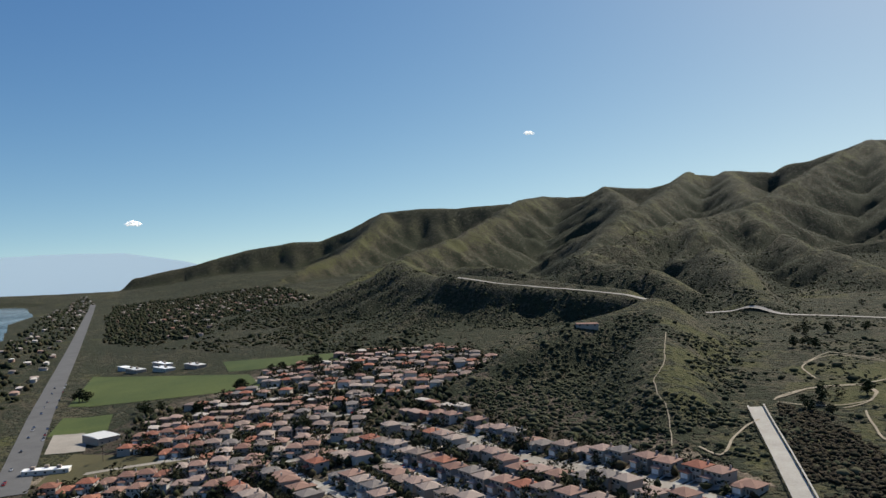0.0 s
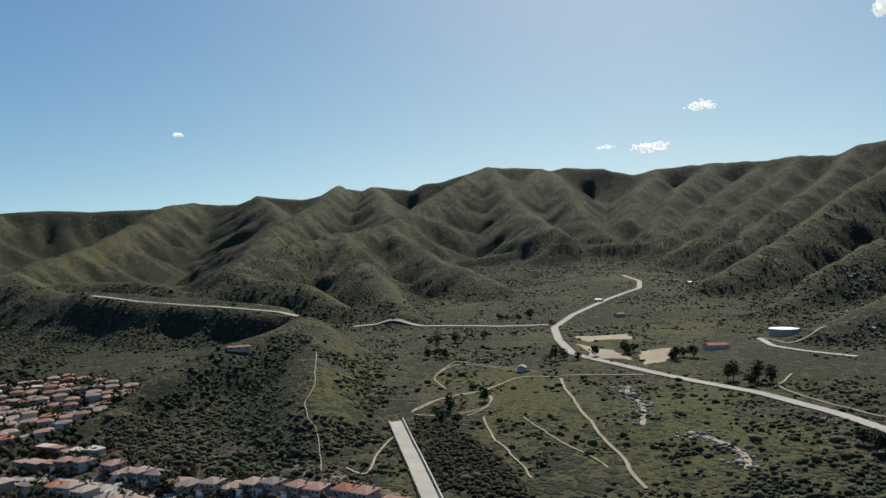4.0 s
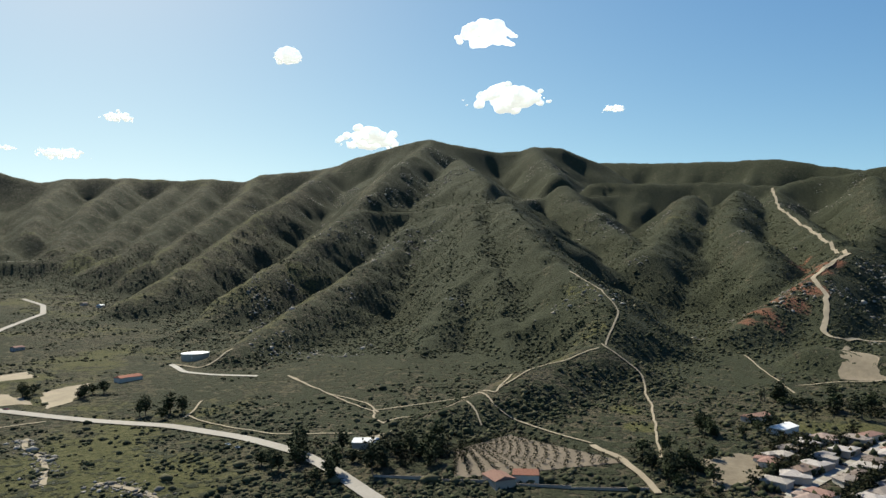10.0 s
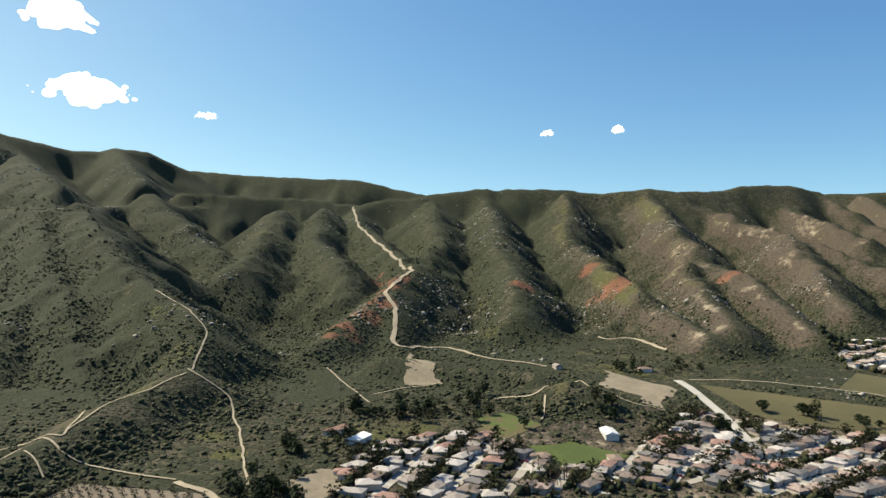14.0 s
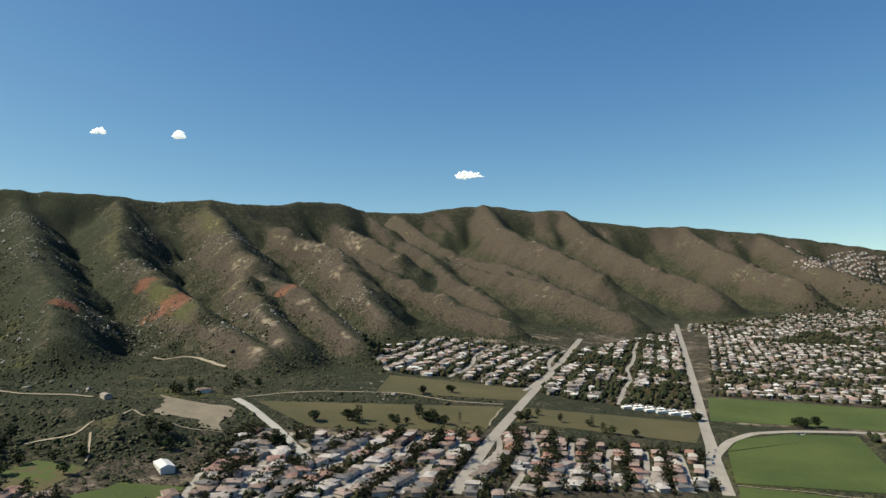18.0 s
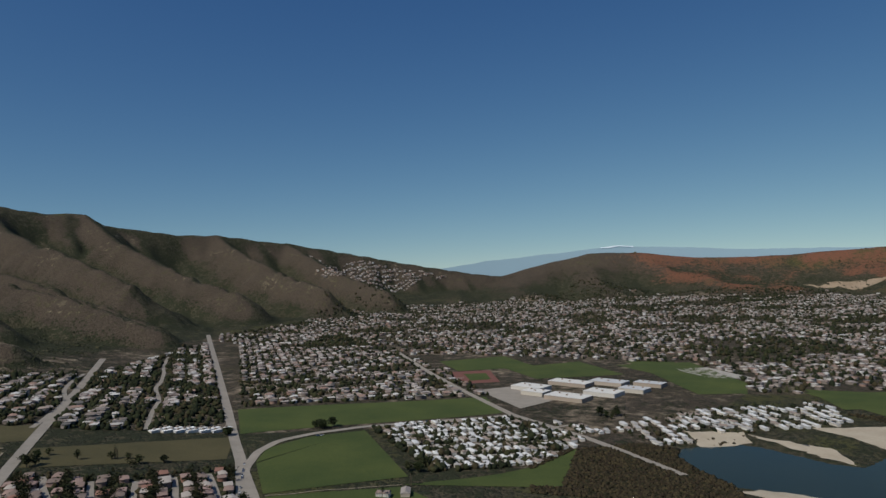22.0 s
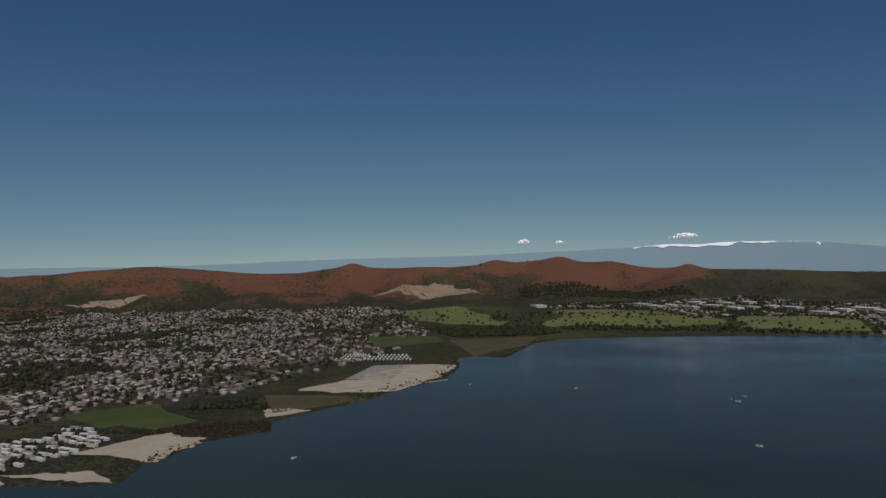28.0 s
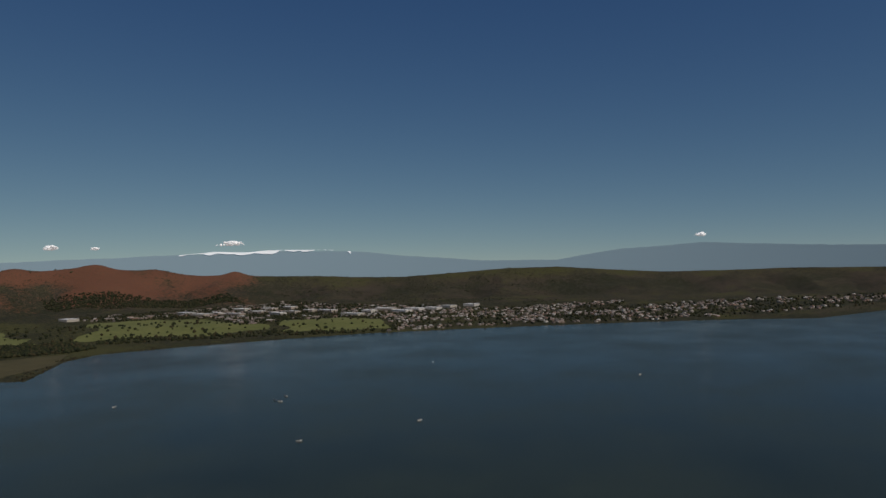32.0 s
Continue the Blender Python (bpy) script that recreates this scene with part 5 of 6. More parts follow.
NORTH_C = [(-2829, -73), (-3202, 629), (-3366, 1277), (-2848, 1079), (-2543, 498), (-2413, 29)]
EAST = [(-1667, 2689), (-990, 2778), (-578, 1887), (-729, 1643), (-596, 1223), (-834, 1305)]
EAST_SHORE = [(-2271, 3415), (-1846, 2853), (-860, 1220), (-540, 690), (-560, 640), (-1041, 1293), (-1650, 2250)]


# the concrete flood channel: a bed between two low walls
CHANNEL = [(137, 466), (130, 424), (124, 386), (113, 320), (104, 270)]
strip("flood_channel", CHANNEL, 9.0, CONCRETE, 0.6, 6, "pale concrete flood channel bed", "channel")
for side in (-4.9, 4.9):
    strip("channel_wall", [(x + side, y + side * 0.12) for x, y in CHANNEL], 0.9, CONCRETE, 2.0, 6, "low concrete channel wall", "wall")

LEFT = []


def settle(poly, kind, heading, pitch, back, street, seed, skip=0.06, streets=True, limit=9999):
    """Lays out the streets of a quarter and its houses; those past the limit are left for one joined mesh."""
    plots, lanes = lots(poly, heading, pitch, back, street, seed, skip)
    if streets:
        for run in lanes:
            strip("street", run, 5.6, ASPHALT, 0.4, 8, "grey residential street between the houses", "street")
            ROADS.append((run, 4.0))
    xy = np.array([(p[0], p[1]) for p in plots])
    ok = clear(xy[:, 0], xy[:, 1], 6.0)
    plots = [p for p, k in zip(plots, ok) if k]
    plots.sort(key=lambda p: math.hypot(p[0], p[1]))
    made = []
    for k, (x, y, turn) in enumerate(plots):
        if k < limit:
            style = kind
            if kind == "tan" and (x < -235 or (k * 7 % 11) < 2):
                style = "red"
            put(style, (k * 5 + k // 3), x, y, turn + ((0, 90, 25, -20, 180, 75)[k * 13 % 17 % 6] if kind == "mix" else 0) + (90 if kind == "mobile" else 0))
            made.append((x, y, turn))
        else:
            LEFT.append((x, y, turn))
    return made


TRACT_A = [(-317, 416), (-313, 513), (-345, 590), (-190, 640), (-120, 560), (-110, 480), (-150, 440), (-190, 400)]
TRACT_B = [(-345, 605), (-299, 671), (-304, 790), (-211, 860), (-107, 834), (-35, 731), (-40, 640), (-70, 575), (-125, 575), (-190, 650)]
TRACT_C = [(-190, 400), (-150, 430), (-100, 480), (-75, 570), (-10, 475), (82, 360), (100, 330), (20, 300), (-100, 330)]
HOMES = settle(TRACT_C, "tan", 137, 12.6, 23.0, 28.0, 5, 0.05, limit=95)
HOMES += settle(TRACT_A, "tan", 79, 12.6, 22.0, 27.0, 4, 0.07, limit=85)
HOMES += settle(SOUTH, "mix", 122, 13.0, 15.5, 19.0, 6, 0.05, limit=90)
HOMES += settle(WEST, "mix", 148, 13.0, 15.5, 19.0, 7, 0.06, limit=130)
HOMES += settle(TRACT_B, "far", 84, 13.0, 23.0, 29.0, 3, 0.12, limit=110)
NEAR_HOMES = len(HOMES)
TRAILER_HOMES = settle(TRAILERS, "mobile", 62, 10.4, 21.0, 28.0, 8, 0.12, limit=190)
settle(LAKESIDE, "mobile", 70, 13.0, 19.0, 22.0, 11, 0.32, streets=False)
for poly, heading, seed in ((WEST_FAR, 148, 9), (MID, 62, 10)):
    for run in lots(poly, heading, 19.0, 24.0, 34.0, seed)[1][::2]:
        strip("street", run, 6.0, ASPHALT, 0.4, 10, "grey residential street between the houses", "street")
        ROADS.append((run, 8.0))

# driveways and front paths, laid flat before the near houses
drive_v, drive_f = [], []
for x, y, turn in HOMES[:NEAR_HOMES]:
    m = pose(x, y, 0, 0, 0, turn)
    mixed = x > 200
    for cx, w, far_y in (((-2.6, 3.4, -13.0),) if mixed else ((-2.6, 4.6, -15.0), (1.9, 1.2, -14.0))):
        quad = [m @ Vector((cx + sx * w / 2, sy, 0)) for sx, sy in ((-1, far_y), (1, far_y), (1, -6.0), (-1, -6.0))]
        drive_f.append(tuple(range(len(drive_v), len(drive_v) + 4)))
        drive_v += [(q.x, q.y, float(ground_z(q.x, q.y)) + 0.45) for q in quad]
tagged(new("driveways", mesh("driveways", drive_v, drive_f, CONCRETE)), "pale concrete driveways and paths", "driveways", kind="stuff")


# far houses, too many and too far to count
def far_houses(name, poly, n, seed, heading, label, size=(8, 13), at=None, tones=None):
    rng = np.random.default_rng(seed)
    xs, ys = [q[0] for q in poly], [q[1] for q in poly]
    xy = rng.uniform((min(xs), min(ys)), (max(xs), max(ys)), (n * 4, 2))
    h = radians(heading)
    u, v = xy @ (math.sin(h), math.cos(h)), xy @ (math.cos(h), -math.sin(h))
    v = np.round(v / 27) * 27 + rng.uniform(-6, 6, len(v)) + 26 * fbm(xy[:, 0] / 260, xy[:, 1] / 260, 77)
    u = np.round(u / 17) * 17 + rng.uniform(-3, 3, len(u))
    xy = np.stack([u * math.sin(h) + v * math.cos(h), u * math.cos(h) - v * math.sin(h)], 1)
    xy = xy[inside(xy[:, 0], xy[:, 1], poly)]
    xy = xy[clear(xy[:, 0], xy[:, 1], 5)]
    gi = np.clip((np.log(np.hypot(xy[:, 0], xy[:, 1]) / R0) / math.log(R1 / R0) * (N_R - 1)).astype(int), 0, N_R - 1)
    gj = ((np.degrees(np.arctan2(xy[:, 0], xy[:, 1])) % 360) / 360 * N_AZ).astype(int) % N_AZ
    xy = xy[SLOPE[gi, gj] < (1.2 if poly is HILL_TOWN else 0.4 if poly in (WEST_FAR, MID) else 0.15)]
    xy = xy[fbm(xy[:, 0] / 170, xy[:, 1] / 170, 78) + 0.5 > 0.40][:n]
    if at is not None:
        xy = np.array([(q[0], q[1]) for q in at])
    k = len(xy)
    w, d = rng.uniform(*size, k), rng.uniform(7, 10, k)
    top, a = rng.uniform(3, 5.5, k), -h + rng.uniform(-0.12, 0.12, k) + rng.integers(0, 2, k) * math.pi / 2
    if at is not None:
        a = np.radians([q[2] for q in at])
    z = ground_z(xy[:, 0], xy[:, 1])
    rise = rng.uniform(0.3, 2.2, k)
    cx, cy = np.array([-1, 1, 1, -1]) / 2, np.array([-1, -1, 1, 1]) / 2
    low = np.stack([cx[None] * w[:, None], cy[None] * d[:, None], np.full((k, 4), -2.0)], -1)
    high = low.copy()
    high[..., 2] = top[:, None]
    ridge = np.stack([np.stack([-w * 0.25, 0 * w, top + rise], -1), np.stack([w * 0.25, 0 * w, top + rise], -1)], 1)
    p = np.concatenate([low, high, high * (1.1, 1.1, 1), ridge], 1)
    x = p[..., 0] * np.cos(a)[:, None] - p[..., 1] * np.sin(a)[:, None] + xy[:, :1]
    y = p[..., 0] * np.sin(a)[:, None] + p[..., 1] * np.cos(a)[:, None] + xy[:, 1:]
    co = np.stack([x, y, p[..., 2] + z[:, None]], -1)
    f = np.array([(0, 1, 5, 4), (1, 2, 6, 5), (2, 3, 7, 6), (3, 0, 4, 7), (8, 9, 13, 12), (10, 11, 12, 13), (9, 10, 13, 13), (11, 8, 12, 12)])
    tri = np.array([(0, 1, 5), (0, 5, 4), (1, 2, 6), (1, 6, 5), (2, 3, 7), (2, 7, 6), (3, 0, 4), (3, 4, 7), (8, 9, 13), (8, 13, 12), (10, 11, 12), (10, 12, 13), (9, 10, 13), (11, 8, 12)])
    loops = (tri[None] + (np.arange(k) * 14)[:, None, None]).reshape(-1, 3)
    tagged(new(name, big_mesh(name, co.reshape(-1, 3), loops, 3, tones or FAR_TOWN)), label, "houses", kind="stuff")


if LEFT:
    far_houses("more_houses", TRACT, 10, 20, 84, "rows of houses with faded tile roofs", (9, 13), LEFT, TILE_TOWN)
far_houses("far_houses", FAR, 6200, 21, 62, "thousands of small far houses across the plain")
far_houses("far_houses", FAR_EAST, 2600, 22, 62, "crowded far houses towards the lake")
far_houses("far_houses", HILL_TOWN, 900, 23, 40, "pale houses terraced on the far hill")
far_houses("far_houses", NORTH, 650, 24, 150, "small far houses beside the lake")
far_houses("far_houses", NORTH_B, 320, 25, 150, "large pale far warehouses and houses", (14, 38))
far_houses("far_houses", NORTH_C, 320, 26, 150, "small far houses beside the lake")
far_houses("far_houses", EAST, 150, 27, 150, "scattered far houses among trees", tones=TILE_TOWN)
far_houses("far_houses", EAST_SHORE, 360, 28, 150, "houses hidden among lakeside trees")
far_houses("far_houses", WEST_FAR, 1000, 29, 150, "houses under the hills")
far_houses("far_houses", MID, 1000, 30, 62, "crowded houses beyond the green field")


# ---- trees ----
def tree_kind(name, height, spread, crown_low, clumps, seed, tall=False):
    """A tapered trunk with limbs and a crown of many leaf clumps."""
    rng = random.Random(seed)
    verts, faces = [], []

    def limb(p, q, r0, r1):
        base = len(verts)
        d = (Vector(q) - Vector(p)).normalized()
        s = d.orthogonal().normalized()
        t = d.cross(s)
        for c, r in ((p, r0), (q, r1)):
            for k in range(5):
                a = 2 * math.pi * k / 5
                verts.append(tuple(Vector(c) + r * (math.cos(a) * s + math.sin(a) * t)))
        faces.extend([(base + k, base + (k + 1) % 5, base + 5 + (k + 1) % 5, base + 5 + k) for k in range(5)])

    limb((0, 0, -0.5), (0, 0, height * 0.55), height * 0.035, height * 0.02)
    for k in range(4):
        a = k * 1.7 + rng.random()
        limb((0, 0, height * (0.3 + 0.07 * k)), (math.cos(a) * spread * 0.5, math.sin(a) * spread * 0.5, height * (0.55 + 0.08 * k)), height * 0.016, height * 0.006)
    ob = new(name, mesh(name, verts, faces, BARK))
    cv, cf = [], []
    for _ in range(clumps):
        while True:
            p = Vector((rng.uniform(-1, 1), rng.uniform(-1, 1), rng.uniform(-1, 1)))
            if 0.25 < p.length < 1:
                break
        lump = 0.8 + 0.25 * math.sin(3 * math.atan2(p.y, p.x) + seed) + 0.15 * math.sin(5 * p.z + seed)
        taper = (1 - 0.55 * max(p.z, -0.2)) if tall else 1
        c = Vector((p.x * spread * lump * taper, p.y * spread * lump * taper, crown_low + (height - crown_low) * (p.z + 1) / 2))
        s = rng.uniform(0.5, 1.0) * (0.42 if tall else 0.62) * spread ** 0.5
        base = len(cv)
        for k in range(5):
            cv.append(tuple(c + s * Vector((rng.uniform(-1, 1), rng.uniform(-1, 1), rng.uniform(-0.7, 0.7)))))
        cf += [(base, base + 1, base + 2), (base, base + 2, base + 3), (base + 1, base + 3, base + 4)]
    part("crown", mesh("crown", cv, cf, LEAVES), ob)
    return ob


def palm_kind():
    rng = random.Random(3)
    verts, faces = [], []
    for k in range(7):
        for a in range(6):
            verts.append((0.22 * math.cos(a * 1.047) + 0.02 * k * k, 0.22 * math.sin(a * 1.047), -0.5 + 2.0 * k))
    for k in range(6):
        faces += [(6 * k + a, 6 * k + (a + 1) % 6, 6 * k + 6 + (a + 1) % 6, 6 * k + 6 + a) for a in range(6)]
    ob = new("palm_tree", mesh("palm_tree", verts, faces, BARK))
    cv, cf = [], []
    for k in range(26):
        a, e = rng.uniform(0, 6.28), rng.uniform(-0.5, 0.9)
        d, s = Vector((math.cos(a) * math.cos(e), math.sin(a) * math.cos(e), math.sin(e))), Vector((-math.sin(a), math.cos(a), 0))
        o, b = Vector((0.7, 0, 11.4)), len(cv)
        cv += [tuple(o), tuple(o + d * 1.2 + s * 0.35), tuple(o + d * 1.2 - s * 0.35), tuple(o + d * 2.3 + s * 0.15 + Vector((0, 0, -0.7))), tuple(o + d * 2.3 - s * 0.15 + Vector((0, 0, -0.7)))]
        cf += [(b, b + 1, b + 2), (b + 1, b + 3, b + 4, b + 2)]
    part("crown", mesh("crown", cv, cf, LEAVES), ob)
    return ob


TREES = [tagged(tree_kind("tree", 8.5, 4.4, 1.8, 170, 1), "broad dark green tree", "tree", "trees"),
         tagged(tree_kind("tree", 7.0, 3.6, 1.4, 140, 2), "rounded dark green tree", "tree", "trees"),
         tagged(tree_kind("tree", 11.0, 4.0, 2.5, 190, 4), "tall dark green tree with a ragged crown", "tree", "trees"),
         tagged(tree_kind("cypress", 13.0, 1.3, 0.8, 120, 5, True), "slim dark green cypress tree", "tree", "cypresses"),
         tagged(palm_kind(), "tall thin palm with a small crown", "palm", "palms")]
planted = set()


def plant(which, x, y, size=1.0, turn=0.0):
    proto = TREES[which]
    m = pose(x, y, float(ground_z(x, y)), 0, 0, turn) @ Matrix.Scale(size, 4)
    if which in planted:
        ob = copy_thing(proto, m)
    else:
        planted.add(which)
        ob = proto
    ob.matrix_basis = m


GROVES = [(179, 456, 22, 9), (299, 763, 45, 16), (339, 589, 18, 8), (447, 923, 45, 10), (405, 583, 18, 6), (430, 530, 14, 6), (404, 427, 20, 7), (229, 673, 15, 4), (364, 273, 30, 8),
          (372, 217, 22, 26), (384, 197, 25, 30), (395, 187, 18, 12), (411, 44, 30, 18), (353, 258, 25, 10), (340, 233, 20, 10), (595, -5, 12, 6), (579, -32, 25, 18), (588, -66, 30, 20)]
GROVES_B = [(618, -98, 20, 8), (417, 56, 30, 16), (518, 7, 10, 4), (489, 31, 18, 8), (770, -355, 40, 14), (772, -319, 20, 6), (-296, 705, 8, 4), (-165, 510, 9, 4), (-488, 726, 10, 5),
            (-288, 784, 9, 4), (-359, 631, 14, 6), (-304, 620, 10, 4), (-244, 793, 12, 5), (-187, 724, 12, 5), (586, -404, 14, 5), (555, -443, 10, 3), (551, -480, 8, 3), (578, -213, 15, 5)]
GROVES_C = [(580, -122, 30, 10), (598, -364, 8, 2), (650, -591, 6, 2), (655, -550, 6, 2), (534, -296, 20, 8), (333, -849, 14, 7), (427, -782, 8, 4), (550, -478, 14, 5), (-29, -972, 18, 8),
            (512, -579, 30, 8), (450, -633, 40, 14), (167, -694, 14, 6)]
rng = random.Random(12)
spare = []
for gx, gy, wide, count in GROVES + GROVES_B + GROVES_C:
    for k in range(count):
        if k >= 6:
            spare.append((gx + rng.gauss(0, wide * 0.55), gy + rng.gauss(0, wide * 0.55)))
            continue
        plant(rng.choice((0, 1, 1, 2)), gx + rng.gauss(0, wide * 0.5), gy + rng.gauss(0, wide * 0.5), rng.uniform(0.9, 1.55), rng.uniform(0, 360))
for gx, gy, wide, count in [(439, -122, 12, 8), (484, -101, 8, 7), (572, -91, 4, 2), (-317, 513, 14, 5), (-312, 487, 3, 1), (-233, 470, 6, 2), (181, -600, 8, 3), (164, -637, 4, 2)]:
    for _ in range(count):
        plant(4, gx + rng.gauss(0, wide * 0.5), gy + rng.gauss(0, wide * 0.5), rng.uniform(0.8, 1.1), rng.uniform(0, 360))
for gx, gy, wide, count in [(602, 10, 5, 3), (483, -102, 7, 6), (446, -129, 10, 8), (555, -476, 6, 3), (575, -403, 5, 2), (538, -503, 4, 2), (466, -632, 6, 3), (-258, 753, 6, 4)]:
    for _ in range(count):
        plant(3, gx + rng.gauss(0, wide * 0.5), gy + rng.gauss(0, wide * 0.5), rng.uniform(0.8, 1.1), rng.uniform(0, 360))
# garden trees between the near houses, and the inner trees of the groves
garden = []
for k, (x, y, turn) in enumerate(HOMES + LEFT):
    m = pose(x, y, 0, 0, 0, turn)
    for _ in range(rng.choice((2, 3, 3, 4)) + (4 if x > 200 else 0)):
        q = m @ Vector((rng.uniform(-8, 8), rng.choice((8.5, 10.0, 11.0, -9.5, -10.5)), 0))
        garden.append((q.x, q.y))
g = np.random.default_rng(45)
crown = TREES[1].children[0].data
tuft = ([tuple(v.co / 4.0) for v in crown.vertices][:230], [tuple(f.vertices) for f in crown.polygons][:138])
garden = np.array(garden + spare)
garden = garden[clear(garden[:, 0], garden[:, 1], 1.0)]
scatter("garden_trees", tuft, garden, g.gamma(5.0, 0.68, len(garden)) + 0.8, FAR_TREES, "dark garden trees between the houses", "trees", 1.0, 0.05, 0.25, 46)
# orchard rows
orchard = []
for i in range(9):
    for j in range(13):
        u, v = i / 8, j / 12
        orchard.append(((402 * (1 - u) + 364 * u) * (1 - v) + (447 * (1 - u) + 418 * u) * v, (180 * (1 - u) + 164 * u) * (1 - v) + (159 * (1 - u) + 84 * u) * v))
patch("orchard_soil", [(400, 181), (444, 159), (419, 80), (359, 162)], ORCHARD_SOIL, 0.3, 6, "bare tan orchard soil", "orchard")
scatter("orchard_trees", tuft, np.array(orchard), g.uniform(2.1, 2.8, len(orchard)), FAR_TREES, "rows of small orchard trees", "orchard", 1.0, 0.05, 0.3, 47)


# ---- far trees, scrub, brush and boulders ----
def spread_in(poly, n, seed, gap=3.0):
    g = np.random.default_rng(seed)
    xs, ys = [q[0] for q in poly], [q[1] for q in poly]
    xy = g.uniform((min(xs), min(ys)), (max(xs), max(ys)), (n * 3, 2))
    xy = xy[inside(xy[:, 0], xy[:, 1], poly)]
    return xy[:n] if gap is None else xy[clear(xy[:, 0], xy[:, 1], gap)][:n]


g = np.random.default_rng(44)
for poly, n, seed, label in ((FAR, 12500, 51, "dark trees among the far houses"), (FAR_EAST, 4600, 52, "dark trees among the far houses"), (NORTH, 900, 53, "dark lakeside trees"),
                             (NORTH_B, 2600, 54, "dark trees on the far shore"), (NORTH_C, 700, 55, "dark trees on the far shore"), (EAST, 2600, 56, "dark trees on the valley floor"),
                             (EAST_SHORE, 2400, 57, "dense dark lakeside trees"), (WEST_FAR, 3400, 58, "dark trees among the houses"), (MID, 2400, 59, "dark trees among the houses"),
                             (WEST, 900, 60, "garden shrubs between the houses"), (SOUTH, 600, 61, "garden shrubs between the houses"), (TRACT, 1700, 62, "garden shrubs between the houses"),
                             (TRAILERS, 650, 63, "small trees in the trailer park"), (LAKESIDE, 300, 64, "small trees by the lake")):
    xy = spread_in(poly, n, seed, 2.0)
    small = poly in (WEST, SOUTH, TRACT, TRAILERS, LAKESIDE)
    scatter("shrubs" if small else "far_trees", DIAMOND, xy, g.uniform(2.0, 4.4, len(xy)) if poly is TRAILERS else g.uniform(1.4, 3.2, len(xy)) if small else g.uniform(2.2, 4.6, len(xy)) if poly in (WEST_FAR, MID) else g.uniform(2.8, 5.4, len(xy)), FAR_TREES, label, "shrubs" if small else "trees", 1.45, 0.45, 0.1, seed)

# chaparral over the hills and the open ground
rad = 320 + 1700 * g.random(260000) ** 1.15
azi = np.radians(g.uniform(-20, 150, 260000))
xy = np.stack([rad * np.sin(azi), rad * np.cos(azi)], 1)
vv = 0.86 * xy[:, 0] + 0.51 * xy[:, 1]
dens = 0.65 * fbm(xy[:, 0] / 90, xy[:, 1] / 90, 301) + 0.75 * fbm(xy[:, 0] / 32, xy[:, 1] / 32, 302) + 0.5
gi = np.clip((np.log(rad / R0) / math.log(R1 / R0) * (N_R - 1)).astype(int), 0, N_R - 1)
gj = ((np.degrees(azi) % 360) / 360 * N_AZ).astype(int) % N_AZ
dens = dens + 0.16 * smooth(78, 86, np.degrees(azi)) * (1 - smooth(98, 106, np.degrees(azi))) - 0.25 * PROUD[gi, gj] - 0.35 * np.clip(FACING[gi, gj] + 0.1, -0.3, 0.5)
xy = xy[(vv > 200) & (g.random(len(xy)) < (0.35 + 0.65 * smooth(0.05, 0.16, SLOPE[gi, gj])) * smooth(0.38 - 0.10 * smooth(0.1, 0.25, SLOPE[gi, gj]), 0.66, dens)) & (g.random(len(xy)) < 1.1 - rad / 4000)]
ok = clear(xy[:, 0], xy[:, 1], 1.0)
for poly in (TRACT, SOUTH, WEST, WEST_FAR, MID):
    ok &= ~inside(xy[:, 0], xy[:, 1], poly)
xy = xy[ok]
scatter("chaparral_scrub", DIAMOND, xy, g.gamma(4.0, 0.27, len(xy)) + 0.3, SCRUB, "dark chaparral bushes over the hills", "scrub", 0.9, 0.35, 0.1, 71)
VALLEY = [(-1457, 2295), (-1071, 2256), (-348, 1383), (-129, 915), (-145, 764), (-408, 1030), (-438, 987), (-826, 1299)]
xy = spread_in(VALLEY, 6500, 75, 1.0)
xy = xy[fbm(xy[:, 0] / 120, xy[:, 1] / 120, 303) > -0.08]
scatter("valley_scrub", DIAMOND, xy, g.gamma(4.0, 0.5, len(xy)) + 0.5, FAR_TREES, "dark scrub and trees over the valley floor", "scrub", 1.0, 0.35, 0.1, 75)
# scrub on the far hills beyond the lake
rad, azi = np.sqrt(g.uniform(2900 ** 2, 4500 ** 2, 16000)), np.radians(g.uniform(176, 268, 16000))
xy = np.stack([rad * np.sin(azi), rad * np.cos(azi)], 1)
xy = xy[(fbm(xy[:, 0] / 200, xy[:, 1] / 200, 304) > 0.0) & clear(xy[:, 0], xy[:, 1], 1.0)]
for poly in (FAR, FAR_EAST, NORTH, NORTH_B, NORTH_C):
    xy = xy[~inside(xy[:, 0], xy[:, 1], poly)]
scatter("far_scrub", DIAMOND, xy, g.gamma(4.0, 0.6, len(xy)) + 0.7, SCRUB, "dark scrub over the far hills", "scrub", 0.8, 0.35, 0.1, 76)
# wetland brush by the lake
WETLAND = [(62, -724), (31, -795), (-59, -837), (-121, -810), (-131, -635), (55, -640)]
xy = spread_in(WETLAND, 6500, 72, 0.5)
xy = xy[~inside(xy[:, 0], xy[:, 1], SHORE)]
scatter("wetland_brush", DIAMOND, xy, g.uniform(1.0, 2.6, len(xy)), BRUSH, "brown leafless wetland brush", "brush", 1.0, 0.4, 0.1, 72)
THICKET = [(152, 469), (168, 443), (168, 364), (158, 308), (117, 322), (130, 393)]
xy = spread_in(THICKET, 1500, 77, 0.5)
xy = xy[fbm(xy[:, 0] / 30, xy[:, 1] / 30, 305) > -0.1]
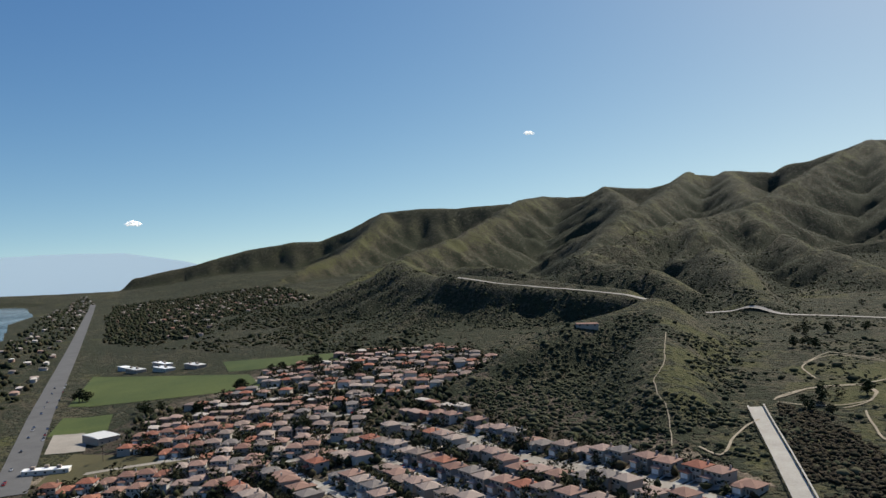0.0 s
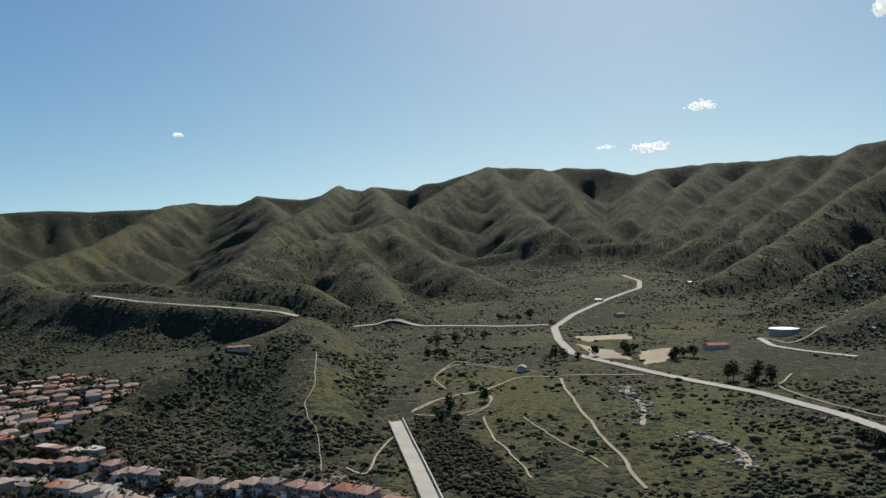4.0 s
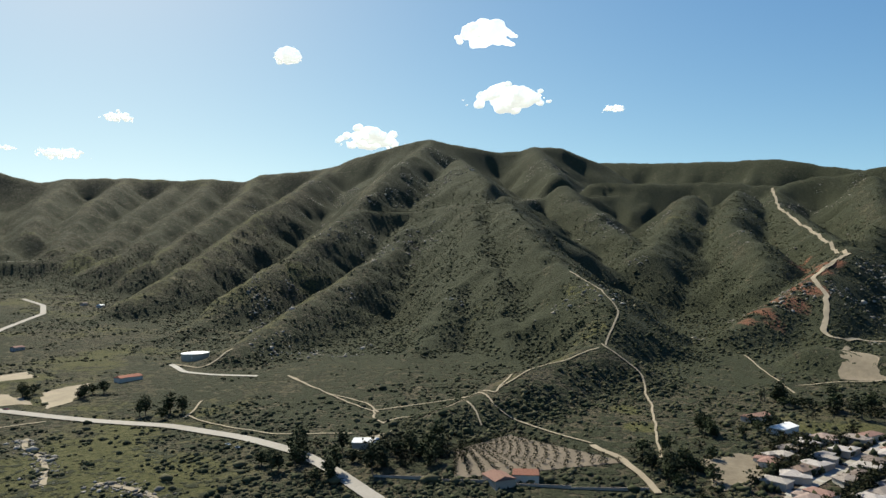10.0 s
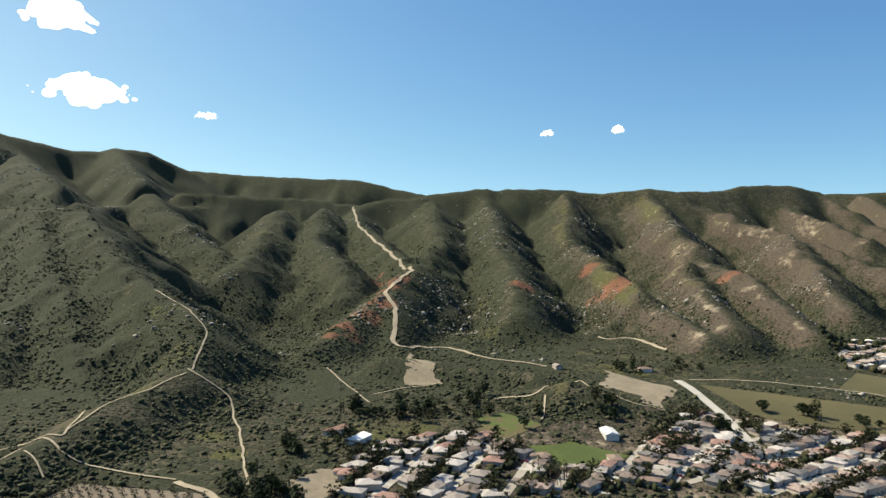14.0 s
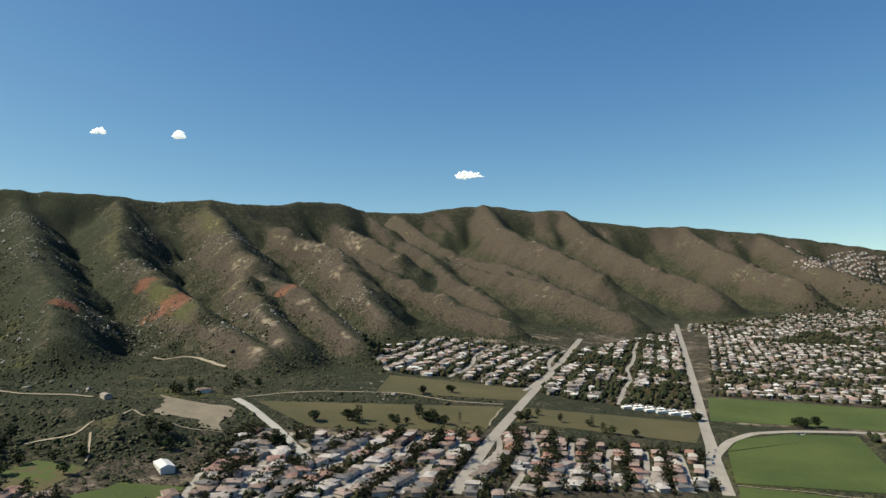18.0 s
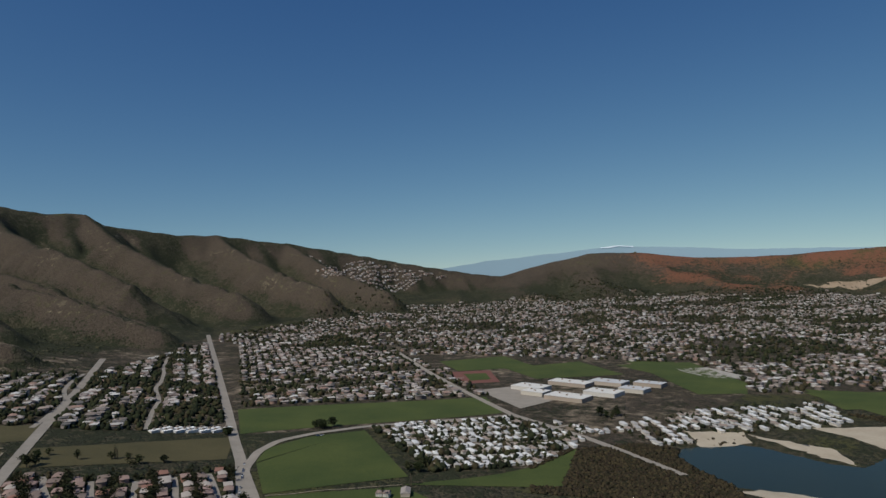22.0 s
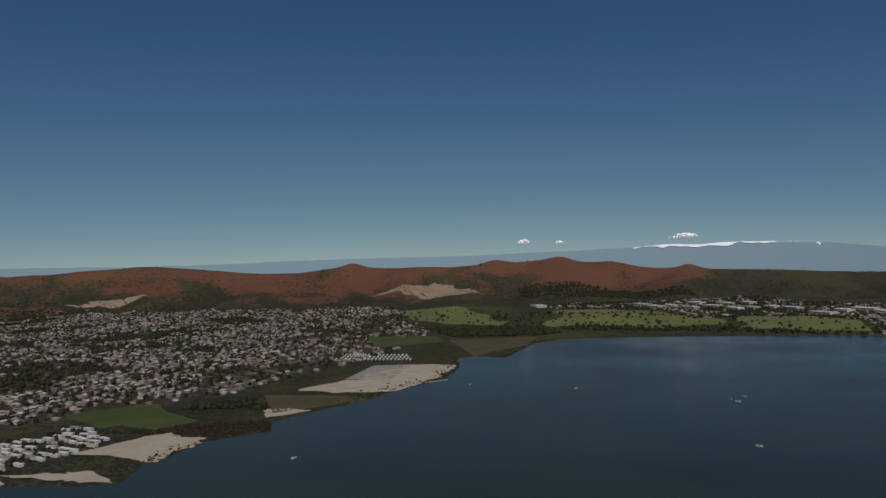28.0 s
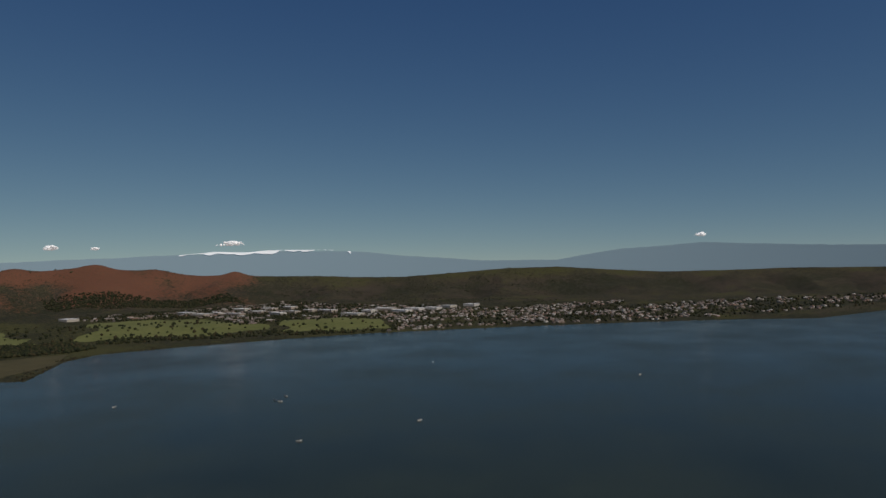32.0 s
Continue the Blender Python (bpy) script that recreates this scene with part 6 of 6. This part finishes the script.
scatter("channel_brush", DIAMOND, xy, g.uniform(0.8, 2.0, len(xy)), BRUSH, "dark brown brush beside the flood channel", "brush", 1.0, 0.4, 0.1, 77)
edge = []
for (x0, y0), (x1, y1) in zip(SHORE[3:26], SHORE[4:27]):
    for _ in range(int(math.dist((x0, y0), (x1, y1)) / 1.1)):
        q = rng.random()
        edge.append((x0 + (x1 - x0) * q + rng.gauss(0, 16), y0 + (y1 - y0) * q + rng.gauss(0, 16)))
edge = np.array(edge)
edge = edge[~inside(edge[:, 0], edge[:, 1], SHORE) & (fbm(edge[:, 0] / 70, edge[:, 1] / 70, 306) > 0.0)]
scatter("shore_brush", DIAMOND, edge, g.uniform(0.9, 2.4, len(edge)), BRUSH, "brown brush along the water's edge", "brush", 0.9, 0.4, 0.1, 78)
REEDS = [(-524, -921), (-400, -985), (-300, -1040), (-420, -890), (-490, -868)]
xy = spread_in(REEDS, 1100, 73, 0.5)
scatter("shore_brush", DIAMOND, xy, g.uniform(1.0, 2.4, len(xy)), BRUSH, "brown brush along the lake shore", "brush", 0.9, 0.4, 0.1, 73)
# boulders on the steep mountain faces
rad = np.sqrt(g.uniform(800 ** 2, 2500 ** 2, 60000))
azi = np.radians(g.uniform(50, 128, 60000))
xy = np.stack([rad * np.sin(azi), rad * np.cos(azi)], 1)
xy = xy[fbm(xy[:, 0] / 170, xy[:, 1] / 170, 311) + 0.5 * fbm(xy[:, 0] / 45, xy[:, 1] / 45, 312) > 0.16]
xy = xy[clear(xy[:, 0], xy[:, 1], 1.0)]
scatter("boulders", DIAMOND, xy, g.gamma(2.0, 0.6, len(xy)) + 0.4, ROCK, "pale granite boulders on the steep slopes", "boulders", 0.85, 0.35, 0.35, 74)


# ---- single buildings ----
def shed(name, x, y, w, d, h, turn, roof, wall, label, category="building", rise=0.8, group="", base=-1.5):
    ob = new(name, mesh(name, *box(-w / 2, w / 2, -d / 2, d / 2, base, h), wall))
    part("roof", mesh("roof", *hip(w, d, h, rise, 0.4, 0.2, ridge=w * 0.96), roof), ob)
    n = max(1, int(w / 6))
    for k in range(n):
        cx = -w / 2 + (k + 0.5) * w / n
        me = mesh("window", *box(cx - 0.7, cx + 0.7, -d / 2 - 0.06, -d / 2 + 0.03, 1.0, 2.2), GLASS)
        part("window", me, ob)
    if w > 24 and rise < 1:
        for k in range(3):
            cx, cy = (k - 1) * w * 0.28, (0.12 if k % 2 else -0.16) * d
            part("roof_unit", mesh("roof_unit", *box(cx - 1.4, cx + 1.4, cy - 1.1, cy + 1.1, h + 0.2, h + rise + 1.7), FENCE), ob, "grey rooftop air unit")
    ob.matrix_basis = pose(x, y, float(ground_z(x, y)) + 0.2, 0, 0, turn)
    return tagged(ob, label, category, group)


for x, y, w, d in ((-528, 902, 30, 14), (-480, 887, 32, 14), (-435, 884, 30, 14), (-560, 930, 20, 12), (-505, 930, 34, 12)):
    shed("school_building", x, y, w, d, 4.5, -33, ROOF_WHITE, STUCCO, "low school building with a white roof", "school", group="school buildings")
shed("white_hall", -352, 548, 18, 26, 5.0, 60, ROOF_WHITE, STUCCO, "white-roofed hall beside a car park")
shed("white_shed", -340, 465, 30, 7, 3.2, 20, ROOF_WHITE, SIDING, "long white shed beside the avenue")
for x, y, w, d in ((96, -1170, 40, 26), (33, -1215, 50, 24), (-30, -1225, 42, 24), (34, -1090, 46, 26), (-19, -1130, 38, 26), (-67, -1160, 30, 22), (-95, -1213, 34, 18), (85, -1125, 28, 20)):
    shed("school_building", x, y, w * 1.4, d * 1.35, 6.0, -28, SIDING, STUCCO, "large pale school building with a flat white roof", "school", 0.4, "high school buildings")
for x, y in ((500, -758), (489, -765), (478, -773), (467, -781), (455, -790), (444, -799)):
    shed("storage_unit", x, y, 26, 7, 3.2, 62, ROOF_WHITE, SIDING, "long white storage unit", "storage unit", 0.5, "storage units")
for x, y, w, d, roof, label in ((488, 555, 22, 12, ROOF_RED, "villa with a terracotta roof below the mountain"), (389, 236, 16, 11, ROOF_WHITE, "white villa among the trees"),
                                (638, 988, 12, 8, ROOF_WHITE, "small pale house in the canyon"), (579, 846, 14, 8, ROOF_MIX, "small grey house in the canyon"), (918, 1109, 14, 9, ROOF_WHITE, "small pale house in the canyon"),
                                (913, 1146, 12, 8, ROOF_MIX, "small grey house in the canyon"), (281, 561, 9, 7, ROOF_MIX, "small cabin by the dirt track"), (516, -4, 18, 12, ROOF_WHITE, "white-roofed house under the spur"),
                                (540, 12, 20, 9, ROOF_RED, "long house with a terracotta roof"), (790, -234, 16, 8, ROOF_MIX, "ranch house under the slope"), (763, -327, 14, 9, ROOF_MIX, "ranch house under the slope"),
                                (526, -195, 22, 10, ROOF_WHITE, "white-roofed ranch house under the slope"), (364, 138, 16, 12, ROOF_RED, "large house with a terracotta roof"), (375, 126, 14, 11, ROOF_RED, "large house with a terracotta roof"),
                                (163, -611, 16, 8, ROOF_MIX, "old farm shed by the field"), (181, -603, 12, 7, ROOF_MIX, "old farm shed by the field")):
    shed("house", x, y, w, d, 3.4, rng.uniform(0, 180), roof, STUCCO, label, "house", 2.0)


def tank(x, y):
    n, r, h = 48, 15.0, 6.5
    ring = [(r * math.cos(2 * math.pi * k / n), r * math.sin(2 * math.pi * k / n)) for k in range(n)]
    v = [(a, b, -2.0) for a, b in ring] + [(a, b, h) for a, b in ring]
    ob = new("water_tank", mesh("water_tank", v, [(k, (k + 1) % n, n + (k + 1) % n, n + k) for k in range(n)], SAND, True))
    rv = [(a * 1.02, b * 1.02, h) for a, b in ring] + [(a * 1.02, b * 1.02, h + 0.4) for a, b in ring] + [(0, 0, h + 2.0)]
    part("roof", mesh("roof", rv, [(k, (k + 1) % n, n + (k + 1) % n, n + k) for k in range(n)] + [(n + k, n + (k + 1) % n, 2 * n) for k in range(n)], WHITE), ob, "pale shallow-domed tank roof")
    part("ladder", mesh("ladder", *joined(*[box(-r - 0.3, -r - 0.05, -0.3, 0.3, z, z + 0.08) for z in np.arange(0, h, 0.6)], box(-r - 0.3, -r - 0.2, -0.35, -0.28, 0, h), box(-r - 0.3, -r - 0.2, 0.28, 0.35, 0, h)), WHITE), ob)
    ob.matrix_basis = pose(x, y, float(ground_z(x, y)) + 0.5, 0, 0, 30)
    tagged(ob, "round tan water tank with a pale roof", "water tank")


tank(610, 589)

# block wall along the orchard
WALL_LINE = [(344, 205), (352, 175), (362, 140), (372, 100), (385, 62)]
for (x0, y0), (x1, y1) in zip(WALL_LINE, WALL_LINE[1:]):
    l = math.dist((x0, y0), (x1, y1))
    ob = new("block_wall", mesh("block_wall", *box(0, l, -0.15, 0.15, -2.5, 2.0), FENCE))
    ob.matrix_basis = pose(x0, y0, float(min(ground_z(x0, y0), ground_z(x1, y1))), 0, 0, math.degrees(math.atan2(y1 - y0, x1 - x0)))
    tagged(ob, "long dark block wall below the orchard", "wall", "orchard wall")


# the far shore: warehouses, motor homes, tree belts
for k, (x, y) in enumerate([(-2767, -1522), (-2738, -1423), (-2834, -1374), (-2766, -1248), (-2813, -1202), (-2874, -1149), (-2858, -1066), (-2930, -1492), (-2967, -1380), (-3038, -1312), (-2819, -870), (-2905, -824), (-2838, -737), (-2919, -700), (-2959, -630), (-3037, -577), (-2696, -900), (-2708, -1561), (-2761, -1665), (-2484, -2009), (-3108, -488)]):
    shed("warehouse", x, y, 52 + (k * 37) % 46, 30 + (k * 23) % 22, 9.0, 62 + (k % 3) * 4, ROOF_WHITE, STUCCO, "large pale flat-roofed warehouse beyond the lake", "warehouse", 0.5, "warehouses")
shed("hillside_house", 50, 659, 20, 7, 2.6, 4, ROOF_RED, STUCCO, "long house with a dark red roof on the hillside", "house", 1.2, base=-6.0)
motor = new("motor_home", mesh("motor_home", *box(-4.5, 4.5, -1.25, 1.25, 0.6, 3.3), WHITE))
part("windscreen", mesh("windscreen", *box(4.48, 4.56, -1.0, 1.0, 1.7, 2.8), GLASS), motor)
for x in (-2.6, 3.0):
    for y in (-1.1, 1.1):
        part("wheel", mesh("wheel", *disc(10, 0.5, x, y, 0.5, 0.3), RUBBER), motor)
tagged(motor, "white motor home parked by the lake", "motor home", "parked motor homes")
(ax, ay), (bx, by), (cx, cy), (dx, dy) = [(-1023, -1457), (-1116, -1310), (-1053, -1216), (-955, -1342)]
for k in range(54):
    u, v = (k % 18 + 0.5) / 18, (k // 18 + 0.5) / 3
    x, y = (ax * (1 - u) + bx * u) * (1 - v) + (dx * (1 - u) + cx * u) * v, (ay * (1 - u) + by * u) * (1 - v) + (dy * (1 - u) + cy * u) * v
    m = pose(x, y, float(ground_z(x, y)) + 0.1, 0, 0, 40) @ Matrix.Scale(1.25, 4)
    ob = copy_thing(motor, m) if k else motor
    ob.matrix_basis = m
for poly, n, seed in (([(-1601, -1799), (-1750, -1676), (-1864, -1486), (-1742, -1324), (-1649, -1336), (-1481, -1528)], 1500, 81), ([(-1937, -1471), (-2123, -1137), (-2319, -613), (-2173, -575), (-1971, -1056), (-1824, -1386)], 420, 82), ([(-3132, -2691), (-3521, -1878), (-3355, -1691), (-2879, -2400)], 2200, 83), ([(-531, -1080), (-445, -1102), (-537, -1019), (-556, -956), (-574, -1069)], 160, 84), ([(-1968, -2370), (-2148, -2085), (-2566, -1426), (-2453, -687), (-2224, -606), (-1927, -1464), (-1825, -1621), (-1764, -2096)], 260, 86)):
    xy = spread_in(poly, n, seed, None if seed == 86 else 1.0)
    scatter("far_trees", DIAMOND, xy, g.uniform(3.0, 6.5, len(xy)), FAR_TREES, "dark trees along the far shore", "trees", 1.4, 0.35, 0.1, seed)
# pale rocky washes in the meadow
for wash in ([(318, 460), (305, 440), (296, 410), (280, 388), (262, 366)], [(276, 340), (279, 322), (276, 300), (262, 280)]):
    strip("dry_wash", wash, 5.0, DIRT, 0.3, 3, "pale stony wash through the meadow", "wash")
    at = np.array([(x0 + (x1 - x0) * q + g.normal(0, 4.5), y0 + (y1 - y0) * q + g.normal(0, 4.5)) for (x0, y0), (x1, y1) in zip(wash, wash[1:]) for q in g.random(70)])
    scatter("wash_stones", DIAMOND, at, g.gamma(2.0, 0.35, len(at)) + 0.2, ROCK, "pale stones strewn along the wash", "stones", 0.7, 0.35, 0.2, 85)


# ---- cars, boats, jetty ----
def car_kind(length=4.4):
    w, h = 1.8, 0.75
    hull = [(-length / 2, 0.35), (-length / 2, 0.8), (-length * 0.42, 0.95), (length * 0.22, 0.98), (length * 0.47, 0.8), (length / 2, 0.6), (length / 2, 0.35)]
    n = len(hull)
    v = [(x, s * w / 2, z) for s in (-1, 1) for x, z in hull]
    ob = new("car", mesh("car", v, [tuple(range(n - 1, -1, -1)), tuple(range(n, 2 * n))] + [(k, (k + 1) % n, n + (k + 1) % n, n + k) for k in range(n)], CAR_PAINT))
    cab = [(-length * 0.36, 0.95), (-length * 0.27, 1.42), (length * 0.06, 1.45), (length * 0.24, 0.97)]
    v = [(x, s * (w / 2 - (0.08 if z < 1 else 0.22)), z) for s in (-1, 1) for x, z in cab]
    part("cabin", mesh("cabin", v, [(3, 2, 1, 0), (4, 5, 6, 7)] + [(k, (k + 1) % 4, 4 + (k + 1) % 4, 4 + k) for k in range(4)], GLASS), ob, "dark glazed car cabin")
    for x in (-length * 0.3, length * 0.31):
        for y in (-w / 2 + 0.05, w / 2 - 0.05):
            part("wheel", mesh("wheel", *disc(10, 0.34, x, y, 0.34, 0.22), RUBBER), ob)
    return tagged(ob, "small parked or driving car", "car", "cars")


CAR = car_kind()
cars = []
for (ax, ay), (bx, by), n, off in (((-344, 437), (-594, 844), 14, 5.5), ((-351, 451), (-594, 844), 12, -5.5), ((302, -579), (358, -700), 9, 3.5), ((352, -764), (204, -911), 8, 2.5),
                                   ((407, -762), (637, -1140), 10, 3.0), ((333, 213), (379, 392), 4, 2.5), ((370, 461), (361, 609), 3, -2.5)):
    d = math.degrees(math.atan2(by - ay, bx - ax))
    nx, ny = -math.sin(radians(d)), math.cos(radians(d))
    for _ in range(n):
        s = rng.random()
        cars.append((ax + (bx - ax) * s + nx * off, ay + (by - ay) * s + ny * off, d, 0.55))
for x, y, turn in HOMES[:NEAR_HOMES]:
    if rng.random() < 0.38:
        q = pose(x, y, 0, 0, 0, turn) @ Vector((-2.6 + rng.choice((-1.1, 1.1)), -11.5, 0))
        cars.append((q.x, q.y, turn + 90, 0.47))
for k in range(22):
    cars.append((-372 + (k % 11) * 2.9, 545 - (k % 11) * 1.2 + (k // 11) * 14, 62, 0.4))
for k, (x, y, d, lift) in enumerate(cars[:150]):
    m = pose(x, y, float(ground_z(x, y)) + lift, 0, 0, d)
    if k:
        copy_thing(CAR, m)
    CAR.matrix_basis = m if k == 0 else CAR.matrix_basis


def boat_kind():
    hull = [(-3.0, 0.9), (1.2, 1.1), (3.4, 0.0)]
    v = [(x, y, 0.9) for x, y in hull] + [(x, -y, 0.9) for x, y in reversed(hull[:2])] + [(x * 0.9, y * 0.7, -0.2) for x, y in hull] + [(x * 0.9, -y * 0.7, -0.2) for x, y in reversed(hull[:2])]
    ob = new("boat", mesh("boat", v, [(4, 3, 2, 1, 0), (5, 6, 7, 8, 9)] + [(k, (k + 1) % 5, 5 + (k + 1) % 5, 5 + k) for k in range(5)], WHITE))
    part("cabin", mesh("cabin", *box(-0.8, 1.0, -0.7, 0.7, 0.9, 1.7), GLASS), ob)
    part("outboard_motor", mesh("outboard_motor", *box(-3.4, -3.0, -0.2, 0.2, 0.2, 1.2), RUBBER), ob)
    return tagged(ob, "small white motor boat on the lake", "boat", "boats")


BOAT = boat_kind()
for k, (x, y) in enumerate(((-1012, -740), (-1080, -497), (-1070, -483), (-954, -227), (-1508, -325), (-923, -911), (-832, -352), (-1350, 97), (-438, -720), (-1113, -492))):
    m = pose(x, y, 0.15, 0, 0, k * 47) @ Matrix.Scale(1.3, 4)
    ob = BOAT if k == 0 else copy_thing(BOAT, m)
    ob.matrix_basis = m
jetty = new("jetty", mesh("jetty", *box(-0.0, 85, -1.5, 1.5, 0.5, 0.8), SIDING))
for k in range(9):
    for s in (-1.2, 1.2):
        part("post", mesh("post", *box(k * 10.2, k * 10.2 + 0.3, s - 0.15, s + 0.15, -3, 1.2), BARK), jetty)
jetty.matrix_basis = pose(-852, -998, 0, 0, 0, 168)
tagged(jetty, "long pale wooden jetty in the lake", "jetty")


# ---- clouds and the far ranges ----
def cloud_material():
    m, n, l, p = mat("self-lit white cloud", 1.0, 0.0, 0.0)
    pos = n.new("ShaderNodeNewGeometry").outputs["Position"]
    a = noise_node(n, l, 0.02, 4, coord=pos)
    l.new(ramp(n, l, a.outputs[0], [(0.3, (0.80, 0.81, 0.83)), (0.7, (0.95, 0.95, 0.95))]), p.inputs["Base Color"])
    # emission added: the glow stands for sunlight scattered inside the cloud
    p.inputs["Emission Color"].default_value, p.inputs["Emission Strength"].default_value = (0.94, 0.97, 1.0, 1), 0.5
    return m


CLOUD = cloud_material()


def ball(c, r, flat, rng_):
    """A rough ball of 8 by 5 facets."""
    v = [(c[0], c[1], c[2] + r * flat)]
    for i in range(1, 5):
        for k in range(8):
            q = r * (1 + rng_.uniform(-0.16, 0.16))
            a, b = math.pi * i / 5, 2 * math.pi * k / 8
            v.append((c[0] + q * math.sin(a) * math.cos(b), c[1] + q * math.sin(a) * math.sin(b), c[2] + q * math.cos(a) * flat))
    v.append((c[0], c[1], c[2] - r * flat * 0.7))
    f = [(0, 1 + k, 1 + (k + 1) % 8) for k in range(8)]
    for i in range(3):
        f += [(1 + 8 * i + k, 9 + 8 * i + k, 9 + 8 * i + (k + 1) % 8, 1 + 8 * i + (k + 1) % 8) for k in range(8)]
    f += [(33, 25 + (k + 1) % 8, 25 + k) for k in range(8)]
    return v, f


for k, (az, el, w, h) in enumerate(((69.4, 18.2, 447, 214), (71.0, 13.3, 627, 197), (59.7, 10.4, 501, 171), (53.4, 16.6, 197, 136), (40.9, 11.5, 232, 64), (37.2, 8.7, 358, 78), (33.8, 8.9, 161, 35),
                                    (79.3, 12.1, 161, 50), (106.2, 10.7, 107, 50), (111.7, 10.7, 85, 71), (134.2, 7.7, 232, 64), (0.3, 10.2, 78, 35), (329.6, 3.4, 125, 46), (230.0, 2.4, 93, 42),
                                    (242.3, 2.5, 214, 42), (232.8, 2.3, 64, 25), (278.9, 2.2, 78, 35))):
    rc = random.Random(100 + k)
    pieces = []
    for q in range(70):
        u = rc.gauss(0, 0.23)
        bell = max(0.12, 1 - (2 * u) ** 2)
        size = h * rc.uniform(0.07, 0.22) * bell
        pieces.append(ball((u * w, rc.gauss(0, 0.12) * w, -0.2 * h + rc.uniform(0, 0.48) * h * bell), size * 1.3, 0.75, rc))
    for q in range(3):
        u = rc.uniform(-0.42, 0.42)
        pieces.append(ball((u * w, rc.gauss(0, 0.1) * w, rc.gauss(-0.05, 0.12) * h), h * rc.uniform(0.03, 0.09), 0.6, rc))
    ob = new("cloud", mesh("cloud", *joined(*pieces), CLOUD, True))
    melt = ob.modifiers.new("melt", "REMESH")
    melt.mode, melt.voxel_size, melt.use_smooth_shade = "VOXEL", max(1.3, h / 26), True
    soft = ob.modifiers.new("soft", "SMOOTH")
    soft.factor, soft.iterations = 0.5, 14
    ra, dist_ = radians(az), 4400 * math.cos(radians(el))
    ob.matrix_basis = pose(dist_ * math.sin(ra), dist_ * math.cos(ra), 190 + 4400 * math.sin(radians(el - 0.35)), 0, 0, -az)
    tagged(ob, "small white fair-weather cloud", "cloud", "clouds", "stuff")


def far_range(name, heights, radius, colour, strength, label, foot=None):
    """A plain glowing backdrop of distant mountains, haze put into its colour: azimuth and height over the eye in
    degrees.
    """
    az = np.arange(heights[0][0], heights[-1][0] + 0.1, 0.25)
    el = np.interp(az, [q[0] for q in heights], [q[1] for q in heights])
    el = el + 0.10 * fbm(az / 2.0, az * 0, 401, 4) + 0.04 * fbm(az * 2, az * 0, 411, 3)
    x, y = radius * np.sin(np.radians(az)), radius * np.cos(np.radians(az))
    top = 216 + radius * np.tan(np.radians(el))
    n = len(az)
    low = np.full(n, -20.0) if foot is None else top - foot * np.clip(0.5 + 2.4 * fbm(az / 1.1, az * 0, 421, 4), 0, 1)
    co = np.concatenate([np.stack([x, y, low], 1), np.stack([x, y, top], 1)])
    k = np.arange(n - 1)
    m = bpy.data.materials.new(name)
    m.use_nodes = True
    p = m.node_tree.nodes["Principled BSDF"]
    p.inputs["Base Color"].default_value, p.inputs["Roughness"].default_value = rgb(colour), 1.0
    # the sheet emits its own colour, so haze and daylight are painted in
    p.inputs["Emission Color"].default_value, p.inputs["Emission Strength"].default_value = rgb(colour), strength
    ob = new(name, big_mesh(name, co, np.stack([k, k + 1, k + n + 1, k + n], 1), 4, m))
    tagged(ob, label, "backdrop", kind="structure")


far_range("backdrop_north", [(166, -0.9), (172, 0.0), (178, 0.55), (182, 0.95), (186, 0.8), (191, 0.5), (200, 0.4), (208, 0.5), (216, 0.7), (226, 0.7), (237, 1.0), (246, 1.15), (252, 1.0), (256, 0.5), (262, 0.0), (268, -0.1), (273, 0.6), (279, 0.9), (286, 0.5), (296, 0.2)], 4880, (0.20, 0.285, 0.345), 0.58, "blue mountain backdrop far behind the lake, haze in its colour")
far_range("backdrop_east", [(-54, -1.1), (-46, -0.1), (-40, 0.35), (-35, 0.6), (-31, 0.65), (-27, 0.0), (-24, -0.8)], 4880, (0.40, 0.50, 0.58), 0.75, "pale mountain backdrop at the end of the valley, haze in its colour")
far_range("backdrop_snow", [(181.0, 0.9), (182.2, 1.02), (183.6, 0.93)], 4875, (0.62, 0.70, 0.77), 0.4, "faint self-lit snow on a far summit", 9.0)
far_range("backdrop_snow", [(238.5, 1.02), (241, 1.22), (243.2, 1.12), (245.5, 1.25), (249, 1.2), (251.5, 1.02)], 4875, (0.8, 0.85, 0.9), 0.75, "bright self-lit snow on the far summits", 26.0)
